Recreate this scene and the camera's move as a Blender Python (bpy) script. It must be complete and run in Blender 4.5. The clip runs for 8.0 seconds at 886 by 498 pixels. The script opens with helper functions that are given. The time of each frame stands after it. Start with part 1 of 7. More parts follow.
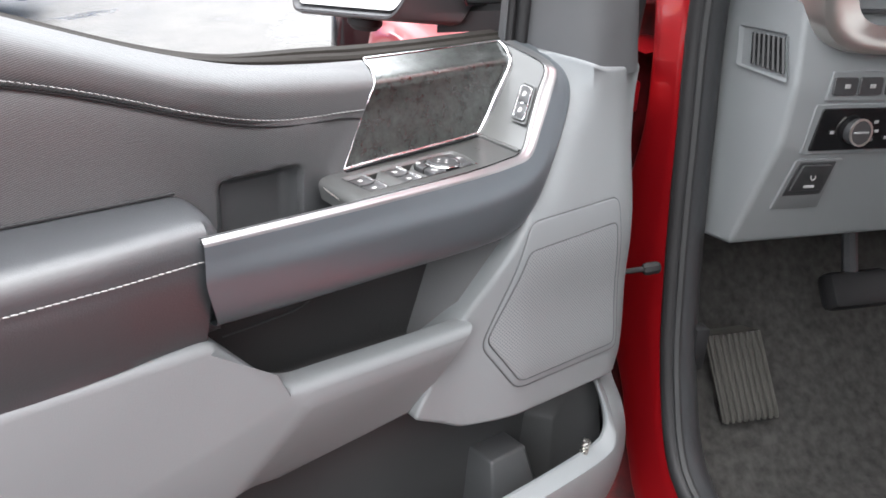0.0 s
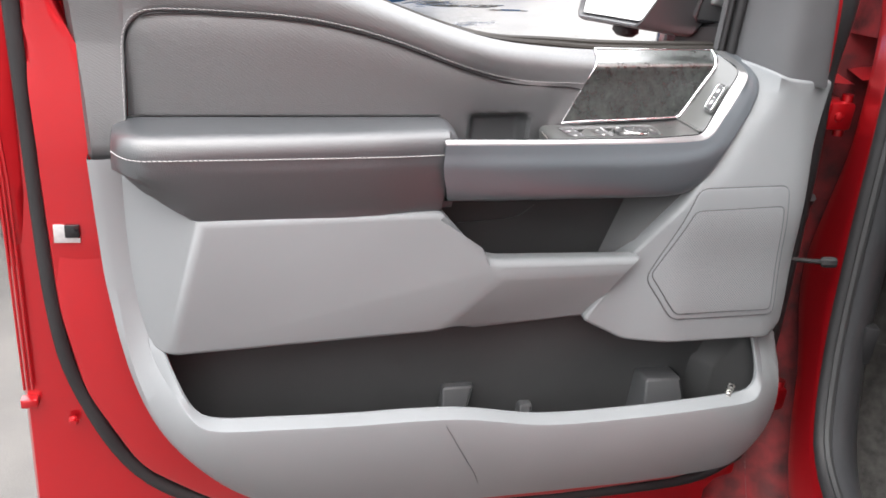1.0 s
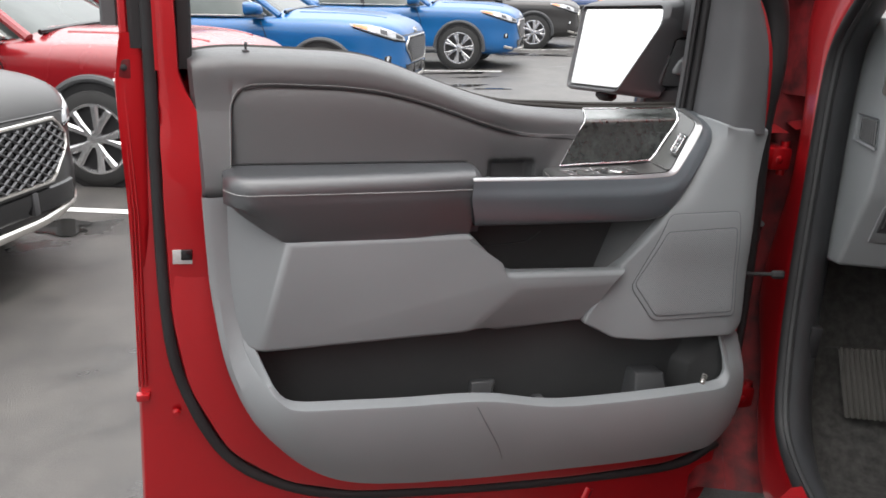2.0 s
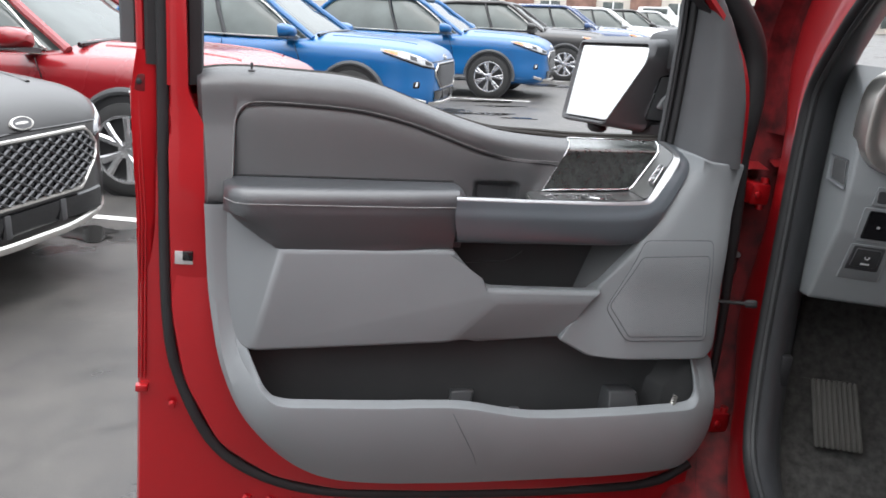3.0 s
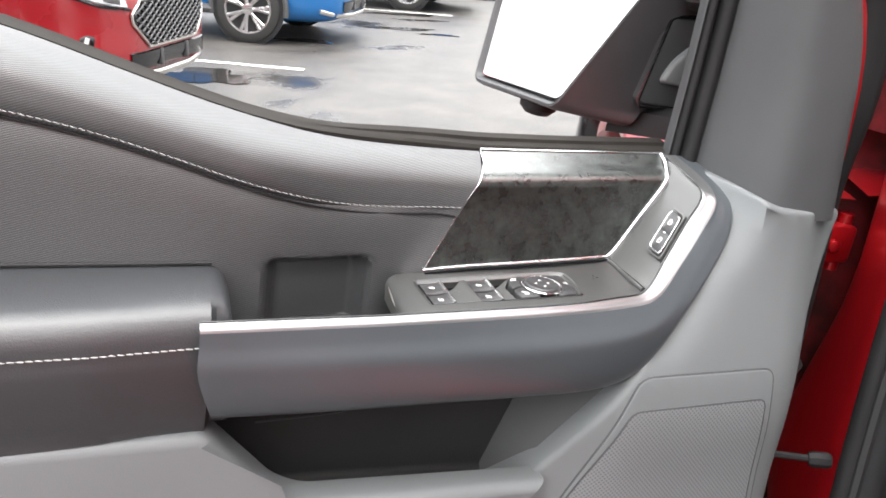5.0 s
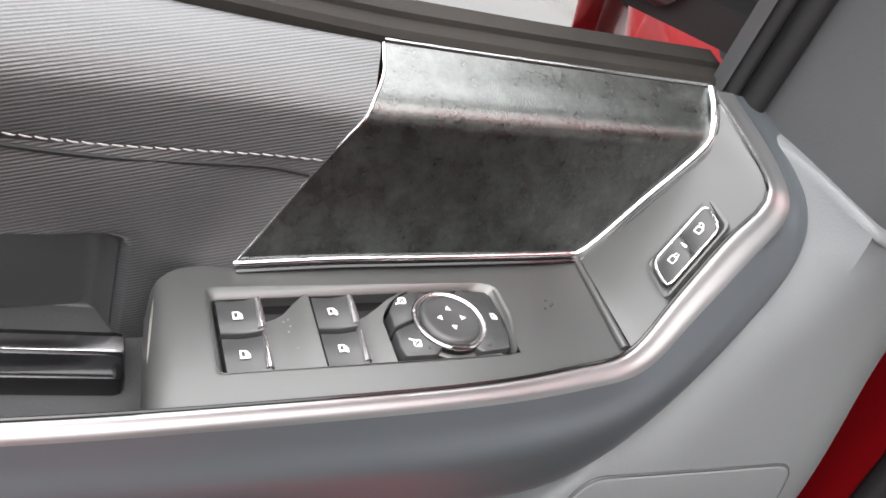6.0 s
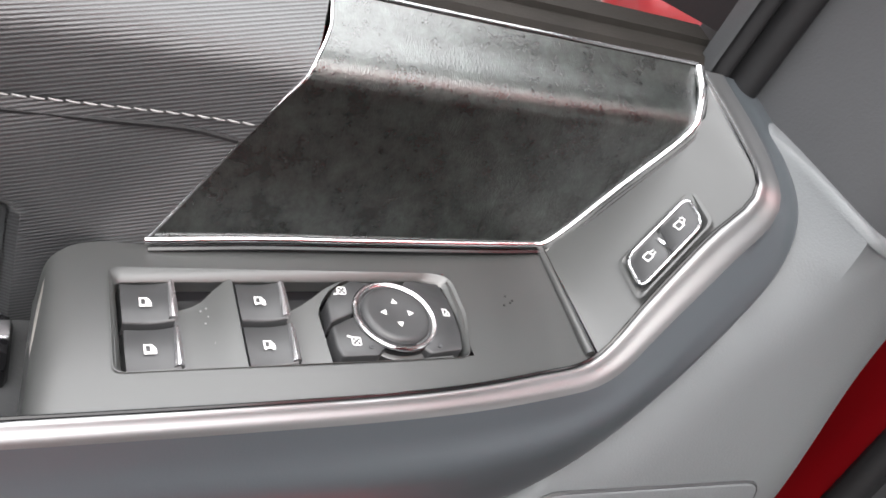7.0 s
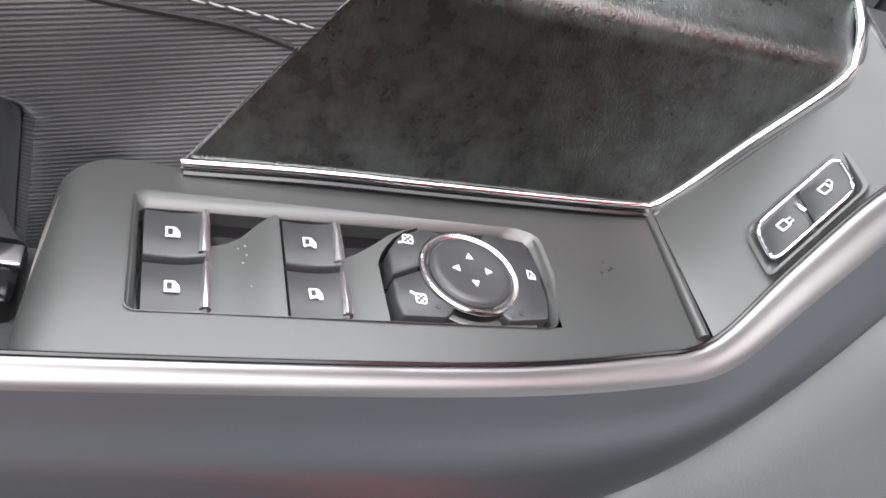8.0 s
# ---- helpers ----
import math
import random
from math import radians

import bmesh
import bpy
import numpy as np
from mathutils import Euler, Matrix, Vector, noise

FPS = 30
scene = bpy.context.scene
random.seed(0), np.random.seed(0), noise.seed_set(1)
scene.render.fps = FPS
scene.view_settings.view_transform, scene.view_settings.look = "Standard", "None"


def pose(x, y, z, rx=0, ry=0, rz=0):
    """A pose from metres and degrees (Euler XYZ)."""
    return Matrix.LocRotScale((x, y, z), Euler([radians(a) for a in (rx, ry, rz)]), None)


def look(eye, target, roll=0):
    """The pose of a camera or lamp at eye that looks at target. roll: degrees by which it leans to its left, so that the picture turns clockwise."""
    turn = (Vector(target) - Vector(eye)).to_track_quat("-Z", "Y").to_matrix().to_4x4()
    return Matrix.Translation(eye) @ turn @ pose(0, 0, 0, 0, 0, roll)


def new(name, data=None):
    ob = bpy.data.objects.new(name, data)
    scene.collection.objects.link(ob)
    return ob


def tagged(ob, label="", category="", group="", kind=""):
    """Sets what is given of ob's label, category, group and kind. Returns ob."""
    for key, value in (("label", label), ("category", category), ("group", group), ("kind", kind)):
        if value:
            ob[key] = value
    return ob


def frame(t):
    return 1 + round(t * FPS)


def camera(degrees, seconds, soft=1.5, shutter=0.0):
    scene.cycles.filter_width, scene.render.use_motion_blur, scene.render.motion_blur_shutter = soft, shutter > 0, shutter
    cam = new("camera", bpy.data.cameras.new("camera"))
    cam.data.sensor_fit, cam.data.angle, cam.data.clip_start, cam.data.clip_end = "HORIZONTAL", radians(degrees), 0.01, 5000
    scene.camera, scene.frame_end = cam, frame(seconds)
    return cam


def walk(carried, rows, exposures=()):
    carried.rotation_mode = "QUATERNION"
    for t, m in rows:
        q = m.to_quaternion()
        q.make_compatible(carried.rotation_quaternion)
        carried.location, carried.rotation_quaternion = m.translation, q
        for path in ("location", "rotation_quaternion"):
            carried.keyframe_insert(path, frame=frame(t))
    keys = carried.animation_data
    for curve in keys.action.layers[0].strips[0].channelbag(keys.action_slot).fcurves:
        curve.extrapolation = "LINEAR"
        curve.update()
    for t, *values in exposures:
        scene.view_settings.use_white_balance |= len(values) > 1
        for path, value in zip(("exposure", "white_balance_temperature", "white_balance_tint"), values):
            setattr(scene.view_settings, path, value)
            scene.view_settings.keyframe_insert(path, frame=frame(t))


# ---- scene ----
from mathutils.bvhtree import BVHTree

cam = camera(54.5, 8.0, 1.7)
PATH = [
    (0, (0.177, -0.642, 1.375), (1.346, 0.777, 0.588), 3.8),
    (0.5, (0.225, -0.852, 1.392), (0.866, 0.854, 0.568), 5.6),
    (1, (0.15, -1.037, 1.404), (0.654, 0.73, 0.613), 6.0),
    (1.2, (0.14, -1.116, 1.41), (0.623, 0.669, 0.65), 6.7),
    (1.5, (0.063, -1.191, 1.416), (0.586, 0.609, 0.718), 2.1),
    (1.7, (0.019, -1.234, 1.429), (0.561, 0.569, 0.755), -0.5),
    (2, (0.004, -1.336, 1.427), (0.537, 0.489, 0.805), 4.6),
    (2.2, (0.014, -1.381, 1.434), (0.529, 0.457, 0.835), 7.9),
    (3.3, (0.054, -1.449, 1.443), (0.511, 0.413, 0.875), 6.2),
    (3.5, (0.059, -1.405, 1.432), (0.551, 0.434, 0.818), 4.9),
    (4, (0.121, -1.223, 1.409), (0.651, 0.592, 0.759), 3.5),
    (4.5, (0.234, -0.918, 1.414), (0.842, 0.865, 0.745), 6.2),
    (4.8, (0.314, -0.716, 1.388), (0.962, 1.038, 0.678), 7.7),
    (5, (0.382, -0.598, 1.398), (1.035, 1.145, 0.665), 9.2),
    (5.2, (0.434, -0.496, 1.4), (1.116, 1.181, 0.551), 11.2),
    (6.3, (0.548, -0.224, 1.366), (1.396, 1.129, 0.163), 27.3),
    (6.5, (0.553, -0.221, 1.361), (1.428, 1.129, 0.173), 28.4),
    (7, (0.559, -0.214, 1.352), (1.452, 1.112, 0.15), 28.8),
    (7.5, (0.564, -0.21, 1.334), (1.427, 1.121, 0.117), 27.8),
    (8, (0.587, -0.186, 1.304), (1.304, 1.168, 0.019), 28.6),
]
# the truck stands a little askew on the sloping lot: all of it is built level and turned by TILT
TILT = Matrix.Translation((0.4, 0, 1.1)) @ pose(0, 0, 0, 2.2, 0, 0) @ pose(0, 0, 0, 0, 4.5, 0) @ Matrix.Translation((-0.4, 0, -1.1))
walk(cam, [(t, TILT @ look(eye, target, roll)) for t, eye, target, roll in PATH],
     exposures=[(0, 0.96, 6300, 10), (0.5, 0.84, 6480, 11), (1, 1.07, 6500, 11), (1.2, 0.88, 6500, 11), (1.5, 0.49, 6600, 10), (2, 0.08, 6480, 10), (3.5, 0.23, 6150, 9), (4, 0.93, 6150, 9), (4.5, 0.62, 6100, 9), (5, 0.78, 6550, 10), (6.5, 0.50, 6560, 11), (7, 0.47, 6520, 11), (7.5, 0.42, 6450, 11), (8, 0.45, 6420, 11)])


# ---- world and sun: an overcast sky ----
world = bpy.data.worlds.new("overcast")
scene.world = world
world.use_nodes = True
wn, wl = world.node_tree.nodes, world.node_tree.links
wn.clear()
sky = wn.new("ShaderNodeTexSky")
sky.sky_type, sky.sun_disc = "NISHITA", False
sky.sun_elevation, sky.sun_rotation = radians(55), radians(200)
sky.air_density, sky.dust_density, sky.ozone_density = 1.0, 6.0, 1.0
cloud = wn.new("ShaderNodeMix")
cloud.data_type, cloud.inputs[0].default_value = "RGBA", 0.85
cloud.inputs[7].default_value = (14.4, 14.4, 14.4, 1)
wbg, wout = wn.new("ShaderNodeBackground"), wn.new("ShaderNodeOutputWorld")
wtc, wsep, wmr = wn.new("ShaderNodeTexCoord"), wn.new("ShaderNodeSeparateXYZ"), wn.new("ShaderNodeMapRange")
# an overcast sky is about three times as bright overhead as at the horizon
wmr.inputs[1].default_value, wmr.inputs[2].default_value, wmr.inputs[3].default_value, wmr.inputs[4].default_value = 0.0, 1.0, 0.042, 0.38
wl.new(wtc.outputs["Generated"], wsep.inputs[0])
wl.new(wsep.outputs[2], wmr.inputs[0])
wl.new(wmr.outputs[0], wbg.inputs[1])
wl.new(sky.outputs[0], cloud.inputs[6])
wl.new(cloud.outputs[2], wbg.inputs[0])
wl.new(wbg.outputs[0], wout.inputs[0])
sun = new("sun", bpy.data.lights.new("sun", "SUN"))
sun.data.energy, sun.data.angle, sun.data.color = 0.9, radians(40), (1.0, 0.97, 0.93)
sun.matrix_world = look((0, 0, 10), (0.8, 1.7, 0))


# ---- materials ----
def mat(name, col, rough=0.5, metal=0.0, coat=0.0, spec=0.5, var=0.0, vscale=8.0, bump=0.0, bscale=300.0, ramp=None, detail=4.0):
    """A surface with broad tone variation (var at vscale) and fine relief (bump at bscale)."""
    m = bpy.data.materials.new(name)
    m.use_nodes = True
    n, l = m.node_tree.nodes, m.node_tree.links
    b = n["Principled BSDF"]
    b.inputs["Base Color"].default_value = (*col, 1)
    b.inputs["Roughness"].default_value = rough
    b.inputs["Metallic"].default_value = metal
    b.inputs["Coat Weight"].default_value = coat
    b.inputs["Coat Roughness"].default_value = 0.05
    b.inputs["Specular IOR Level"].default_value = spec
    tc = n.new("ShaderNodeTexCoord")
    if var:
        no = n.new("ShaderNodeTexNoise")
        no.inputs["Scale"].default_value, no.inputs["Detail"].default_value = vscale, detail
        l.new(tc.outputs["Object"], no.inputs["Vector"])
        r = n.new("ShaderNodeValToRGB")
        lo, hi = (ramp or (tuple(c * (1 - var) for c in col), tuple(min(1, c * (1 + var)) for c in col)))
        r.color_ramp.elements[0].position, r.color_ramp.elements[1].position = 0.3, 0.7
        r.color_ramp.elements[0].color, r.color_ramp.elements[1].color = (*lo, 1), (*hi, 1)
        l.new(no.outputs["Fac"], r.inputs[0])
        l.new(r.outputs[0], b.inputs["Base Color"])
        mr = n.new("ShaderNodeMapRange")
        mr.inputs[3].default_value, mr.inputs[4].default_value = max(0, rough - 0.06), min(1, rough + 0.06)
        l.new(no.outputs["Fac"], mr.inputs[0])
        l.new(mr.outputs[0], b.inputs["Roughness"])
    if bump:
        nb = n.new("ShaderNodeTexNoise")
        nb.inputs["Scale"].default_value, nb.inputs["Detail"].default_value = bscale, 3.0
        l.new(tc.outputs["Object"], nb.inputs["Vector"])
        bp = n.new("ShaderNodeBump")
        bp.inputs["Strength"].default_value, bp.inputs["Distance"].default_value = bump, 0.001
        l.new(nb.outputs["Fac"], bp.inputs["Height"])
        l.new(bp.outputs[0], b.inputs["Normal"])
    return m


M = {}
M["grey"] = mat("light_grey_plastic", (0.160, 0.171, 0.178), 0.52, spec=0.32, var=0.05, vscale=5, bump=0.2, bscale=900)
M["dash"] = mat("mid_grey_dash_plastic", (0.168, 0.178, 0.184), 0.55, var=0.05, vscale=5, bump=0.25, bscale=900)
# grey trim plastic coloured charcoal, as it looks in the grip's shade
M["pocket_shade"] = mat("shaded_pocket_plastic", (0.060, 0.062, 0.065), 0.5, var=0.1, vscale=6, bump=0.3, bscale=700)
M["pad"] = mat("black_vinyl_pad", (0.029, 0.032, 0.036), 0.43, spec=1.0, var=0.1, vscale=6, bump=0.3, bscale=700)
M["grip"] = mat("satin_blue_grey_paint", (0.103, 0.118, 0.131), 0.37, metal=0.42, var=0.06, vscale=7, bump=0.06, bscale=1200)
M["plate"] = mat("satin_dark_grey_plastic", (0.045, 0.047, 0.0465), 0.34, spec=1.0, var=0.05, vscale=30, bump=0.04, bscale=1800)
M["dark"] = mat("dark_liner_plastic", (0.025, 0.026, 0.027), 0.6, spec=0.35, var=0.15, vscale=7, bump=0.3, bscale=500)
M["sail"] = mat("dark_grey_grained_plastic", (0.062, 0.064, 0.068), 0.5, spec=0.4, var=0.1, vscale=9, bump=0.12, bscale=700)
M["dark2"] = mat("dark_grey_plastic", (0.05, 0.052, 0.055), 0.5, var=0.1, vscale=9, bump=0.2, bscale=600)
M["gloss"] = mat("gloss_black_plastic", (0.008, 0.008, 0.009), 0.12, var=0.2, vscale=30)
M["button"] = mat("button_plastic", (0.040, 0.041, 0.043), 0.36, spec=0.6, var=0.08, vscale=40, bump=0.05, bscale=2000)
M["chrome"] = mat("bright_chrome", (0.86, 0.86, 0.88), 0.17, metal=1.0, var=0.03, vscale=30)
M["lip"] = mat("bright_satin_lip", (0.80, 0.80, 0.82), 0.24, metal=0.95, var=0.03, vscale=40)
M["satin"] = mat("satin_silver", (0.62, 0.60, 0.57), 0.32, metal=0.9, var=0.05, vscale=20)
# lighter, more metallic version of the grip's paint, for the highlight along its edge
M["edge"] = mat("grip_edge_highlight", (0.27, 0.276, 0.282), 0.35, metal=0.8, var=0.04, vscale=12)
M["white"] = mat("white_print", (0.8, 0.8, 0.8), 0.6, var=0.03, vscale=50)
M["thread"] = mat("pale_grey_thread", (0.29, 0.29, 0.29), 0.8, var=0.1, vscale=200)
M["rubber"] = mat("black_rubber", (0.014, 0.014, 0.015), 0.55, spec=0.3, var=0.2, vscale=12, bump=0.2, bscale=300)
M["red"] = mat("red_paint", (0.39, 0.008, 0.013), 0.30, metal=0.55, coat=0.7, var=0.06, vscale=4, bump=0.02, bscale=60)
# body red made darker and mottled: the hinge gap's shade is in its colour
M["red_shade"] = mat("dark_red_shade", (0.095, 0.005, 0.007), 0.6, spec=0.25, var=0.8, vscale=22, bump=0.4, bscale=70, detail=8.0)
M["carpet"] = mat("dark_carpet", (0.042, 0.041, 0.039), 0.95, spec=0.2, var=0.35, vscale=60, bump=1.0, bscale=500)
M["rest"] = mat("grey_ribbed_rubber", (0.062, 0.060, 0.054), 0.7, spec=0.3, var=0.15, vscale=20, bump=0.3, bscale=400)
M["kick"] = mat("dark_blue_grey_kick_plastic", (0.032, 0.0335, 0.036), 0.48, spec=0.4, var=0.1, vscale=9, bump=0.2, bscale=600)
M["steel"] = mat("zinc_steel", (0.5, 0.49, 0.46), 0.3, metal=1.0, var=0.2, vscale=60)
M["mirror"] = mat("mirror_glass", (0.95, 0.95, 0.95), 0.01, metal=1.0)
M["tyre"] = mat("tyre_rubber", (0.018, 0.018, 0.018), 0.8, var=0.2, vscale=15, bump=0.4, bscale=80)
M["alloy"] = mat("machined_alloy", (0.62, 0.62, 0.63), 0.25, metal=0.9, var=0.06, vscale=14)
M["glass"] = mat("tinted_car_glass", (0.075, 0.088, 0.084), 0.05, spec=0.45, var=0.35, vscale=1.3)
M["lamp"] = mat("headlamp_lens", (0.42, 0.43, 0.45), 0.12, coat=0.8, var=0.45, vscale=14)
M["amber"] = mat("amber_lens", (0.75, 0.25, 0.10), 0.2, coat=0.5, var=0.1, vscale=20)
M["gun"] = mat("gunmetal_plastic", (0.075, 0.075, 0.078), 0.3, metal=0.5, var=0.06, vscale=20)
M["blue"] = mat("blue_paint", (0.0010, 0.082, 0.245), 0.3, coat=0.5, var=0.04, vscale=2)
M["red2"] = mat("bright_red_paint", (0.20, 0.006, 0.010), 0.27, coat=0.7, var=0.04, vscale=2)
M["greyp"] = mat("dark_grey_paint", (0.021, 0.020, 0.020), 0.32, coat=0.25, var=0.05, vscale=2)
M["whitep"] = mat("white_paint", (0.72, 0.73, 0.74), 0.3, coat=0.7, var=0.03, vscale=2)
M["navy"] = mat("navy_paint", (0.02, 0.05, 0.14), 0.25, coat=0.9, var=0.05, vscale=2)
M["water"] = mat("wet_dark_asphalt", (0.022, 0.021, 0.02), 0.07, spec=0.5, var=0.2, vscale=3)
M["line"] = mat("worn_white_road_paint", (0.62, 0.62, 0.6), 0.6, var=0.25, vscale=9, bump=0.3, bscale=60)


def weave_material():
    """Charcoal textile: fine slanted threads that stand out pale over dark gaps."""
    m = mat("ribbed_charcoal_textile", (0.051, 0.053, 0.056), 0.40, spec=0.95)
    n, l = m.node_tree.nodes, m.node_tree.links
    tc, mp, wv, bp = n.new("ShaderNodeTexCoord"), n.new("ShaderNodeMapping"), n.new("ShaderNodeTexWave"), n.new("ShaderNodeBump")
    mp.inputs["Rotation"].default_value = (radians(30), radians(16), 0)
    wv.bands_direction = "Z"
    wv.inputs["Scale"].default_value, wv.inputs["Distortion"].default_value, wv.inputs["Detail"].default_value, wv.inputs["Detail Scale"].default_value = 215.0, 0.7, 2.0, 2.5
    l.new(tc.outputs["Object"], mp.inputs[0])
    l.new(mp.outputs[0], wv.inputs[0])
    fleck, wide = n.new("ShaderNodeTexNoise"), n.new("ShaderNodeTexNoise")
    fleck.inputs["Scale"].default_value, fleck.inputs["Detail"].default_value = 900.0, 2.0
    wide.inputs["Scale"].default_value, wide.inputs["Detail"].default_value = 6.0, 4.0
    l.new(tc.outputs["Object"], fleck.inputs["Vector"])
    l.new(tc.outputs["Object"], wide.inputs["Vector"])
    broken, tone = n.new("ShaderNodeMath"), n.new("ShaderNodeMath")
    broken.operation, tone.operation = "MULTIPLY_ADD", "MULTIPLY_ADD"
    broken.inputs[1].default_value, tone.inputs[1].default_value = 0.45, 0.25
    l.new(fleck.outputs["Fac"], broken.inputs[0])
    l.new(wv.outputs["Fac"], broken.inputs[2])
    l.new(wide.outputs["Fac"], tone.inputs[0])
    l.new(broken.outputs[0], tone.inputs[2])
    r = n.new("ShaderNodeValToRGB")
    r.color_ramp.elements[0].color, r.color_ramp.elements[1].color = (0.027, 0.028, 0.030, 1), (0.076, 0.079, 0.083, 1)
    half = n.new("ShaderNodeMath")
    half.operation, half.inputs[1].default_value = "MULTIPLY", 0.8
    r.color_ramp.elements[0].position, r.color_ramp.elements[1].position = 0.66, 1.0
    l.new(tone.outputs[0], half.inputs[0])
    l.new(half.outputs[0], r.inputs[0])
    l.new(r.outputs[0], n["Principled BSDF"].inputs["Base Color"])
    bp.inputs["Strength"].default_value, bp.inputs["Distance"].default_value = 0.3, 0.0006
    l.new(broken.outputs[0], bp.inputs["Height"])
    l.new(bp.outputs[0], n["Principled BSDF"].inputs["Normal"])
    return m


def brushed_material():
    """Dark mottled decor foil, finely scratched."""
    m = mat("dark_streaked_foil", (0.07, 0.07, 0.07), 0.34, metal=0.75, coat=1.0, var=0.5, vscale=75, ramp=((0.005, 0.0068, 0.0060), (0.064, 0.077, 0.071)), detail=14.0)
    m.node_tree.nodes["Noise Texture"].inputs["Roughness"].default_value = 0.72
    n, l = m.node_tree.nodes, m.node_tree.links
    n["Principled BSDF"].inputs["Coat Roughness"].default_value = 0.19
    n["Principled BSDF"].inputs["Coat IOR"].default_value = 1.95
    tc, mp, no, bp = n.new("ShaderNodeTexCoord"), n.new("ShaderNodeMapping"), n.new("ShaderNodeTexNoise"), n.new("ShaderNodeBump")
    mp.inputs["Scale"].default_value = (1700, 650, 650)
    mp.inputs["Rotation"].default_value = (0, radians(16), 0)
    no.inputs["Scale"].default_value, no.inputs["Detail"].default_value = 1.0, 5.0
    bp.inputs["Strength"].default_value, bp.inputs["Distance"].default_value = 0.55, 0.0005
    l.new(tc.outputs["Object"], mp.inputs[0])
    l.new(mp.outputs[0], no.inputs["Vector"])
    l.new(no.outputs["Fac"], bp.inputs["Height"])
    l.new(bp.outputs[0], n["Principled BSDF"].inputs["Normal"])
    l.new(bp.outputs[0], n["Principled BSDF"].inputs["Coat Normal"])
    return m


def grille_material():
    """Perforated grey grille: rows of small dark holes, set into the surface."""
    m = mat("perforated_grey_plastic", (0.2, 0.213, 0.225), 0.6)
    n, l = m.node_tree.nodes, m.node_tree.links
    tc, mp, vo, cr, bp = n.new("ShaderNodeTexCoord"), n.new("ShaderNodeMapping"), n.new("ShaderNodeTexVoronoi"), n.new("ShaderNodeValToRGB"), n.new("ShaderNodeBump")
    mp.inputs["Scale"].default_value = (330, 1, 330)
    mp.inputs["Rotation"].default_value = (0, radians(45), 0)
    vo.voronoi_dimensions = "3D"
    vo.inputs["Randomness"].default_value, vo.inputs["Scale"].default_value = 0.0, 1.0
    cr.color_ramp.elements[0].position, cr.color_ramp.elements[1].position = 0.26, 0.36
    cr.color_ramp.elements[0].color, cr.color_ramp.elements[1].color = (0.100, 0.107, 0.112, 1), (0.172, 0.183, 0.190, 1)
    bp.inputs["Strength"].default_value, bp.inputs["Distance"].default_value = 0.5, 0.001
    l.new(tc.outputs["Object"], mp.inputs[0])
    l.new(mp.outputs[0], vo.inputs["Vector"])
    l.new(vo.outputs["Distance"], cr.inputs[0])
    l.new(cr.outputs[0], n["Principled BSDF"].inputs["Base Color"])
    l.new(cr.outputs[0], bp.inputs["Height"])
    l.new(bp.outputs[0], n["Principled BSDF"].inputs["Normal"])
    return m


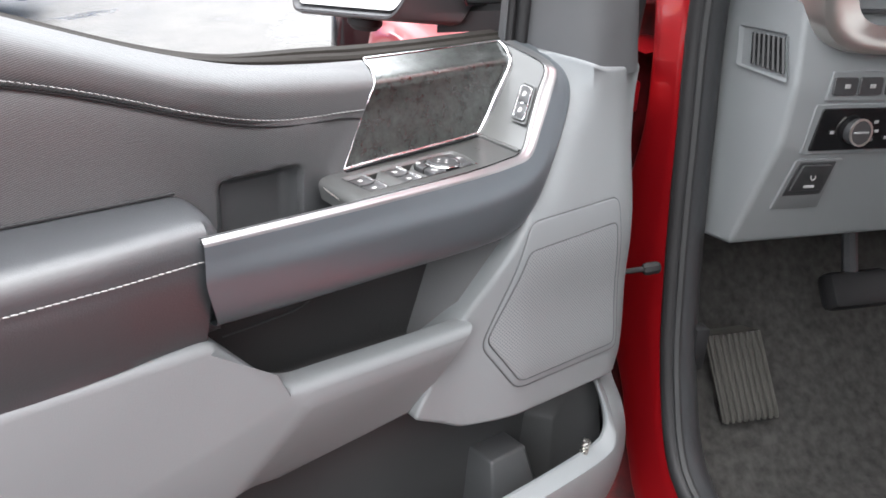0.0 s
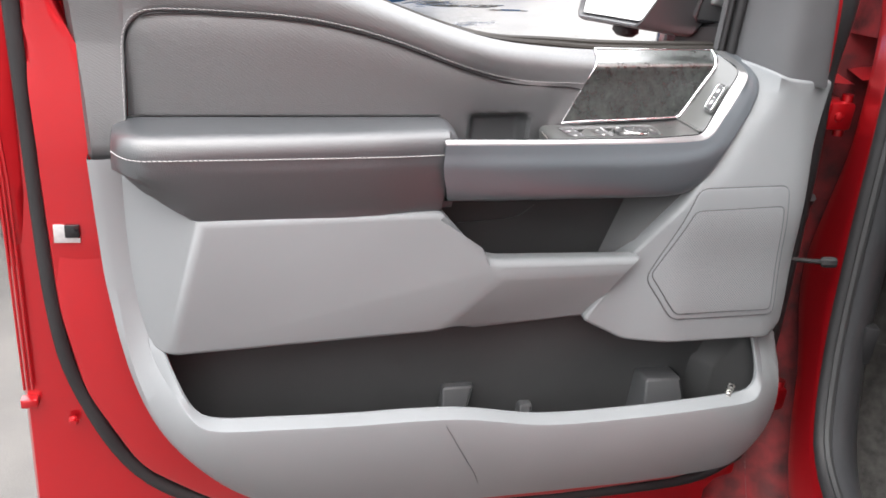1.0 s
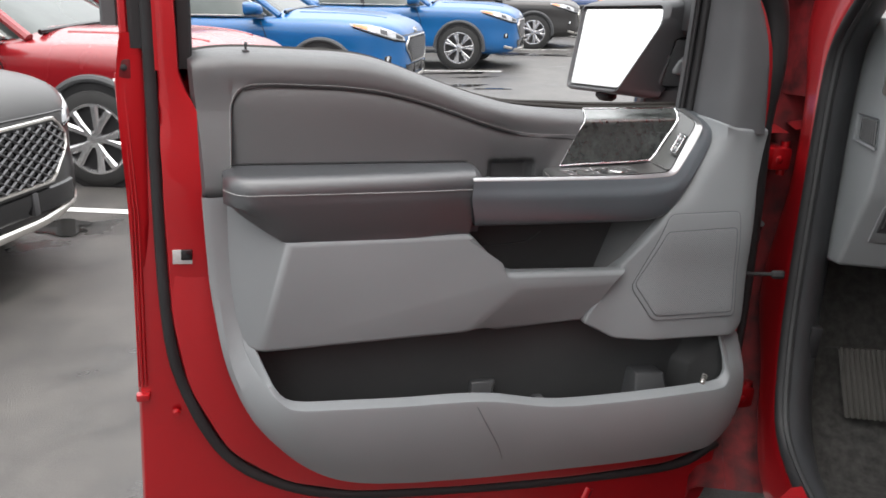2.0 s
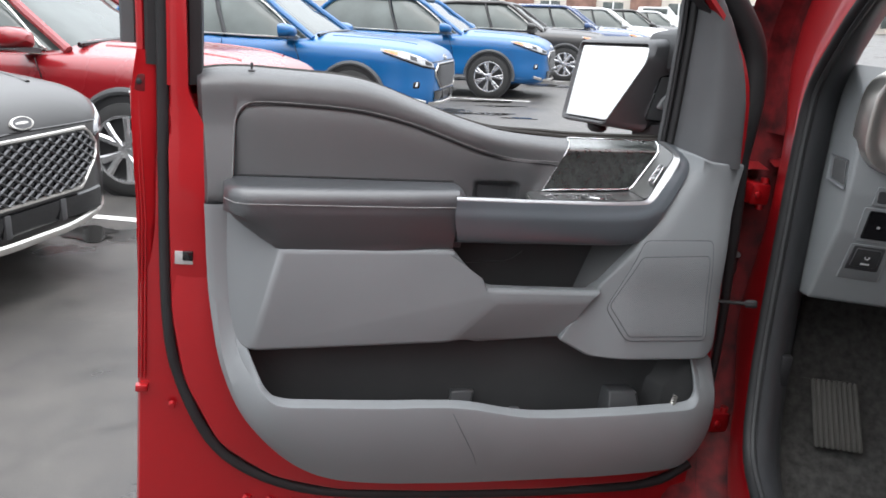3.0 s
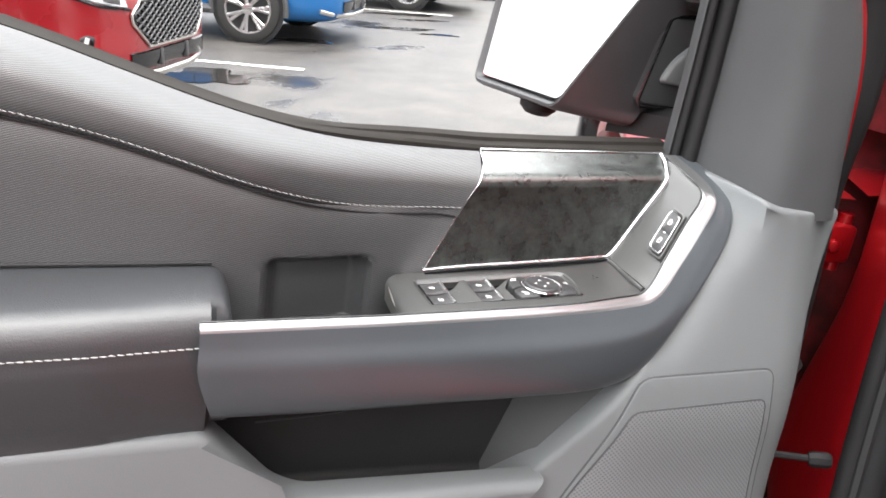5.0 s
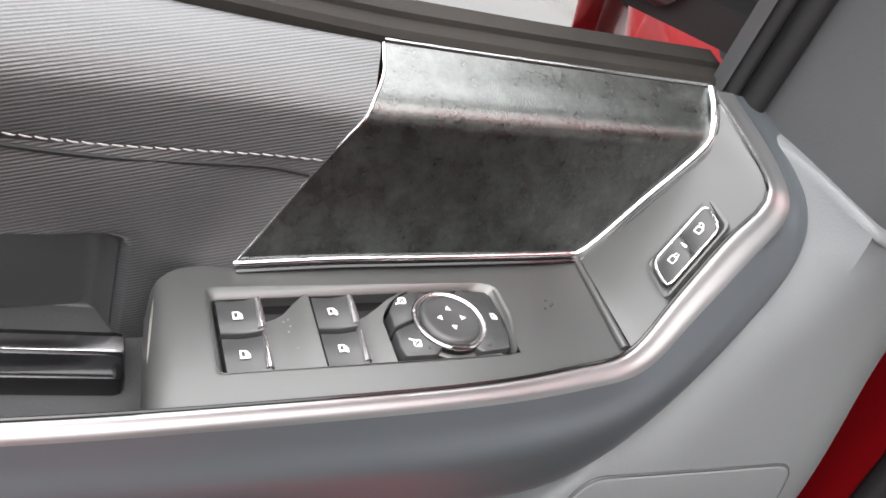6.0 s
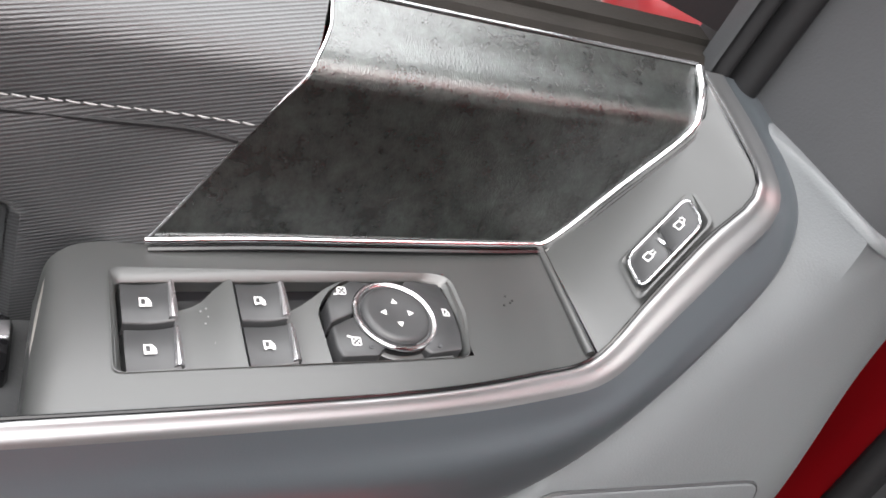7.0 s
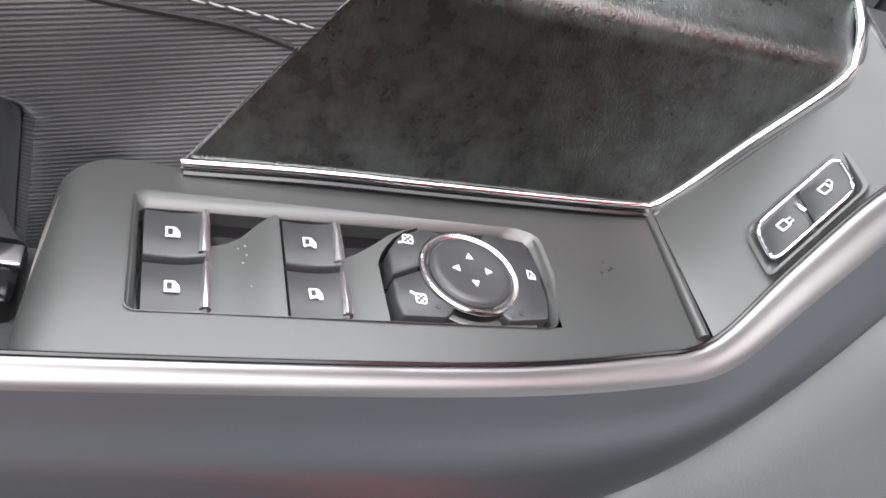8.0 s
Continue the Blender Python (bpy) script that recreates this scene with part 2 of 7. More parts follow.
def asphalt_material():
    """Wet lot: grey asphalt, darker wet patches and smooth puddles, cracks."""
    m = mat("wet_asphalt", (0.13, 0.13, 0.128), 0.5)
    n, l = m.node_tree.nodes, m.node_tree.links
    b = n["Principled BSDF"]
    tc = n.new("ShaderNodeTexCoord")

    def noise_tex(scale, detail, rough=0.5):
        t = n.new("ShaderNodeTexNoise")
        t.inputs["Scale"].default_value, t.inputs["Detail"].default_value, t.inputs["Roughness"].default_value = scale, detail, rough
        l.new(tc.outputs["Object"], t.inputs["Vector"])
        return t

    def ramp_of(src, p0, p1, c0, c1):
        r = n.new("ShaderNodeValToRGB")
        r.color_ramp.elements[0].position, r.color_ramp.elements[1].position = p0, p1
        r.color_ramp.elements[0].color, r.color_ramp.elements[1].color = (*c0, 1), (*c1, 1)
        l.new(src, r.inputs[0])
        return r

    fine, wide = noise_tex(140, 5, 0.7), noise_tex(0.55, 6, 0.55)
    base = ramp_of(fine.outputs["Fac"], 0.3, 0.75, (0.050, 0.047, 0.044), (0.098, 0.092, 0.086))
    blot = ramp_of(noise_tex(2.2, 9, 0.68).outputs["Fac"], 0.36, 0.66, (0.55, 0.55, 0.56), (1.12, 1.11, 1.09))
    worn = n.new("ShaderNodeMix")
    worn.data_type, worn.blend_type, worn.inputs[0].default_value = "RGBA", "MULTIPLY", 1.0
    l.new(base.outputs[0], worn.inputs[6])
    l.new(blot.outputs[0], worn.inputs[7])
    wet = ramp_of(wide.outputs["Fac"], 0.35, 0.44, (1, 1, 1), (0, 0, 0))
    mix = n.new("ShaderNodeMix")
    mix.data_type = "RGBA"
    l.new(wet.outputs[0], mix.inputs[0])
    l.new(worn.outputs[2], mix.inputs[6])
    mix.inputs[7].default_value = (0.035, 0.034, 0.033, 1)
    crack = n.new("ShaderNodeTexVoronoi")
    crack.feature = "DISTANCE_TO_EDGE"
    crack.inputs["Scale"].default_value = 0.45
    warp = noise_tex(2.5, 4)
    add = n.new("ShaderNodeMix")
    add.data_type, add.inputs[0].default_value = "VECTOR", 0.22
    l.new(tc.outputs["Object"], add.inputs[4])
    l.new(warp.outputs["Color"], add.inputs[5])
    l.new(add.outputs[1], crack.inputs["Vector"])
    cr = ramp_of(crack.outputs["Distance"], 0.004, 0.012, (0.04, 0.04, 0.04), (1, 1, 1))
    mul = n.new("ShaderNodeMix")
    mul.data_type, mul.blend_type, mul.inputs[0].default_value = "RGBA", "MULTIPLY", 0.15
    l.new(mix.outputs[2], mul.inputs[6])
    l.new(cr.outputs[0], mul.inputs[7])
    l.new(mul.outputs[2], b.inputs["Base Color"])
    rg = n.new("ShaderNodeMapRange")
    rg.inputs[3].default_value, rg.inputs[4].default_value = 0.42, 0.06
    l.new(wet.outputs[0], rg.inputs[0])
    l.new(rg.outputs[0], b.inputs["Roughness"])
    bp = n.new("ShaderNodeBump")
    bp.inputs["Distance"].default_value = 0.004
    inv = n.new("ShaderNodeMath")
    inv.operation, inv.inputs[0].default_value = "SUBTRACT", 1.0
    l.new(wet.outputs[0], inv.inputs[1])
    l.new(inv.outputs[0], bp.inputs["Strength"])
    l.new(fine.outputs["Fac"], bp.inputs["Height"])
    l.new(bp.outputs[0], b.inputs["Normal"])
    return m


M["felt"] = mat("dark_brown_felt", (0.020, 0.018, 0.016), 0.85, spec=0.2, var=0.2, vscale=30, bump=0.25, bscale=900)
M["weave"], M["foil"], M["perf"], M["asphalt"] = weave_material(), brushed_material(), grille_material(), asphalt_material()


# ---- building helpers ----
def obj(name, bm, material, angle=40):
    bmesh.ops.recalc_face_normals(bm, faces=bm.faces)
    me = bpy.data.meshes.new(name)
    bm.to_mesh(me)
    bm.free()
    me.materials.append(material)
    me.shade_smooth()
    me.set_sharp_from_angle(angle=radians(angle))
    return new(name, me)


def part(name, bm, material, parent, label="", angle=40):
    ob = obj(name, bm, material, angle)
    ob.parent = parent
    return tagged(ob, label)


def thing(name, label, category, m=None, kind="", group=""):
    e = new(name)
    e.empty_display_size = 0.1
    e.matrix_world = m or Matrix()
    return tagged(e, label, category, group, kind)


def V(*c):
    return Vector(c)


def spline(pts, n, closed=False):
    """n points evenly along a Catmull-Rom curve through pts."""
    p = [Vector(q) for q in pts]
    k = len(p)
    fine = []
    for i in range(k if closed else k - 1):
        a, b, c, d = (p[(i - 1) % k] if closed or i else p[0] * 2 - p[1]), p[i], p[(i + 1) % k], (p[(i + 2) % k] if closed or i + 2 < k else p[-1] * 2 - p[-2])
        for s in range(12):
            t = s / 12
            fine.append(0.5 * (2 * b + (c - a) * t + (2 * a - 5 * b + 4 * c - d) * t * t + (3 * b - a - 3 * c + d) * t ** 3))
    fine.append(p[0].copy() if closed else p[-1].copy())
    run = [0.0]
    for a, b in zip(fine, fine[1:]):
        run.append(run[-1] + (b - a).length)
    out, j = [], 0
    for i in range(n):
        s = run[-1] * i / (n if closed else n - 1)
        while j < len(run) - 2 and run[j + 1] < s:
            j += 1
        f = (s - run[j]) / max(1e-9, run[j + 1] - run[j])
        out.append(fine[j].lerp(fine[j + 1], f))
    return out


def fillet(pts, r, seg=4):
    """A closed outline of 2D or 3D points with its corners rounded."""
    out = []
    k = len(pts)
    for i in range(k):
        a, b, c = Vector(pts[i - 1]), Vector(pts[i]), Vector(pts[(i + 1) % k])
        rr = min(r, 0.45 * (a - b).length, 0.45 * (c - b).length)
        p, q = b + (a - b).normalized() * rr, b + (c - b).normalized() * rr
        for s in range(seg + 1):
            t = s / seg
            out.append(p * (1 - t) ** 2 + b * 2 * t * (1 - t) + q * t * t)
    return out


def loft(rails, closed=False, cap=False, bm=None):
    """A skin over rails of equally many points. closed: each rail is a ring. cap: close the first and last rail."""
    bm = bm or bmesh.new()
    rows = [[bm.verts.new(p) for p in r] for r in rails]
    for a, b in zip(rows, rows[1:]):
        for i in range(len(a) if closed else len(a) - 1):
            j = (i + 1) % len(a)
            bm.faces.new((a[i], a[j], b[j], b[i]))
    if cap:
        bm.faces.new(rows[0])
        bm.faces.new(rows[-1][::-1])
    return bm


def tube(path, r, sides=8, bm=None, flat=1.0, closed=False):
    """A round (or flattened) bar along a path."""
    path = [Vector(p) for p in path]
    rails = []
    k = len(path)
    for i, p in enumerate(path):
        d = (path[(i + 1) % k] - path[i - 1]) if closed else path[min(i + 1, k - 1)] - path[max(i - 1, 0)]
        d.normalize()
        if abs(d.y) >= 0.9 and i and not closed:
            side = (side - d * side.dot(d)).normalized()
        else:
            side = d.cross(V(0, 1, 0) if abs(d.y) < 0.9 else V(1, 0, 0)).normalized()
        up = side.cross(d)
        rr = r(i / (k - 1)) if callable(r) else r
        rails.append([p + side * rr * math.cos(2 * math.pi * s / sides) + up * rr * flat * math.sin(2 * math.pi * s / sides) for s in range(sides)])
    if closed:
        rails.append(rails[0])
    return loft(rails, True, not closed, bm)


def inset(poly, d):
    out = []
    k = len(poly)
    area = sum(poly[i - 1].x * poly[i].y - poly[i].x * poly[i - 1].y for i in range(k))
    sgn = 1 if area > 0 else -1
    for i in range(k):
        a, b, c = poly[i - 1], poly[i], poly[(i + 1) % k]
        n1, n2 = V(-(b - a).y, (b - a).x), V(-(c - b).y, (c - b).x)
        n = (n1.normalized() + n2.normalized()) if n1.length > 1e-9 and n2.length > 1e-9 else (n1 + n2)
        if n.length < 1e-9:
            n = n1
        n.normalize()
        out.append(b + n * d * sgn)
    return out


def pad(outline, plane, roll=0.004, depth=0.01, corner=0.0, seg=4, bm=None, holes=()):
    """A cushion-edged plate over an outline of (x, z); plane (c, cx, cz) or a function gives its face's y; it reaches back by depth."""
    poly = [Vector(p) for p in outline]
    if corner:
        poly = [Vector(p) for p in fillet(poly, corner)]
    f = plane if callable(plane) else (lambda x, z: plane[0] + plane[1] * x + plane[2] * z)
    bm = bm or bmesh.new()
    rings = []
    rings.append([V(p.x, f(p.x, p.y) + roll + depth, p.y) for p in poly])
    for s in range(seg + 1):
        t = math.pi / 2 * s / seg
        q = inset(poly, roll * (1 - math.cos(t))) if s else poly
        rings.append([V(p.x, f(p.x, p.y) + roll * (1 - math.sin(t)), p.y) for p in q])
    rows = [[bm.verts.new(p) for p in r] for r in rings]
    for a, b in zip(rows, rows[1:]):
        for i in range(len(a)):
            bm.faces.new((a[i - 1], a[i], b[i], b[i - 1]))
    face = bm.faces.new(rows[-1])
    bmesh.ops.triangulate(bm, faces=[face])
    return bm


def dense(pts, step=0.008):
    """The closed outline with extra points, none further apart than step."""
    out = []
    for a, b in zip(pts, pts[1:] + pts[:1]):
        a, b = Vector(a), Vector(b)
        n = max(1, int((b - a).length / step))
        out += [a.lerp(b, k / n) for k in range(n)]
    return out


def sheet(outline, f, roll=0.004, depth=0.01, step=0.018):
    """A cushion-edged plate whose face follows f(x, z) closely."""
    poly = dense(outline)
    bm = bmesh.new()
    q = inset(poly, roll)
    bm.faces.new([bm.verts.new(V(p.x, 0, p.y)) for p in q])
    for axis, k in ((V(1, 0, 0), 0), (V(0, 0, 1), 1)):
        lo, hi = min(p[k] for p in q), max(p[k] for p in q)
        c = lo + step
        while c < hi:
            bmesh.ops.bisect_plane(bm, geom=bm.verts[:] + bm.edges[:] + bm.faces[:], plane_co=axis * c, plane_no=axis)
            c += step
    for v in bm.verts:
        v.co.y = f(v.co.x, v.co.z)
    rings = [[V(p.x, f(p.x, p.y) + roll + depth, p.y) for p in poly]]
    for t in (0.0, 0.4, 0.8, 1.2, math.pi / 2):
        rings.append([V(p.x, f(p.x, p.y) + roll * (1 - math.sin(t)), p.y) for p in (inset(poly, roll * (1 - math.cos(t))) if t else poly)])
    loft([r + r[:1] for r in rings], bm=bm)
    bmesh.ops.remove_doubles(bm, verts=bm.verts[:], dist=0.00005)
    return bm


def facets(verts, faces, bevel=0.004, seg=3):
    """A faceted body from named corners, its edges rounded off."""
    bm = bmesh.new()
    v = {k: bm.verts.new(p) for k, p in verts.items()}
    for f in faces:
        bm.faces.new([v[k] for k in (f.split() if isinstance(f, str) else f)])
    if bevel:
        inner = [e for e in bm.edges if len(e.link_faces) == 2]
        bmesh.ops.bevel(bm, geom=inner, offset=bevel, segments=seg, profile=0.5, affect="EDGES", clamp_overlap=True)
    return bm


def box(x0, x1, y0, y1, z0, z1, bevel=0.002, m=None, bm=None):
    b = bmesh.new()
    bmesh.ops.create_cube(b, size=1.0)
    for v in b.verts:
        v.co = V(x0 + (v.co.x + 0.5) * (x1 - x0), y0 + (v.co.y + 0.5) * (y1 - y0), z0 + (v.co.z + 0.5) * (z1 - z0))
    if bevel:
        bmesh.ops.bevel(b, geom=b.edges[:], offset=bevel, segments=2, profile=0.5, affect="EDGES", clamp_overlap=True)
    if m:
        b.transform(m)
    if bm is None:
        return b
    me = bpy.data.meshes.new("tmp")
    b.to_mesh(me)
    bm.from_mesh(me)
    b.free()
    bpy.data.meshes.remove(me)
    return bm


def lathe(profile, sides=24, m=None, bm=None, cap=True):
    """A turned body: profile of (radius, height) about local z."""
    b = bmesh.new()
    loft([[V(max(r, 1e-4) * math.cos(2 * math.pi * s / sides), max(r, 1e-4) * math.sin(2 * math.pi * s / sides), h) for s in range(sides)] for r, h in profile], True, cap, b)
    if m:
        b.transform(m)
    if bm is None:
        return b
    me = bpy.data.meshes.new("tmp")
    b.to_mesh(me)
    bm.from_mesh(me)
    b.free()
    bpy.data.meshes.remove(me)
    return bm


def lerp_table(table, x):
    """Straight-line reading of a table of (x, value)."""
    if x <= table[0][0]:
        return table[0][1]
    for (a, va), (b, vb) in zip(table, table[1:]):
        if x <= b:
            return va + (vb - va) * (x - a) / (b - a)
    return table[-1][1]


def smooth(a, b, x):
    t = min(1, max(0, (x - a) / (b - a)))
    return t * t * (3 - 2 * t)


# ---- the open door: red shell ----
door = thing("truck_door", "open red pickup truck door with grey and charcoal inner trim", "car door", TILT)

CTR = V(0.47, 0.86)


def polar(outline, n=160):
    """The outline met by n rays from the door's middle."""
    pts = [Vector(p) for p in outline]
    out = []
    for i in range(n):
        d = V(math.cos(2 * math.pi * i / n), math.sin(2 * math.pi * i / n))
        best = 0
        for a, b in zip(pts, pts[1:] + pts[:1]):
            e, w = b - a, a - CTR
            det = d.x * -e.y + e.x * d.y
            if abs(det) > 1e-9:
                t = (w.x * -e.y + e.x * w.y) / det
                u = (d.x * w.y - d.y * w.x) / det
                if t > 0 and -1e-6 <= u <= 1 + 1e-6:
                    best = max(best, t)
        out.append(CTR + d * best)
    return out


SHELL = fillet([(-0.106, 0.36), (-0.107, 0.70), (-0.110, 1.05), (-0.128, 1.24), (0.0, 1.25), (0.25, 1.25), (0.42, 1.205), (0.52, 1.188), (0.84, 1.185), (1.005, 1.185), (1.022, 1.0), (1.04, 0.7), (1.045, 0.43), (1.03, 0.372), (0.9, 0.345), (0.4, 0.335), (0.0, 0.338)], 0.02)
STEP = fillet([(-0.072, 1.235), (-0.066, 1.095), (-0.054, 0.846), (-0.029, 0.719), (0.037, 0.590), (0.138, 0.519), (0.265, 0.487), (0.465, 0.478), (0.703, 0.478), (0.93, 0.492), (1.0, 0.53), (1.026, 0.62), (1.024, 0.8), (1.008, 1.0), (0.99, 1.18), (0.84, 1.178), (0.52, 1.18), (0.42, 1.195), (0.25, 1.235)], 0.03)
PO, PI = polar(SHELL), polar(STEP)
ring = [[V(p.x, 0.15, p.y) for p in PO], [V(p.x, 0.052, p.y) for p in PO]]
ring += [[V(p.x, 0.045, p.y) for p in [CTR + (q - CTR) * 0.992 for q in PO]], [V(p.x, 0.044, p.y) for p in [CTR + (q - CTR) * 0.98 for q in PO]], [V(p.x, 0.044, p.y) for p in [CTR + (q - CTR) * 1.02 for q in PI]]]
ring += [[V(p.x, 0.034, p.y) for p in PI], [V(p.x, 0.020, p.y) for p in [CTR + (q - CTR) * 0.988 for q in PI]], [V(p.x, 0.016, p.y) for p in [CTR + (q - CTR) * 0.97 for q in PI]], [V(p.x, 0.016, p.y) for p in [CTR + (q - CTR) * 0.86 for q in PI]], [V(p.x, 0.07, p.y) for p in [CTR + (q - CTR) * 0.84 for q in PI]]]
back_ = lambda p: 0.085 * max(smooth(1.0, 1.07, p.z) * smooth(0.004, 0.035, p.x), smooth(1.165, 1.20, p.z) * smooth(-0.036, -0.016, p.x)) * smooth(1.02, 0.93, p.x) + 0.008 * smooth(1.02, 1.10, p.z) * smooth(-0.075, -0.066, p.x)
ring = [[p + V(0, min(back_(p), 0.125 - min(p.y, 0.125)), 0) for p in r] for r in ring]
part("door_shell", loft(ring, True), M["red"], door, "glossy red painted steel door shell")
part("outer_skin", pad([(p.x, p.y) for p in PO], (0.13, 0, 0), 0.004, 0.05), M["red"], door, "red painted outer door skin")
seal_path = spline([(-0.096, 0.030, 1.72), (-0.084, 0.030, 1.5), (-0.076, 0.030, 1.351), (-0.068, 0.030, 1.095), (-0.057, 0.030, 0.846), (-0.032, 0.030, 0.719), (0.034, 0.030, 0.586), (0.136, 0.030, 0.513), (0.265, 0.030, 0.48), (0.465, 0.030, 0.471), (0.703, 0.030, 0.47), (0.94, 0.030, 0.484), (1.03, 0.030, 0.53)], 90)
part("door_seal", tube(seal_path, 0.0100, 10), M["rubber"], door, "black rubber weatherstrip")
for x in (-0.094, -0.0995, -0.1045):
    part("edge_rib", tube([(x - 0.018, 0.040, 1.24), (x - 0.003, 0.038, 1.02), (x, 0.038, 0.72)], 0.0018, 6), M["red"], door)
part("edge_tab", box(-0.110, -0.088, 0.030, 0.046, 0.694, 0.708, 0.003), M["red"], door)
for x, z in ((0.10, 0.438), (0.145, 0.432), (0.19, 0.425), (0.76, 0.405)):
    part("stamped_rib", tube(spline([(x, 0.042, z + 0.03), (x - 0.012, 0.038, z), (x - 0.03, 0.040, z - 0.05)], 10), 0.009, 8, flat=0.45), M["red"], door)
part("bolt", lathe([(0.0075, 0), (0.0075, 0.003), (0.005, 0.004), (0.0045, 0.007), (0.001, 0.007)], 12, pose(-0.046, 0.037, 0.668, 90)), M["red"], door)
part("edge_scuff", box(-0.126, -0.104, 0.040, 0.0435, 1.228, 1.2315, 0.0005, pose(0, 0, 0, 0, 0, 0)), M["white"], door)
latch = part("corner_bracket", box(-0.121, -0.100, 0.0375, 0.046, 1.232, 1.262, 0.003), M["red_shade"], door, "dull red corner bracket with a bolt")
part("bolt", lathe([(0.005, 0), (0.005, 0.002), (0.003, 0.003), (0.0, 0.003)], 10, pose(-0.110, 0.0376, 1.249, 90)), M["rubber"], latch)
part("label", box(-0.046, -0.016, 0.0108, 0.0152, 0.947, 0.970, 0.0005), M["thread"], door, "white plastic latch plug")
part("hole", box(-0.0335, -0.0155, 0.0094, 0.0150, 0.9535, 0.9712, 0.002), M["gloss"], door)

# the rear post runs from the window frame down beside the trim
rails = []
for k in range(57):
    z = 0.86 + 0.84 * k / 56
    xi = lerp_table([(0.86, 0.03), (1.06, 0.022), (1.14, 0.016), (1.17, 0.006), (1.20, -0.012), (1.225, -0.025), (1.25, -0.0325), (1.31, -0.0350), (1.40, -0.0408), (1.62, -0.0622), (1.70, -0.0600)], z)
    xo = lerp_table([(0.846, -0.0455), (1.095, -0.057), (1.351, -0.066), (1.5, -0.0745), (1.72, -0.0865)], z)
    y = 0.0145 + 0.008 * smooth(1.05, 1.22, z) + 0.006 * smooth(0.96, 0.86, z)
    rails.append([V(xi, 0.06, z), V(xi, y + 0.003, z), V(xi - 0.003, y, z), V(xo + 0.004, y, z), V(xo, y + 0.004, z), V(xo - 0.002, y + 0.03, z)])
part("rear_post", loft([spline(r, 16) for r in rails]), M["red"], door, "red painted rear post of the door", 60)
rails = []
for k in range(21):
    z = 0.90 + 0.40 * k / 20
    xo = lerp_table([(0.90, -0.1085), (1.05, -0.1125), (1.20, -0.1225), (1.25, -0.121), (1.30, -0.1145)], z)
    y = 0.0425 - 0.0035 * smooth(0.92, 1.02, z) + 0.004 * smooth(0.96, 0.90, z)
    rails.append([V(xo, 0.14, z), V(xo, y + 0.003, z), V(xo + 0.003, y, z), V(-0.09, y, z), V(-0.082, y + 0.004, z), V(-0.080, y + 0.03, z)])
part("edge_flange", loft([spline(r, 14) for r in rails]), M["red"], door, "", 60)

# window frame round the open window
FR = spline([(-0.012, 0, 1.25), (-0.018, 0, 1.40), (-0.04, 0, 1.62), (-0.03, 0, 1.72), (0.06, 0, 1.775), (0.25, 0, 1.775), (0.50, 0, 1.70), (0.70, 0, 1.595), (0.84, 0, 1.497), (0.925, 0, 1.41), (0.966, 0, 1.33), (0.980, 0, 1.24), (0.983, 0, 1.18)], 60)


def frame_strip(o0, o1, y0, y1, r=0.003, start=0, end=60):
    """A band of the window frame between two distances outward from its inner edge."""
    rails = []
    for i, p in enumerate(FR):
        d = (FR[min(i + 1, 59)] - FR[max(i - 1, 0)]).normalized()
        nrm = V(-d.z, 0, d.x)
        k = 1 - 0.76 * smooth(36, 44, i)
        a, b = p + nrm * o0 * k, p + nrm * o1 * k
        rails.append([V(a.x, y1, a.z), V(a.x, y0 + r, a.z), V(*(a.lerp(b, r / (o1 - o0)))[:]) + V(0, y0, 0), V(*(b.lerp(a, r / (o1 - o0)))[:]) + V(0, y0, 0), V(b.x, y0 + r, b.z), V(b.x, y1, b.z)])
    return loft(rails[start:end], True, True)


part("window_channel", frame_strip(0.0, 0.022, 0.045, 0.12), M["rubber"], door, "dark grey window run channel")
part("window_frame", frame_strip(0.0222, 0.062, 0.0235, 0.115, 0.004), M["red"], door, "red painted window frame")
part("frame_edge", frame_strip(0.089, 0.102, 0.040, 0.12, 0.003, 0, 38), M["red"], door)
part("frame_seal", frame_strip(0.0622, 0.0888, 0.034, 0.11, 0.006, 1), M["rubber"], door)
part("outer_trim", frame_strip(0.1022, 0.128, 0.052, 0.13, 0.004, 2, 38), M["dark2"], door, "black exterior pillar trim")

# belt line: height of the trim's top edge along the door
BELT = [(-0.03, 1.268), (-0.01, 1.275), (0.03, 1.281), (0.07, 1.283), (0.215, 1.283), (0.26, 1.279), (0.30, 1.269), (0.34, 1.2560), (0.37, 1.2465), (0.42, 1.2310), (0.46, 1.2205), (0.50, 1.2125), (0.54, 1.2085), (0.60, 1.2065), (0.66, 1.2040), (0.75, 1.2065), (0.86, 1.2115)]
SEAM = [(-0.03, 1.2300), (0.079, 1.2305), (0.12, 1.2318), (0.17, 1.2318), (0.215, 1.2318), (0.254, 1.2294), (0.29, 1.2248), (0.325, 1.2182), (0.36, 1.2098), (0.40, 1.1982), (0.437, 1.1860), (0.47, 1.1772), (0.50, 1.1695), (0.54, 1.1622), (0.575, 1.1601), (0.64, 1.1598)]


def soft(table, x, w=0.02):
    return (lerp_table(table, x - w) + 2 * lerp_table(table, x) + lerp_table(table, x + w)) / 4


def decor_y(z):
    """How deep the decor panel's edge lies at a height."""
    return lerp_table([(1.09, 0.036), (1.113, 0.0385), (1.155, 0.050), (1.187, 0.056), (1.2005, 0.076), (1.2035, 0.092)], z)


def edge_x(z):
    """Where the vinyl ends against the decor panel."""
    return 0.607 + (z - 1.113) * 0.59 if z < 1.196 else 0.656 + (z - 1.196) * 0.5


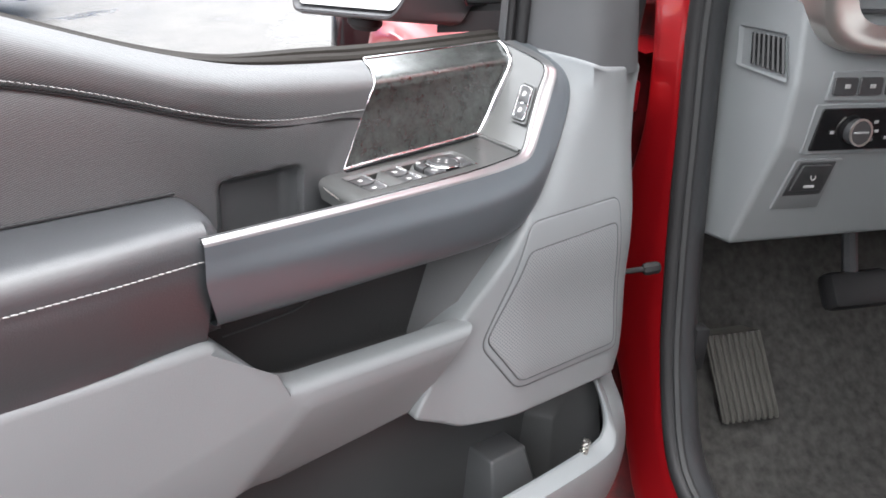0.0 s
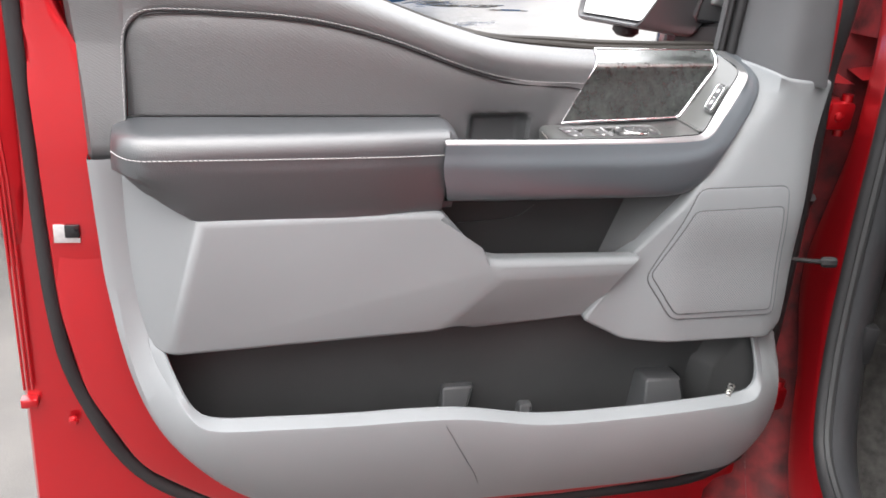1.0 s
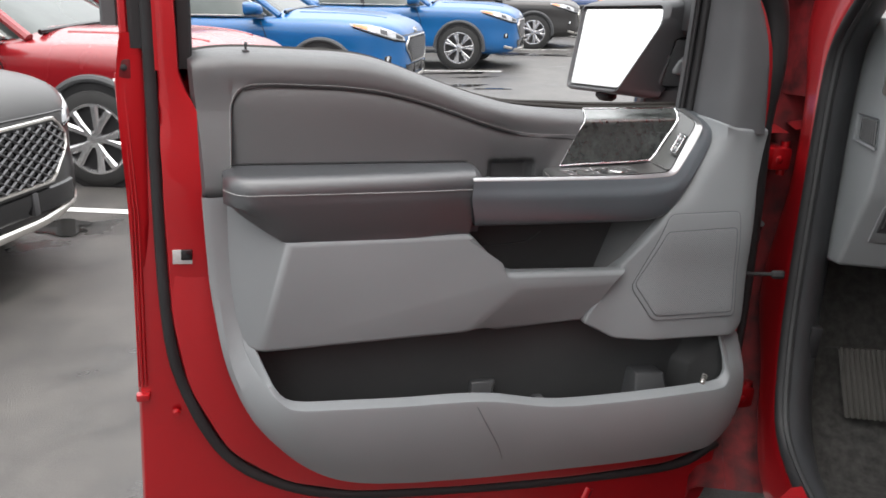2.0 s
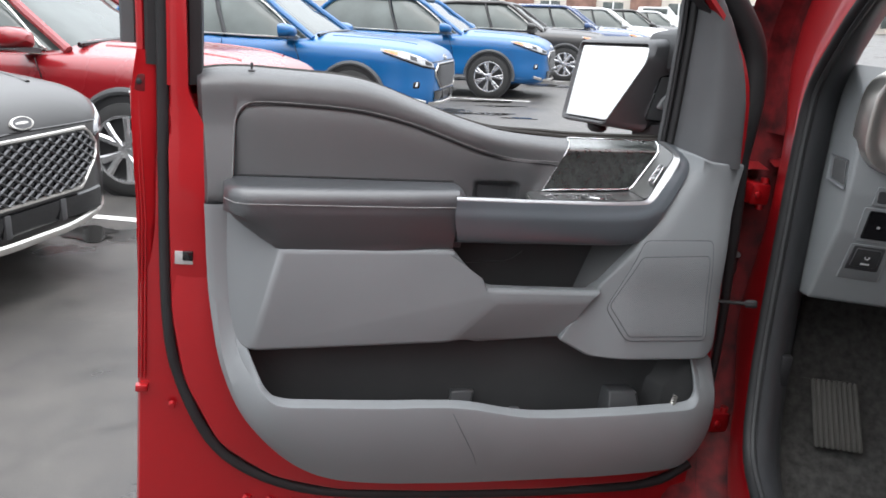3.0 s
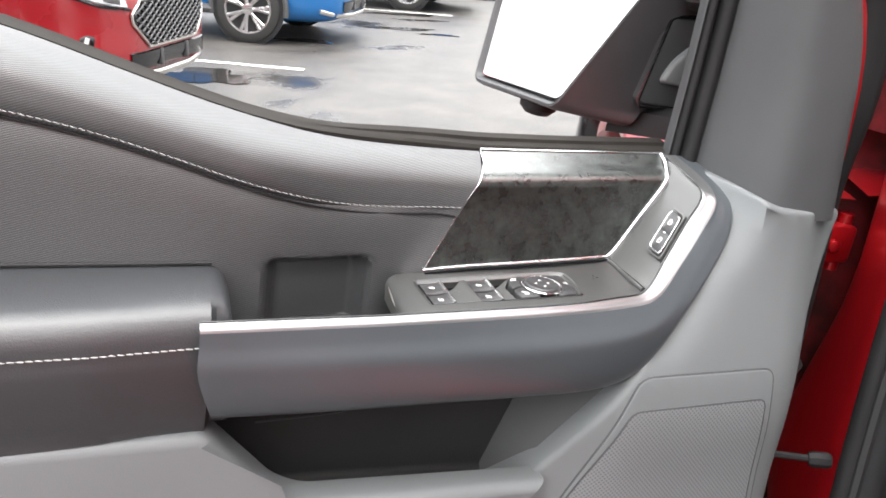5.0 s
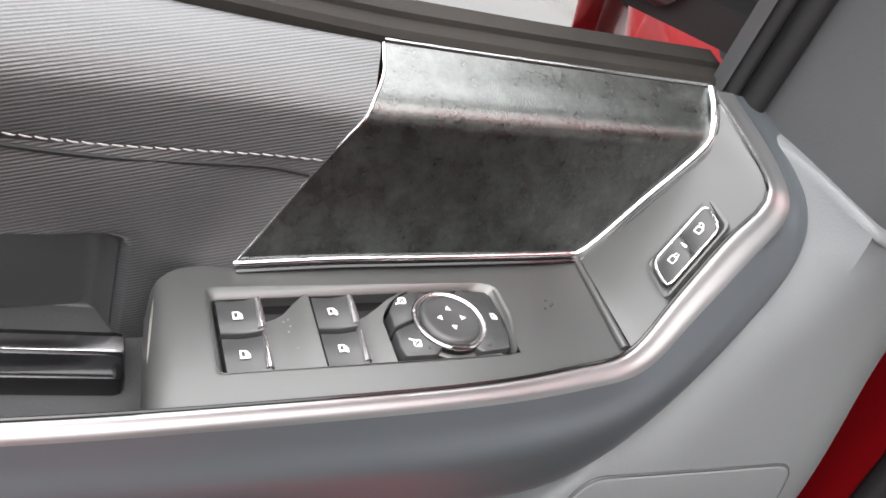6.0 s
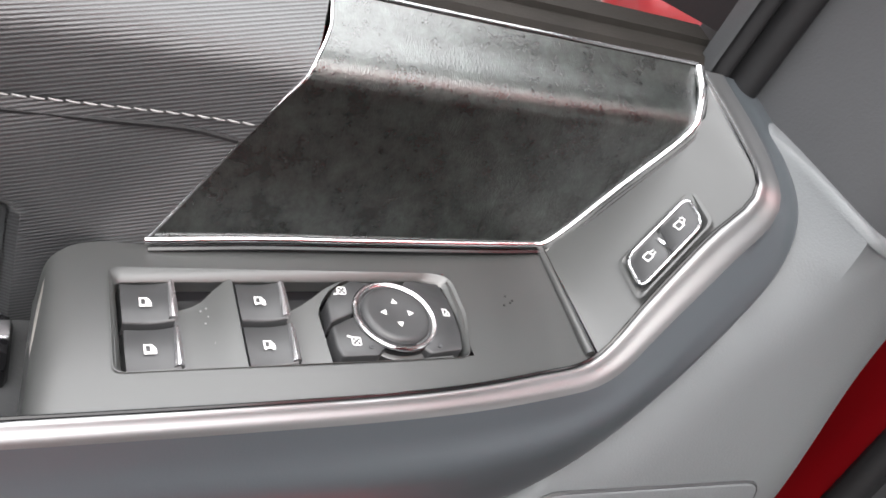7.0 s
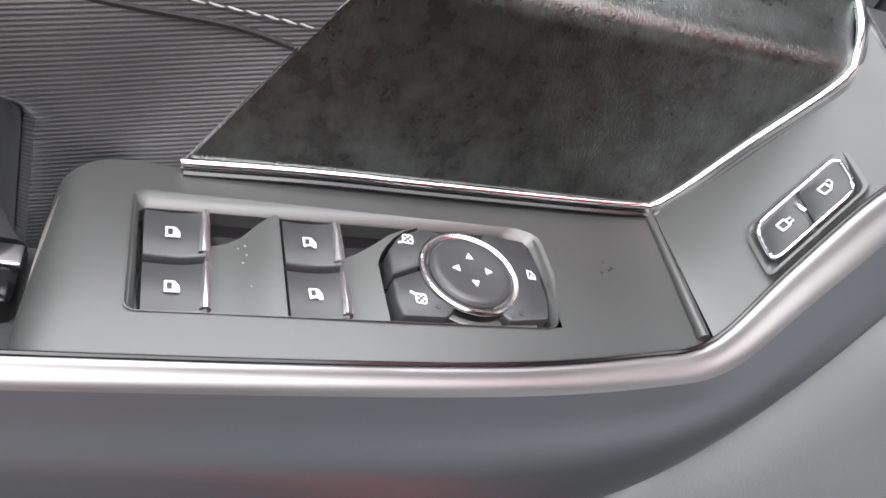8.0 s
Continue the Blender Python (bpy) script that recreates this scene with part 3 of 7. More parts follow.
END = spline([(0, 0.100, 1.1925), (0, 0.0935, 1.2027), (0, 0.076, 1.1972), (0, 0.065, 1.1928), (0, 0.0565, 1.1868), (0, 0.0528, 1.1760), (0, 0.0500, 1.1632)], 24) + spline([(0, 0.0500, 1.1620), (0, 0.0515, 1.1602), (0, 0.062, 1.1580)], 12)
rails = []
XS = [-0.022 + 0.0665 * i / 9 for i in range(10)] + [0.0450 + 0.035 * (i / 10) ** 1.5 for i in range(11)] + [0.086 + 0.574 * i / 54 for i in range(55)]
for i, x in enumerate(XS):
    b, s = soft(BELT, x), soft(SEAM, min(x, 0.64))
    k, k2 = smooth(0.45, 0.62, x), smooth(0.46, 0.66, x)
    if i < 10:
        low = 1.056
    elif x < 0.080:
        low = 1.2305 - 0.040 * (1 - math.sqrt(max(0, 1 - ((0.080 - x) / 0.035) ** 2)))
    else:
        low = s
    h = b - s
    pts = [V(x, 0.100, b - 0.012), V(x, 0.093, b - 0.001), V(x, 0.070, b + 0.001), V(x, 0.050 + 0.012 * k, b - 0.002), V(x, 0.036 + 0.018 * k, b - 0.10 * h - 0.002), V(x, 0.026 + 0.02 * k, b - 0.32 * h), V(x, 0.0235 + 0.018 * k, b - 0.62 * h)]
    if i < 10:
        pts = spline(pts + [V(x, 0.0235, 1.215), V(x, 0.0225, 1.194)], 24) + spline([V(x, 0.0222, 1.190), V(x, 0.015, 1.15), V(x, 0.007, 1.10), V(x, 0.004, 1.062), V(x, 0.010, 1.054)], 12)
    else:
        g = b - 0.62 * h - low
        pts = spline(pts + [V(x, 0.0238 + 0.017 * k, low + 0.5 * g), V(x, 0.0225 + 0.0025 * smooth(0.045, 0.09, x) + 0.015 * k, low + 0.004)], 24) + spline([V(x, 0.0230 + 0.0040 * smooth(0.045, 0.09, x) + 0.014 * k, low + 0.0008), V(x, 0.033 + 0.011 * k, low - 0.0004), V(x, 0.046, low)], 12)
    if x < 0.05:
        u = (0.045 - x) / 0.067
        pts = [V(0.045 - u * (0.065 - 0.020 * smooth(1.28, 1.055, p.z)), p.y + 0.008 * smooth(0.94, 1.0, u) * smooth(0.10, 0.05, p.y), p.z) for p in pts]
    if i >= 10:
        pts = [V(p.x, p.y + (e.y - p.y) * k2, p.z + (e.z - p.z) * k2) for p, e in zip(pts, END)]
    if x > 0.58:
        pts = [V(0.58 + (x - 0.58) * (edge_x(p.z) - 0.58) / 0.08, p.y, p.z) for p in pts]
    rails.append(pts)
part("upper_roll", loft(rails), M["weave"], door, "charcoal ribbed vinyl door top roll")

# recessed insert below the stitched seam
def insert_y(x, z, top):
    d = min(top - z, x - 0.0435)
    return 0.025 + 0.005 * math.exp(-d / 0.014) + 0.015 * smooth(0.46, 0.62, x)


def cup_y(x, z):
    return 0.024 * smooth(0.468, 0.484, x) * smooth(0.562, 0.546, x) * smooth(1.126, 1.112, z)


cols = []
for i in range(141):
    u = i / 140
    x = 0.0455 + (0.642 - 0.0455) * (u ** 1.6 * 0.5 + u * 0.5)
    top = soft(SEAM, x) if x >= 0.080 else max(1.10, 1.2305 - 0.040 * (1 - math.sqrt(max(0, 1 - ((0.080 - x) / 0.0345) ** 2))))
    col = []
    for j in range(37):
        z = top + 0.004 + (1.060 - top - 0.004) * (j / 36) ** 1.1
        xe = edge_x(max(z, 1.104))
        col.append(V(x if x < 0.58 else 0.58 + (x - 0.58) * (xe - 0.58) / 0.062, insert_y(x, z, top) + cup_y(x, z) + (decor_y(z) - 0.0015 - insert_y(x, z, top)) * smooth(0.56, 0.632, x), z))
    cols.append(col)
part("door_insert", loft(cols), M["weave"], door, "charcoal ribbed textile insert")
# dark sheet over the textile hollow: shade of its depth put into colour
part("pull_cup", loft([[V(x, insert_y(x, z, soft(SEAM, x)) + cup_y(x, z) - 0.0008, z) for z in [1.121 - 0.060 * j / 12 for j in range(13)]] for x in [0.474 + 0.082 * i / 24 for i in range(25)]]), M["dark2"], door, "pull cup pressed into the insert, coloured dark for its shade")


def stitches(path, step, r, length, name, parent, out=V(0, -1, 0)):
    bm = bmesh.new()
    run = spline(path, 400)
    total = sum((b - a).length for a, b in zip(run, run[1:]))
    n = int(total / step)
    pts = spline(path, n * 5 + 1)
    for i in range(n):
        a, b = pts[5 * i], pts[5 * i + 4]
        d = (b - a).normalized()
        tilt = d.cross(out) * 0.05 * length
        tube([a - tilt, (a + b) / 2 + out * r * 0.5, b + tilt], lambda t: r * (0.6 + 0.4 * math.sin(math.pi * t)), 5, bm)
    return part(name, bm, M["thread"], parent, "pale grey double stitching")


def seam_y(x):
    x = x if x < 0.58 else 0.58 + (x - 0.58) * 1.356
    y = 0.0236 + 0.0150 * smooth(0.45, 0.62, x)
    return y + (0.0496 - y) * smooth(0.46, 0.66, x)


seam3 = [(0.0437, 0.0060, 1.10), (0.0425, 0.0140, 1.15), (0.0428, 0.0210, 1.195), (0.0505, 0.0212, 1.2190), (0.063, 0.0215, 1.2300), (0.082, 0.0222, 1.2342)] + [(x, seam_y(x), soft(SEAM, x) + 0.0044) for x in (0.12, 0.17, 0.212, 0.258, 0.29, 0.324, 0.36, 0.404, 0.435, 0.465, 0.50, 0.54, 0.58, 0.61, 0.636)]
stitches(seam3, 0.0055, 0.00052, 0.0055, "stitching", door)
# dark crease below the stitches, its shade drawn as a thin black tube
groove_path = [(p[0] + 0.001, p[1] + 0.0035 - 0.0042 * smooth(0.42, 0.56, p[0]), p[2] - 0.0056) for p in seam3[4:-1]] + [(0.6305, 0.0488, 1.1560)]
part("seam_groove", tube(spline(groove_path, 90), 0.0012, 6), M["rubber"], door)

# armrest pad
ARMY = [(0.025, -0.030), (0.031, -0.038), (0.045, -0.066), (0.065, -0.0775), (0.2, -0.072), (0.35, -0.064), (0.43, -0.055)]
def arm_stitch_z(x):
    return 1.0806 + 0.0232 * x


rails = []
for i in range(46):
    x = 0.031 + 0.395 * min(i, 40) / 40 + (0.0, 0.0045, 0.0085, 0.0125, 0.0155, 0.0170)[max(0, i - 40)]
    drop = (0.0, 0.0008, 0.0025, 0.0065, 0.013, 0.024)[max(0, i - 40)]
    bot = lerp_table([(0.031, 1.066), (0.037, 1.061), (0.126, 1.0005), (0.426, 1.0115)], x)
    fy, zt, zs = soft(ARMY, x, 0.006), 1.1068 + 0.0128 * (x - 0.031) / 0.395 - 0.007 * (1 - smooth(0.029, 0.050, x)) - drop, arm_stitch_z(x)
    if i > 40:
        fy, zs = -0.044, zs - drop
    rails.append([V(x, 0.040, zt - 0.012), V(x, 0.028, zt - 0.003), V(x, 0.0, zt + 0.001), V(x, fy + 0.020, zt - 0.0005), V(x, fy + 0.006, zt - 0.007), V(x, fy + 0.0005, zs + 0.004), V(x, fy - 0.0002, zs + 0.001), V(x, fy + 0.0022, zs - 0.0016), V(x, fy + 0.0004, zs - 0.0045), V(x, fy + 0.0015, zs - 0.022), V(x, fy + 0.007, 0.35 * zs + 0.65 * bot), V(x, fy + 0.014, bot + 0.006), V(x, fy + 0.020, bot - 0.001), V(x, 0.02, bot - 0.003)])
part("armrest", loft([spline(r, 36) for r in rails], cap=True), M["pad"], door, "black padded vinyl armrest")
armst = [(x, soft(ARMY, x, 0.006) - 0.0012, arm_stitch_z(x) + 0.0012) for x in [0.031 + 0.395 * i / 40 for i in range(41)]]
stitches(armst, 0.0055, 0.00075, 0.005, "armrest_stitching", door, V(0, -0.8, 0.6))
part("armrest_gap", tube([(0.031, -0.012, 1.0975), (0.035, 0.014, 1.0985)] + [(x, 0.0242, 1.1068 + 0.0128 * (x - 0.031) / 0.395 - 0.006 * (1 - smooth(0.029, 0.055, x))) for x in [0.044 + 0.386 * i / 20 for i in range(21)]], 0.0017, 6), M["rubber"], door)

# pull cup, channel and release lever between armrest and switch pod
part("pull_channel", facets({"a": (0.424, -0.0555, 1.1095), "b": (0.572, -0.0465, 1.1105), "c": (0.572, -0.043, 1.062), "d": (0.424, -0.047, 1.062), "e": (0.572, 0.056, 1.060), "f": (0.424, 0.056, 1.060), "g": (0.572, 0.058, 1.088), "h": (0.424, 0.058, 1.088)}, ["a b c d", "d c e f", "f e g h"], 0.002), M["dark2"], door, "dark grey hand channel")
lever = part("release_lever", box(0.472, 0.5630, 0.0010, 0.0300, 1.0575, 1.0725, 0.004), M["gloss"], door, "black door release lever")
part("lever_strip", box(0.473, 0.5622, 0.0152, 0.0244, 1.0718, 1.0741, 0.0007), M["chrome"], lever, "bright chrome strip")

# grip: painted band that runs forward and turns up at its end
G = [((0.418, -0.0575, 1.1110), (0.418, -0.0625, 1.1072), (0.418, -0.065, 1.072), (0.430, -0.052, 1.030), (0.430, 0.00, 1.022)),
     ((0.50, -0.0525, 1.1118), (0.50, -0.058, 1.1080), (0.50, -0.064, 1.073), (0.510, -0.051, 1.031), (0.51, 0.00, 1.024)),
     ((0.577, -0.0472, 1.1124), (0.577, -0.053, 1.1086), (0.577, -0.061, 1.075), (0.585, -0.049, 1.033), (0.585, 0.00, 1.026)),
     ((0.70, -0.0345, 1.1134), (0.702, -0.041, 1.1098), (0.706, -0.053, 1.078), (0.71, -0.044, 1.035), (0.71, 0.00, 1.03)),
     ((0.765, -0.0222, 1.1148), (0.769, -0.030, 1.1112), (0.776, -0.042, 1.083), (0.772, -0.037, 1.037), (0.76, 0.0, 1.032)),
     ((0.7925, -0.0150, 1.1180), (0.800, -0.022, 1.1150), (0.810, -0.032, 1.092), (0.802, -0.029, 1.050), (0.79, 0.0, 1.046)),
     ((0.814, 0.000, 1.142), (0.822, -0.009, 1.137), (0.834, -0.018, 1.121), (0.831, -0.022, 1.098), (0.83, 0.01, 1.096)),
     ((0.836, 0.014, 1.172), (0.846, 0.005, 1.167), (0.860, -0.003, 1.156), (0.862, -0.006, 1.140), (0.862, 0.02, 1.138)),
     ((0.8500, 0.0205, 1.1955), (0.8600, 0.0140, 1.1930), (0.8760, 0.0105, 1.1870), (0.8830, 0.0085, 1.175), (0.882, 0.03, 1.170)),
     ((0.851, 0.050, 1.203), (0.862, 0.046, 1.204), (0.879, 0.042, 1.200), (0.888, 0.034, 1.193), (0.886, 0.05, 1.190)),
     ((0.847, 0.092, 1.2105), (0.858, 0.090, 1.212), (0.874, 0.088, 1.211), (0.884, 0.080, 1.207), (0.88, 0.09, 1.20))]
stations = []
for g in G:
    g0, g1, g2 = V(*g[0]), V(*g[1]), V(*g[2])
    stations.append([g0 + V(0, 0.002, -0.006), g0, g0.lerp(g1, 0.45), g0.lerp(g1, 0.85), g1.lerp(g2, 0.05), g1.lerp(g2, 0.4), g2, V(*g[3]), V(*g[4])])
rails = [spline([st[j] for st in stations], 80) for j in range(9)]
for j, rail in enumerate(rails):
    for _ in range(14 if j > 4 else 1):
        rail[1:-1] = [(a + b * 2 + c) / 4 for a, b, c in zip(rail, rail[1:], rail[2:])]
part("grip", loft([spline([r[i] for r in rails[4:]], 28) for i in range(80)]), M["grip"], door, "satin blue-grey painted pull grip", 60)
# the sky's reflection on this curve is helped by a brighter colour
part("grip_edge", loft([spline([r[i] for r in rails[:5]], 16) for i in range(80)]), M["edge"], door, "rounded top edge of the grip, coloured brighter for its sky highlight", 60)
part("edge_gap", tube([p + V(-0.0003, 0.0010, 0.0002) for p in rails[1]], 0.0008, 6), M["gloss"], door)

grip_rim = [p for p in rails[1] if p.x > 0.790]

# switch pod
front = spline([(0.566, -0.0465, 1.095), (0.570, -0.0465, 1.1080), (0.60, -0.0438, 1.1108), (0.70, -0.0338, 1.1120), (0.765, -0.0213, 1.1137), (0.7905, -0.0140, 1.1164)], 120)
back = spline([(0.568, 0.016, 1.094), (0.574, 0.030, 1.1065), (0.602, 0.0385, 1.1086), (0.70, 0.0455, 1.1118), (0.765, 0.0505, 1.1156), (0.788, 0.0528, 1.1187)], 120)
W0, WX, WY = V(0.59585, -0.02555, 0), V(0.1364, 0.0132, 0), V(-0.0025, 0.0425, 0)


def pod(u, v, z=1.111):
    """A place on the switch pod: u along the switches (0 to 1), v away from the driver (0 to 1)."""
    p = W0 + WX * u + WY * v
    return V(p.x, p.y, z + 0.0032 * u)


def zpod(x, y, dz):
    """Height of the switches' common level."""
    return 1.1098 + 0.0028 * (x - 0.6) / 0.13 + dz


def podz(x, y):
    """Height of the pod's skin."""
    f = (y - lerp_table([(0.60, -0.0438), (0.70, -0.0338), (0.765, -0.0213)], x)) / 0.08
    return lerp_table([(0.60, 1.1108), (0.70, 1.1120), (0.765, 1.1137)], x) * (1 - f) + lerp_table([(0.602, 1.1086), (0.70, 1.1118), (0.765, 1.1156)], x) * f


bm = bmesh.new()
top = [[a.lerp(b, j / 60) for a, b in zip(front, back)] for j in range(61)]
vs = [[bm.verts.new(p) for p in r] for r in top]
for j in range(60):
    for i in range(119):
        c = (top[j][i] + top[j + 1][i + 1]) / 2
        d = c - W0
        det = WX.x * WY.y - WX.y * WY.x
        u, v = (d.x * WY.y - d.y * WY.x) / det, (WX.x * d.y - WX.y * d.x) / det
        if -0.008 < u < 1.010 and -0.016 < v < 1.045 + 0.06 * (1 - u):
            continue
        bm.faces.new((vs[j][i], vs[j][i + 1], vs[j + 1][i + 1], vs[j + 1][i]))
bmesh.ops.delete(bm, geom=[v for v in bm.verts if not v.link_faces], context="VERTS")
part("switch_pod", bm, M["plate"], door, "satin dark grey window switch pod", 50)
part("pod_edge", tube(spline([(0.5688, -0.0245, 1.1020), (0.5690, -0.010, 1.1030), (0.5700, 0.006, 1.1035), (0.5722, 0.0235, 1.1040)], 16), 0.0009, 6), M["satin"], door, "bright thin edge at the end of the pod")
rim_r = fillet([(p.x, p.y) for p in [pod(-0.022, -0.038), pod(0.995, -0.038), pod(1.042, 0.5), pod(1.038, 0.98), pod(0.985, 1.07), pod(-0.014, 1.15)]], 0.004)
hole = fillet([(p.x, p.y) for p in [pod(0.003, -0.012), pod(0.985, -0.012), pod(1.010, 0.5), pod(1.000, 0.93), pod(0.92, 1.0), pod(0.005, 1.0)]], 0.003)
ring = [[V(p.x, p.y, podz(p.x, p.y) + dz) for p in [Vector(q).lerp(Vector(h), k) for q, h in zip(rim_r, hole)]] for k, dz in ((0.0, 0.0004), (0.12, 0.0005), (0.85, -0.0014), (1.0, -0.0022), (1.0, -0.0090))]
part("switch_bezel", loft(ring, True), M["plate"], door, "", 30)
bm = bmesh.new()
bm.faces.new([bm.verts.new(V(p.x, p.y, zpod(p.x, p.y, -0.0080))) for p in hole])
part("switch_well", bm, M["gloss"], door, "gloss black switch recess")


# curved saddles that rise from the rockers' foot to the bezel
def saddle(u0, u1, low, left, right):
    """A scooped bridge between the heights of two edges: left and right give u at each v."""
    g = []
    for j in range(25):
        v = -0.012 + (low + 0.012) * j / 24
        a, b = lerp_table(left, v), lerp_table(right, v)
        row = []
        for i in range(17):
            u = a + (b - a) * i / 16
            w = smooth(u0 + 0.15 * (u1 - u0), u1, u)
            p = pod(u, v)
            row.append(V(p.x, p.y, zpod(p.x, p.y, -0.0052 + 0.0046 * w)))
        g.append([V(row[0].x, row[0].y, row[0].z - 0.004)] + row + [V(row[-1].x, row[-1].y, row[-1].z - 0.006)])
    g.append([V(p.x, p.y + 0.0002, p.z - 0.004) for p in g[-1]])
    return part("switch_bridge", loft(g), M["plate"], door, "scooped grey bridge between the switches", 50)


saddle(0.150, 0.318, 0.995, [(-0.1, 0.152), (0.70, 0.153), (0.725, 0.19), (0.785, 0.23), (0.905, 0.27), (0.995, 0.308)], [(-0.1, 0.319), (1.0, 0.319)])
saddle(0.462, 0.66, 0.995, [(-0.1, 0.465), (0.66, 0.466), (0.685, 0.481), (0.745, 0.517), (0.82, 0.557), (0.925, 0.607), (0.995, 0.676)], [(-0.1, 0.566), (0.62, 0.562), (0.714, 0.572), (0.80, 0.590), (0.88, 0.612), (0.95, 0.645), (0.995, 0.680)])


def flat_sign(shapes, put, name, parent, label):
    """White print: flat outlines laid on a key."""
    b = bmesh.new()
    for q in shapes:
        b.faces.new([b.verts.new(put(*p)) for p in q])
    return part(name, b, M["white"], parent, label)


FRONT_SIGN = [((-2.1, -2.2), (2.3, -2.2), (2.3, -1.2), (-2.1, -1.2)), ((-2.1, -1.2), (-1.4, -1.2), (-1.4, 2.2), (-2.1, 2.2)), ((-1.4, 1.6), (0.2, 1.6), (0.9, 2.2), (-1.4, 2.2)), ((0.2, -1.2), (2.3, -1.2), (2.3, 0.1), (0.9, 2.2), (0.2, 1.6))]
REAR_SIGN = [((-2.1, -0.9), (-1.4, -0.9), (-1.4, 2.2), (-2.1, 2.2)), ((-1.4, 1.6), (0.2, 1.6), (0.9, 2.2), (-1.4, 2.2)), ((0.2, -0.9), (2.3, -0.9), (2.3, 0.1), (0.9, 2.2), (0.2, 1.6)), ((-2.1, -0.9), (-1.2, -0.9), (-0.5, -1.6), (-1.9, -2.3)), ((-1.2, -0.9), (2.3, -0.9), (2.3, -1.6), (-0.5, -1.6)), ((0.9, -1.6), (2.3, -1.6), (2.3, -2.3), (1.2, -2.3))]


def rocker(u, v, sign, w=0.0186, d=0.0192):
    """A window rocker: dished cap with a chromed lip on its forward side and a printed window sign."""
    ux, uy = WX.normalized(), WY.normalized()
    c = pod(u, v, 1.1078)
    m = Matrix(((ux.x, uy.x, 0, c.x), (ux.y, uy.y, 0, c.y), (0, 0, 1, c.z), (0, 0, 0, 1)))
    rows = []
    for i in range(13):
        x = -w / 2 + (w - 0.0006) * i / 12
        dish = 0.0019 * (abs(i / 12 - 0.42) / 0.58) ** 2 * (1.0 if i > 5 else 0.35)
        rows.append([m @ V(x, y, z) for y, z in ((-d / 2 - 0.0002, -0.007), (-d / 2, -0.0010 + dish), (-d / 2 + 0.0004, -0.0003 + dish), (-d / 2 + 0.0011, dish), (0.0, dish - 0.0002), (d / 2 - 0.0008, dish), (d / 2 - 0.0003, -0.0003 + dish), (d / 2, -0.007))])
    r = part("window_rocker", loft(rows, True, True), M["button"], door, "black window switch with chrome lip", 50)
    lip = []
    for i in range(11):
        t = i / 10
        y, wide = -d / 2 + 0.0008 + (d - 0.0016) * t, 0.0030 - 0.0014 * t
        z = 0.0021 + 0.0004 * math.sin(math.pi * t)
        lip.append([m @ V(w / 2 + dx, y, z + dz) for dx, dz in ((-wide, -0.0022), (-wide + 0.0002, 0.0003), (-wide * 0.6, 0.0011), (-wide * 0.25, 0.0010), (0.0006, 0.0001), (0.0007, -0.004))])
    part("chrome_lip", loft(lip, True, True), M["lip"], r, "chrome lip")
    flat_sign(sign, lambda x, y: m @ V(-0.0010 + x * 0.00098, y * 0.00098, 0.0007 + 0.0019 * (max(0.0, (x * 0.00098 - 0.0010 + w / 2) / w - 0.42) / 0.58) ** 2), "window_sign", r, "white window symbol")


for u, sign in ((0.083, FRONT_SIGN), (0.395, REAR_SIGN)):
    for v in (0.224, 0.738):
        rocker(u, v, sign)

# mirror adjuster: round pad in a chrome ring, three keys round it
KC = pod(0.792, 0.500)
KX, KY = KC.x, KC.y


def key(name, pts, label):
    poly = [pod(*p) for p in pts]
    ring2 = fillet([(p.x, p.y) for p in poly], 0.0016)
    b = loft([[V(p.x, p.y, zpod(p.x, p.y, dz)) for p in (ring2 if k == 0 else inset(ring2, k))] for k, dz in ((0, -0.0075), (0.0001, -0.0006), (0.0004, 0.0001), (0.001, 0.0004))], True)
    f = b.faces.new([v for v in list(b.verts)[-len(ring2):]])
    bmesh.ops.triangulate(b, faces=[f])
    return part(name, b, M["button"], door, label)


k1 = key("mirror_key", [(0.578, 0.428), (0.583, 0.70), (0.620, 0.868), (0.684, 0.972), (0.755, 0.93), (0.755, 0.575), (0.672, 0.566)], "black mirror selector key")
k2 = key("mirror_key", [(0.578, 0.398), (0.576, 0.17), (0.588, 0.035), (0.700, 0.032), (0.728, 0.13), (0.770, 0.20), (0.755, 0.55), (0.672, 0.534)], "black mirror selector key")
k3 = key("lock_key", [(0.840, 0.850), (0.868, 0.975), (0.984, 0.925), (1.000, 0.64), (0.996, 0.28), (0.980, 0.060), (0.867, 0.025), (0.845, 0.115), (0.800, 0.23), (0.800, 0.78)], "black window lock key")
part("adjuster_base", lathe([(0.0205, -0.008), (0.0205, -0.0035), (0.0195, -0.003), (0.0, -0.003)], 40, pose(KX, KY, zpod(KX, KY, 0))), M["plate"], door, "grey seat of the mirror adjuster")
kz = zpod(KX, KY, 0)
part("ring_gap", lathe([(0.0185, -0.003), (0.0189, 0.0004), (0.0183, 0.0007), (0.0172, 0.0006)], 40, pose(KX, KY, kz), cap=False), M["gloss"], door)
part("chrome_ring", lathe([(0.0158, -0.003), (0.0182, -0.002), (0.0183, 0.0008), (0.0178, 0.0014), (0.0170, 0.0014), (0.0162, 0.0008), (0.0158, -0.001)], 48, pose(KX, KY, kz)), M["chrome"], door, "chrome ring")
dial = part("adjuster_pad", lathe([(0.0150, -0.004), (0.0153, 0.0006), (0.0150, 0.0018), (0.0140, 0.0026), (0.0124, 0.0027), (0.008, 0.0022), (0.0, 0.0020)], 48, pose(KX, KY, kz)), M["button"], door, "black round mirror adjuster pad")
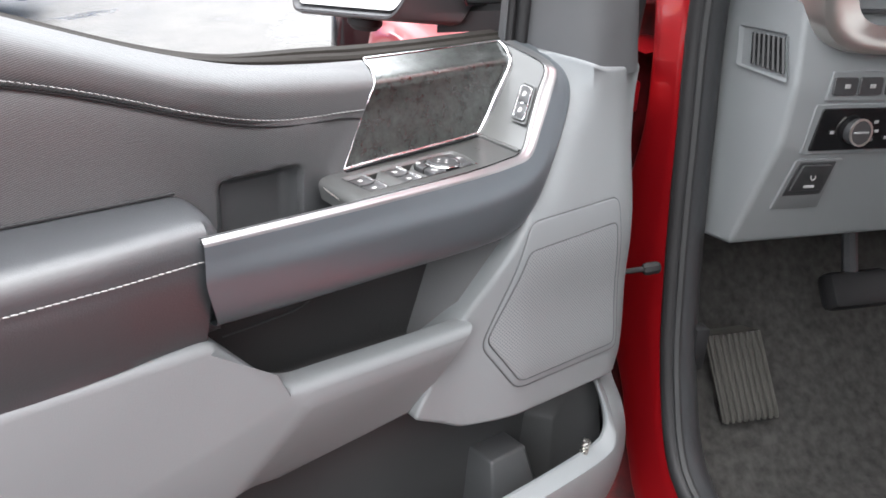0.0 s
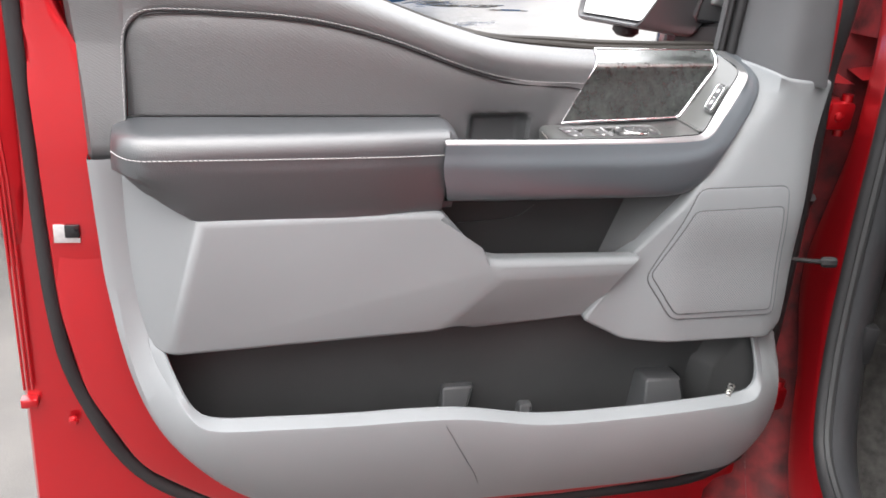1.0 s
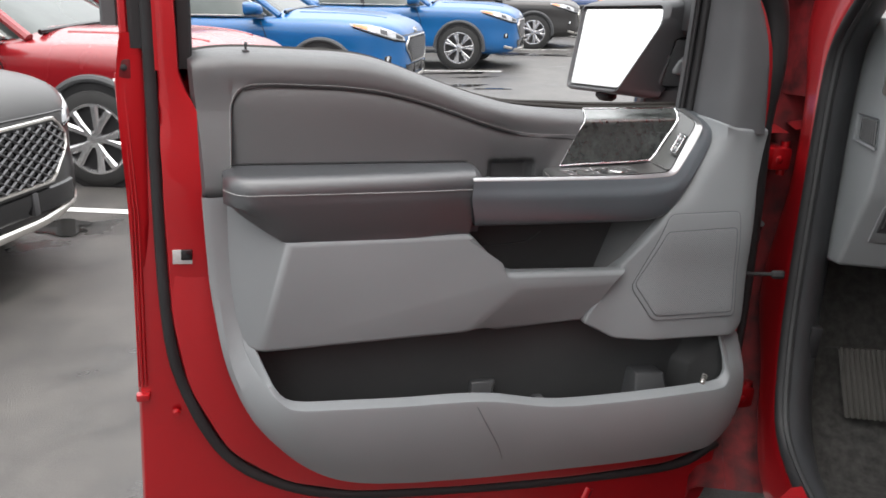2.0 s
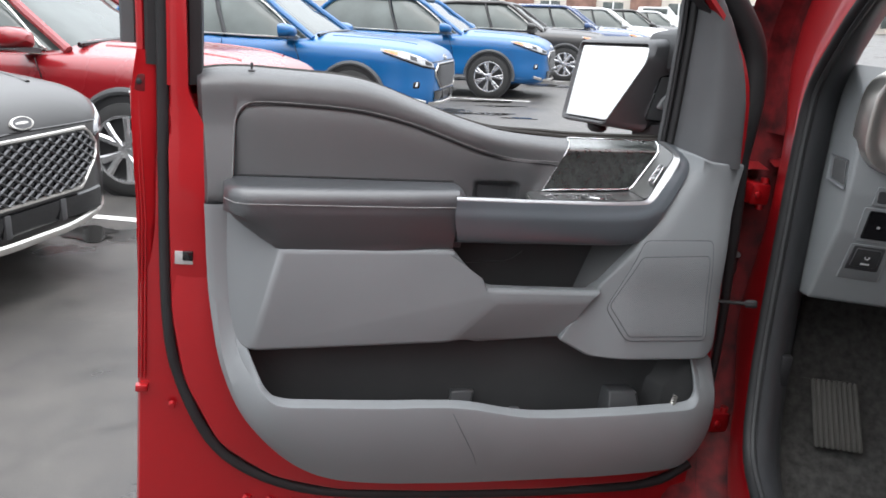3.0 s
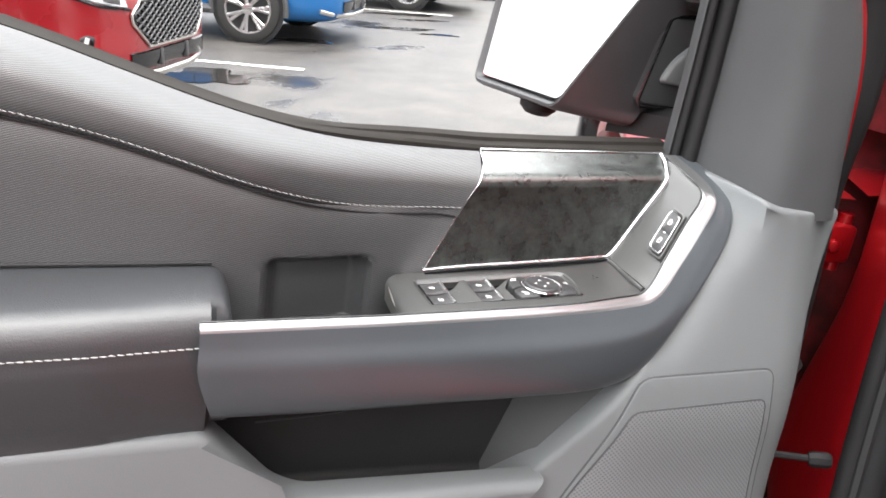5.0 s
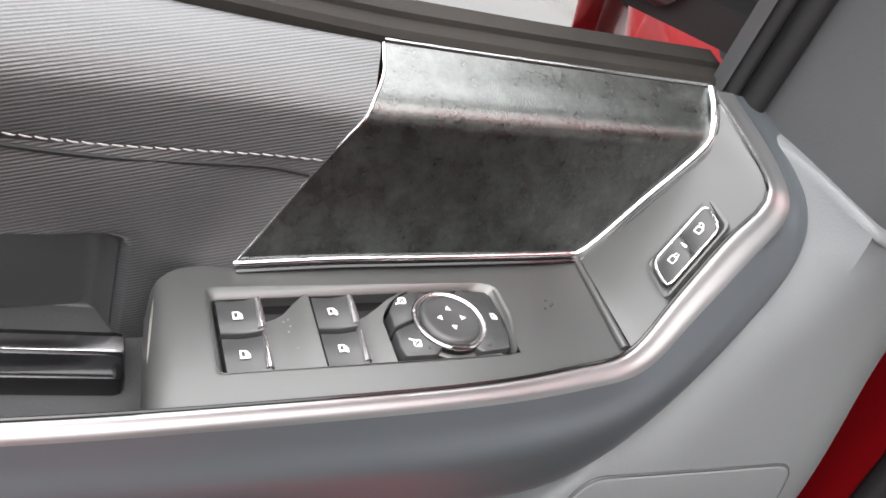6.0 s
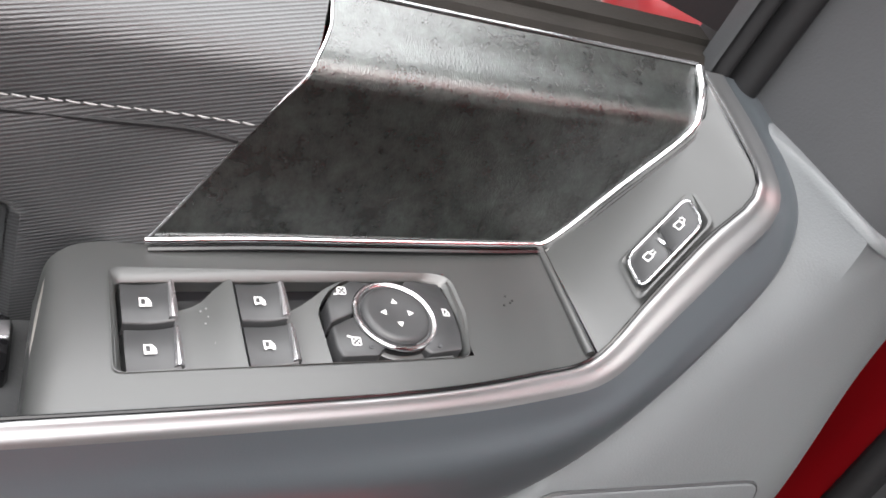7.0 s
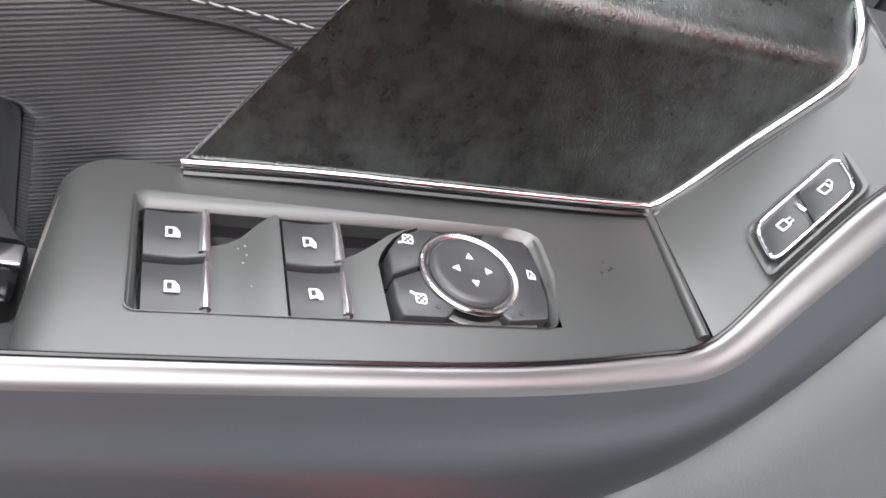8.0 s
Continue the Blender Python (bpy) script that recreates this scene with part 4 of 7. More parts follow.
for dx, dy, a in ((0, 0.0060, 0), (-0.0060, 0, 90), (0, -0.0060, 180), (0.0060, 0, -90)):
    t3 = bmesh.new()
    t3.faces.new([t3.verts.new(pose(KX, KY, kz + 0.0025, 0, 0, 3) @ pose(dx, dy, 0, 0, 0, a) @ V(*q)) for q in ((-0.0015, -0.0011, 0), (0.0015, -0.0011, 0), (0, 0.0017, 0))])
    part("arrow", t3, M["white"], dial, "white arrow")


def mirror_sign(k, u, v, flip=1):
    """A door mirror: rounded square with a four-way cross and a stalk."""
    c = pod(u, v)
    z = zpod(c.x, c.y, 0.0007)
    b = bmesh.new()
    q = [V(c.x + p.x, c.y + p.y, z) for p in fillet([(-0.0018, -0.0019), (0.0018, -0.0019), (0.0018, 0.0019), (-0.0018, 0.0019)], 0.0008, 3)]
    tube(q, 0.00026, 5, b, closed=True)
    for dx, dy in ((0.0010, 0), (-0.0010, 0), (0, 0.0011), (0, -0.0011)):
        b.faces.new([b.verts.new(V(c.x + dx + x, c.y + dy + y, z + 0.0001)) for x, y in ((-0.0004, -0.0004), (0.0004, -0.0004), (0.0004, 0.0004), (-0.0004, 0.0004))])
    tube([V(c.x - 0.0018, c.y - 0.0017 * flip, z), V(c.x - 0.0036, c.y - 0.0024 * flip, z)], 0.00042, 5, b)
    part("mirror_sign", b, M["white"], k, "white mirror symbol")


mirror_sign(k1, 0.640, 0.825)
mirror_sign(k2, 0.640, 0.200, -1)
c3 = pod(0.965, 0.530)
flat_sign([((-1.3, -2.4), (2.2, -2.4), (2.2, -1.7), (-1.3, -1.7)), ((-1.3, -1.7), (-0.7, -1.7), (-0.7, 2.0), (-1.3, 2.4)), ((-0.7, 1.4), (0.4, 1.4), (0.9, 2.0), (-0.7, 2.0)), ((1.5, -1.7), (2.2, -1.7), (2.2, 0.0), (0.9, 2.0), (0.4, 1.4), (1.5, -0.3)), ((-0.2, -1.4), (1.0, -1.4), (0.4, 0.4))], lambda x, y: V(c3.x + x * 0.0009, c3.y + y * 0.0009, zpod(c3.x, c3.y, 0.0007)), "window_sign", k3, "white window lock symbol")
for u, v, k_ in ((0.682, 0.135, k2), (0.905, 0.110, k3), (0.722, 0.895, k1)):
    p = pod(u, v)
    part("key_lamp", lathe([(0.0011, 0.0), (0.0011, 0.0003), (0.0007, 0.0003), (0.0006, 0.0001), (0.0, 0.0001)], 12, pose(p.x, p.y, zpod(p.x, p.y, 0.0004))), M["dark2"], k_)

for k, (x, y) in enumerate(((0.7583, 0.020), (0.7600, 0.0165), (0.7565, 0.0150), (0.7620, 0.0185))):
    part("dust_speck", lathe([(0.0007, 0.0), (0.0005, 0.0003), (0.0, 0.0004)], 7, pose(x, y, 1.1158 - 0.0003 * k)), M["dark"], door)
for k in range(9):
    p = pod(*((0.222, 0.66), (0.238, 0.69), (0.241, 0.60), (0.262, 0.57), (0.249, 0.30), (0.266, 0.34), (0.259, 0.24), (0.271, 0.28), (0.231, 0.52))[k])
    part("dust_speck", lathe([(0.0004, 0.0), (0.0003, 0.0002), (0.0, 0.0002)], 6, pose(p.x, p.y, zpod(p.x, p.y, -0.0030))), M["thread"], door)

# plate with the lock switch, rising at the pod's forward end
LP = [V(0.7912, -0.0125, 1.1192), V(0.8510, 0.0205, 1.1945), V(0.8530, 0.050, 1.2040), V(0.8470, 0.074, 1.2030), V(0.7890, 0.0525, 1.1200)]
lu = (LP[1] - LP[0]).normalized()
ln = lu.cross(LP[4] - LP[0]).normalized()
lv = ln.cross(lu)


def onlock(a, b, h=0.0):
    """A place on the lock plate: a along it upward, b across it away from the driver, h proud of it (metres)."""
    return LP[0] + lu * a + lv * b + ln * h


rise = lambda a, b: 0.0055 * smooth(0.024, 0.052, b) * smooth(0.035, 0.115, a) + 0.0025 * smooth(0.100, 0.122, a)
right_ = spline(grip_rim[:-8], 40)
left_ = spline([((LP[4] - LP[0]).dot(lu), (LP[4] - LP[0]).dot(lv), 0), (0.0235, 0.0605, 0), (0.065, 0.0535, 0), (0.1045, 0.0468, 0), (0.1215, 0.0450, 0)], 40)
grid = []
for p, q in zip(right_, left_):
    e_ = onlock(q.x, q.y, rise(q.x, q.y) + 0.0002)
    grid.append([p + V(0.0004, -0.0004, -0.004), p + V(-0.0002, 0.0002, -0.0009)] + [p.lerp(e_, 0.03 + 0.97 * j / 20) + V(0, 0, -0.0006 * (1 - j / 20)) for j in range(21)])
bm = loft(grid)
part("lock_plate", bm, M["plate"], door, "satin dark grey lock switch plate")


def lockring(pts, r, h):
    return [onlock(p.x, p.y, h) for p in fillet(pts, r, 8)]


le0, le1 = V(0.0372, 0.0148), V(0.0790, 0.0165)
lm = (le0 + le1) / 2
LQ = [(0.0348, 0.0062), (0.0752, 0.0082), (0.0815, 0.0240), (0.0408, 0.0228)]
bm = loft([lockring([(a + (a - lm.x) * k, b + (b - lm.y) * k * 1.7) for a, b in LQ], 0.004, h) for k, h in ((0.22, 0.0008), (0.14, 0.0009), (0.05, -0.0006), (0.0, -0.0012))], True)
part("lock_recess", bm, M["plate"], door)
part("lock_ring", tube(lockring(LQ, 0.0055, 0.0013), 0.0008, 8, closed=True), M["chrome"], door, "chrome switch surround")
lo, hi = V(0.0548, 0.0075), V(0.0610, 0.0234)
for s, (a, b) in ((0, tuple(le0.lerp(le1, 0.27))), (1, tuple(le0.lerp(le1, 0.75)))):
    q = [LQ[0], tuple(lo - V(0.0004, 0)), tuple(hi - V(0.0004, 0)), LQ[3]] if s == 0 else [tuple(lo + V(0.0004, 0)), LQ[1], LQ[2], tuple(hi + V(0.0004, 0))]
    r0 = fillet(q, 0.003)
    bm = loft([[onlock(p.x, p.y, h) for p in (r0 if not k else inset(r0, k))] for k, h in ((0, -0.003), (0.0002, 0.0008), (0.001, 0.0013))], True)
    f = bm.faces.new(list(bm.verts)[-len(r0):])
    bmesh.ops.triangulate(bm, faces=[f])
    key_ = part("lock_key", bm, M["button"], door, "black door lock key")
    sg = bmesh.new()
    c = [onlock(a + x, b + y, 0.0018) for x, y in ((-0.0022, -0.0018), (0.0012, -0.0018), (0.0012, 0.0018), (-0.0022, 0.0018))]
    for i in range(4):
        tube([c[i - 1], c[i]], 0.0004, 5, sg)
    tube([onlock(a + 0.0012, b - 0.0012, 0.0018), onlock(a + 0.0032, b - 0.0008 + 0.001 * s, 0.0016), onlock(a + 0.0034, b + 0.0008 + 0.001 * s, 0.0016), onlock(a + 0.0012 + 0.001 * s, b + 0.0012 + 0.0012 * s, 0.0016)], 0.0004, 5, sg)
    part("lock_sign", sg, M["white"], key_, "white padlock symbol")
part("lock_notch", box(-0.0010, 0.0004, -0.0028, 0.0026, 0, 0.0012, 0.0003, Matrix.Translation(onlock(0.0575, 0.0168, 0.0008)) @ Matrix((( lu.x, lv.x, ln.x), (lu.y, lv.y, ln.y), (lu.z, lv.z, ln.z))).to_4x4()), M["chrome"], door)
part("plate_joint", tube([LP[0] + V(-0.0012, 0, -0.0016), LP[0].lerp(LP[4], 0.5) + V(-0.0012, 0, -0.0016), LP[4] + V(-0.0012, 0, -0.0016)], 0.0023, 10), M["plate"], door)
part("plate_seam", tube([LP[0] + V(-0.0008, 0, 0.0006), LP[0].lerp(LP[4], 0.5) + V(-0.0008, 0, 0.0006), LP[4] + V(-0.0008, 0, 0.0006)], 0.0003, 6), M["gloss"], door)

# decor foil panel and its chrome strip
b0 = spline([(0.6055, 0.0378, 1.1108), (0.70, 0.0465, 1.117), (0.778, 0.052, 1.121), (0.792, 0.0535, 1.124)], 30)
b1 = spline([(0.632, 0.050, 1.155), (0.70, 0.054, 1.157), (0.79, 0.0585, 1.158), (0.8155, 0.060, 1.159)], 30)
b2 = spline([(0.6515, 0.056, 1.187), (0.72, 0.060, 1.189), (0.80, 0.064, 1.192), (0.8385, 0.066, 1.193)], 30)
b3 = spline([(0.6595, 0.076, 1.1970), (0.72, 0.079, 1.1990), (0.80, 0.082, 1.2015), (0.8445, 0.0830, 1.2030)], 30)
b4 = spline([(0.6610, 0.092, 1.2035), (0.72, 0.0925, 1.2055), (0.80, 0.094, 1.2085), (0.846, 0.0945, 1.2105)], 30)
rows = [spline([b0[i], b1[i], b1[i].lerp(b2[i], 0.6), b1[i].lerp(b2[i], 0.95), b2[i].lerp(b3[i], 0.35) + V(0, -0.0006, 0.0012), b3[i], b3[i].lerp(b4[i], 0.55), b4[i]], 40) for i in range(30)]
part("decor_panel", loft(rows), M["foil"], door, "dark streaked decor panel")
strip = spline([(0.6045, 0.0366, 1.1106), (0.65, 0.0412, 1.1135), (0.70, 0.0455, 1.1155), (0.778, 0.0515, 1.1200), (0.792, 0.0530, 1.1245), (0.815, 0.0590, 1.1570), (0.8375, 0.0645, 1.1895), (0.8425, 0.0710, 1.1980), (0.8455, 0.0815, 1.2055), (0.8470, 0.0940, 1.2105)], 60)
part("chrome_strip", tube(strip, lambda t: 0.0019 + 0.0009 * smooth(0.82, 0.97, t), 10, flat=0.8), M["chrome"], door, "bright chrome strip round the decor panel")
part("gap_line", tube([p + V(0.0012, -0.0030, -0.0015) for p in strip], 0.0012, 6), M["gloss"], door)
heel = [p for p in strip if p.z > 1.187]
rim_ = spline([p for p in grip_rim if p.z > 1.187], len(heel))
part("grip_heel", loft([[a + V(0, 0, -0.002), a.lerp(b, 0.3) + V(0, 0, -0.0012), a.lerp(b, 0.7) + V(0, 0, -0.0010), b + V(0, 0, -0.0012)] for a, b in zip(heel, rim_)]), M["plate"], door, "satin grey heel between strip and grip")
part("belt_bead", tube([p + V(0, 0.001, 0.001) for p in b4], 0.0009, 6), M["chrome"], door)
part("edge_bead", tube([p + V(-0.0006, -0.0009, 0.0002) for p in rows[0]], 0.0007, 6), M["chrome"], door)

# window felt strip outside the trim
rails = []
for i in range(50):
    x = -0.03 + 0.89 * i / 49
    b, e = soft(BELT, x), smooth(0.45, 0.66, x)
    rails.append([V(x, 0.099, b - 0.02), V(x, 0.099, b - 0.001), V(x, 0.102, b + 0.003 * e - 0.001), V(x, 0.112, b + 0.004 * e - 0.001), V(x, 0.113, b + 0.007 * e - 0.001), V(x, 0.126, b + 0.008 * e - 0.001), V(x, 0.130, b + 0.002 * e), V(x, 0.130, b - 0.05)])
part("window_felt", loft(rails), M["felt"], door, "black window felt strip", 30)

# lock pin
part("lock_pin", lathe([(0.0080, -0.006), (0.0080, -0.002), (0.006, -0.001), (0.0026, -0.0005), (0.0026, 0.005), (0.0034, 0.006), (0.0034, 0.0135), (0.0025, 0.015), (0.0, 0.015)], 14, pose(0.067, 0.050, 1.2835) @ Matrix.Scale(0.72, 4)), M["dark2"], door, "black door lock pin")

# triangular sail panel and its seal
rails = []
for k in range(15):
    z = 1.185 + 0.315 * k / 14
    xl, xr = 0.874 - 0.004 * smooth(1.2, 1.5, z), lerp_table([(1.185, 0.980), (1.31, 0.974), (1.395, 0.948), (1.46, 0.915), (1.5, 0.885)], z)
    w, y0 = xr - xl, 0.10 * (z - 1.19)
    rails.append(spline([V(xl, 0.118, z), V(xl + 0.001, 0.092, z), V(xl + 0.10 * w, 0.064 + 0.7 * y0, z), V(xl + 0.26 * w, 0.020 + y0, z), V(xl + 0.45 * w, 0.001 + y0, z), V(xl + 0.75 * w, -0.004 + y0, z), V(xr - 0.006, -0.003 + y0, z), V(xr, 0.004 + y0, z), V(xr, 0.06 + y0, z)], 26))
part("sail_panel", loft(rails), M["sail"], door, "dark grey plastic sail panel")
SAIL = ((0.0, 1.2), (0.001, 1.3), (0.0, 1.42), (-0.004, 1.50))
for x0, x1, y0, m_ in ((0.8532, 0.8556, 0.094, "dark2"), (0.8560, 0.8650, 0.089, "rubber"), (0.8655, 0.8790, 0.079, "rubber")):
    xm, xw = (x0 + x1) / 2, (x1 - x0) / 2
    part("sail_seal", loft([[V(x0 + dx, 0.105, z)] + [V(xm + dx - xw * math.cos(math.pi * k / 8), y0 + 0.008 - 0.008 * math.sin(math.pi * k / 8), z) for k in range(9)] + [V(x1 + dx, 0.105, z)] for dx, z in SAIL], True, True), M[m_], door)

# ---- lower trim, light grey ----
part("speaker_panel", sheet([tuple(p)[:2] for p in fillet([(0.872, 1.206), (0.890, 1.204), (0.906, 1.1985), (0.918, 1.1945), (0.997, 1.193), (0.9785, 1.09), (0.9725, 1.0), (0.978, 0.90), (0.982, 0.828), (0.966, 0.812), (0.722, 0.806), (0.660, 0.836), (0.665, 0.85), (0.722, 0.948), (0.795, 1.052), (0.842, 1.140), (0.868, 1.19)], 0.010)],
     lambda x, z: -0.046 + 0.040 * smooth(0.98, 1.2, z) + 0.024 * smooth(0.80, 0.69, x) - 0.006 * smooth(0.95, 0.85, z) + 0.014 * smooth(0.948, 0.982, x) + 0.040 * smooth(0.905, 0.866, x) * smooth(1.13, 1.2, z) + 0.024 * smooth(0.035, -0.004, (x - 0.795) - (z - 1.052) * 0.529) * smooth(1.04, 1.10, z), 0.005, 0.05), M["grey"], door, "light grey plastic speaker panel")
SPK = [(0.7945, 1.0445), (0.934, 1.0505), (0.951, 0.853), (0.7845, 0.848), (0.740, 0.907)]
fy = lambda x, z: -0.046 + 0.040 * smooth(0.98, 1.2, z) + 0.024 * smooth(0.80, 0.69, x) - 0.006 * smooth(0.95, 0.85, z)
frame_ = part("grille_frame", sheet([tuple(p)[:2] for p in fillet(SPK, 0.012)], lambda x, z: fy(x, z) - 0.0016, 0.0016, 0.004), M["grey"], door, "light grey speaker grille frame")
part("grille_groove", tube([V(p.x, fy(p.x, p.y) - 0.0002, p.y) for p in dense(fillet(SPK, 0.012))], 0.0011, 6, closed=True), M["dark2"], frame_)
INNER = [(0.791, 1.0140), (0.929, 1.0220), (0.9435, 0.8620), (0.788, 0.8575), (0.7455, 0.914)]
part("grille", sheet([tuple(p)[:2] for p in fillet(INNER, 0.008)], lambda x, z: fy(x, z) - 0.0028, 0.0012, 0.004), M["perf"], frame_, "perforated grey speaker grille")
part("grille_bead", tube([V(p.x, fy(p.x, p.y) - 0.0020, p.y) for p in dense(fillet(INNER, 0.008))], 0.0010, 6, closed=True), M["dark2"], frame_)

part("bolster", facets({"a": (0.034, 0.002, 1.060), "b": (0.128, -0.066, 1.005), "c": (0.428, -0.049, 1.013), "d": (0.480, -0.048, 0.954), "e": (0.505, -0.0475, 0.943), "f": (0.722, -0.044, 0.944), "p": (0.517, -0.051, 0.923), "q": (0.702, -0.046, 0.924), "g": (0.668, -0.010, 0.832), "h": (0.495, -0.016, 0.834), "i": (0.440, -0.036, 0.828), "j": (0.086, -0.047, 0.810), "k": (0.044, 0.000, 0.812),
                        "B": (0.126, 0.03, 1.008), "C": (0.428, -0.015, 1.010), "D": (0.484, -0.015, 0.950), "E": (0.508, -0.015, 0.939), "F": (0.722, -0.015, 0.940), "G": (0.668, 0.03, 0.842), "H": (0.495, 0.03, 0.844), "I": (0.435, 0.03, 0.838), "J": (0.086, 0.03, 0.821), "K": (0.044, 0.03, 0.819)},
                       ["b c d e p i j", "e f q p", "p q g h i", "a b j k", "b B C c", "c C D d", "d D E e", "e E F f", "k j J K", "j i I J", "i h H I", "h g G H"], 0.010, 5), M["grey"], door, "light grey plastic door bolster", 50)

OUT = [(-0.001, 1.0605), (0.006, 0.963), (0.014, 0.884), (0.036, 0.771), (0.074, 0.683), (0.134, 0.612), (0.195, 0.565), (0.258, 0.540), (0.344, 0.530), (0.43, 0.528), (0.51, 0.528), (0.685, 0.534), (0.807, 0.538), (0.932, 0.549), (0.972, 0.563), (1.004, 0.604), (1.020, 0.664), (1.018, 0.728), (1.006, 0.790), (1.002, 0.86)]
LIP = [(0.070, 1.0615, 0.0), (0.078, 0.95, 0.0), (0.078, 0.86, -0.008), (0.080, 0.822, -0.030), (0.098, 0.785, -0.062), (0.118, 0.752, -0.078), (0.145, 0.7405, -0.084), (0.22, 0.7385, -0.085), (0.32, 0.7375, -0.085), (0.404, 0.7385, -0.084), (0.48, 0.735, -0.083), (0.595, 0.716, -0.080), (0.74, 0.7185, -0.079), (0.86, 0.7255, -0.077), (0.925, 0.7300, -0.072), (0.941, 0.742, -0.068), (0.943, 0.760, -0.062), (0.941, 0.790, -0.046), (0.935, 0.86, 0.004)]
cols = []
for (ox, oz), (lx, lz, ly) in zip(OUT, LIP):
    o, l_ = V(ox, 0, oz), V(lx, 0, lz)
    d = (l_ - o)
    n_ = d.normalized()
    k = min(1.0, max(0.0, -ly / 0.08))
    k3 = smooth(0.052, 0.080, -ly)
    c = l_ - n_ * (0.0045 + 0.0165 * (1 - k3))
    yc = ly - 0.021 * k3 - 0.001
    cols.append([V(ox, 0.04, oz), V(ox, 0.008, oz), o.lerp(c, 0.02) + V(0, -0.004 - 0.014 * k, 0), o.lerp(c, 0.07) + V(0, -0.005 - 0.040 * k, 0), o.lerp(c, 0.3) + V(0, -0.006 - 0.066 * k, 0), o.lerp(c, 0.65) + V(0, yc * 0.93 - 0.0005, 0), o.lerp(c, 0.965) + V(0, yc, 0), c + V(0, yc + 0.0010, 0), c + n_ * 0.0009 + V(0, yc + 0.0030 * k3, 0), l_ - n_ * 0.002 + V(0, ly - 0.002, 0), l_ + V(0, ly + 0.002, 0), l_ - n_ * 0.002 + V(0, ly + 0.007, 0), l_ - n_ * 0.05 + V(0, ly + 0.008, 0)])
rows = [spline([c[j] for c in cols], 120) for j in range(len(cols[0]))]
part("lower_bin", loft(rows), M["grey"], door, "light grey plastic door bin", 32)

# dark bin interior and its webs
liner = part("bin_liner", facets({"a": (0.05, 0.028, 0.88), "b": (0.99, 0.028, 0.88), "c": (0.985, 0.020, 0.62), "d": (0.12, 0.020, 0.64), "e": (0.13, -0.05, 0.63), "f": (0.99, -0.05, 0.61), "g": (0.975, -0.012, 0.80)}, ["a b c d", "d c f e", "b c f g"], 0.012), M["dark"], door, "dark plastic bin liner")
for x0, x1, zt, x2, yf in ((0.466, 0.521, 0.7165, 0.500, -0.003), (0.5905, 0.619, 0.679, 0.616, -0.004), (0.783, 0.850, 0.728, 0.880, -0.026)):
    web = {"a": (x0 + 0.006, 0.024, zt - 0.008), "b": (x1, 0.024, zt - 0.008), "c": (x1 - 0.006, yf + 0.004, zt), "d": (x0, yf, zt + 0.001), "e": (x0 + 0.004, yf - 0.014, 0.63), "f": (x2, yf - 0.006, 0.63), "g": (x0, 0.024, 0.63), "h": (x2 + 0.004, 0.024, 0.63)}
    part("bin_web", facets(web, ["a b c d", "d c f e", "a d e g", "b c f h"], 0.005), M["dark2"], liner)
# moulded corner that holds a bottle
part("bottle_cradle", facets({"a": (0.962, 0.024, 0.800), "b": (0.957, 0.013, 0.775), "c": (0.909, -0.008, 0.734), "d": (0.900, -0.016, 0.64), "e": (0.972, -0.016, 0.79), "f": (0.972, -0.048, 0.64), "g": (0.912, 0.026, 0.80), "h": (0.880, 0.026, 0.735), "i": (0.870, 0.026, 0.64)},
                             ["a b e", "b c d f e", "a g b", "b g h c", "c h i d"], 0.006), M["dark"], liner, "dark grey moulded bottle corner")
part("bin_crease", tube(spline([(0.447, -0.1056, 0.723), (0.460, -0.1042, 0.70), (0.483, -0.0990, 0.66), (0.500, -0.0905, 0.63), (0.513, -0.0775, 0.60)], 16), 0.0006, 5), M["dark2"], door)
part("spring_clip", tube([V(0.893 + 0.0045 * math.cos(i * 1.2) + 0.0004 * i * 0.5, -0.072 + 0.0045 * math.sin(i * 1.2), 0.708 + 0.0009 * i) for i in range(40)], 0.0014, 6), M["steel"], liner, "bright steel coil clip")

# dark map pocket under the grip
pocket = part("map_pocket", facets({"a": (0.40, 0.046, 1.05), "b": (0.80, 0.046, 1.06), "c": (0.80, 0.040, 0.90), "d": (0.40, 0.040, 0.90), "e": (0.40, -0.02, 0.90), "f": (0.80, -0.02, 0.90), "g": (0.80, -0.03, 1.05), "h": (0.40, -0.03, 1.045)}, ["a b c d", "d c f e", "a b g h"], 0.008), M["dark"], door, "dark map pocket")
# side wall of light grey plastic, its shade painted in as charcoal
part("pocket_wall", facets({"a": (0.745, 0.040, 1.075), "b": (0.800, -0.018, 1.066), "c": (0.720, -0.020, 0.915), "d": (0.690, 0.040, 0.895)}, ["a b c d"], 0.0), M["pocket_shade"], pocket)
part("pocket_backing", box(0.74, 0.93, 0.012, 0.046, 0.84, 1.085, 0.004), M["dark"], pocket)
part("pocket_line", tube(spline([(0.475, 0.041, 0.962), (0.52, 0.041, 0.966), (0.56, 0.041, 0.972), (0.585, 0.041, 0.990)], 16), 0.0011, 5), M["dark2"], pocket)

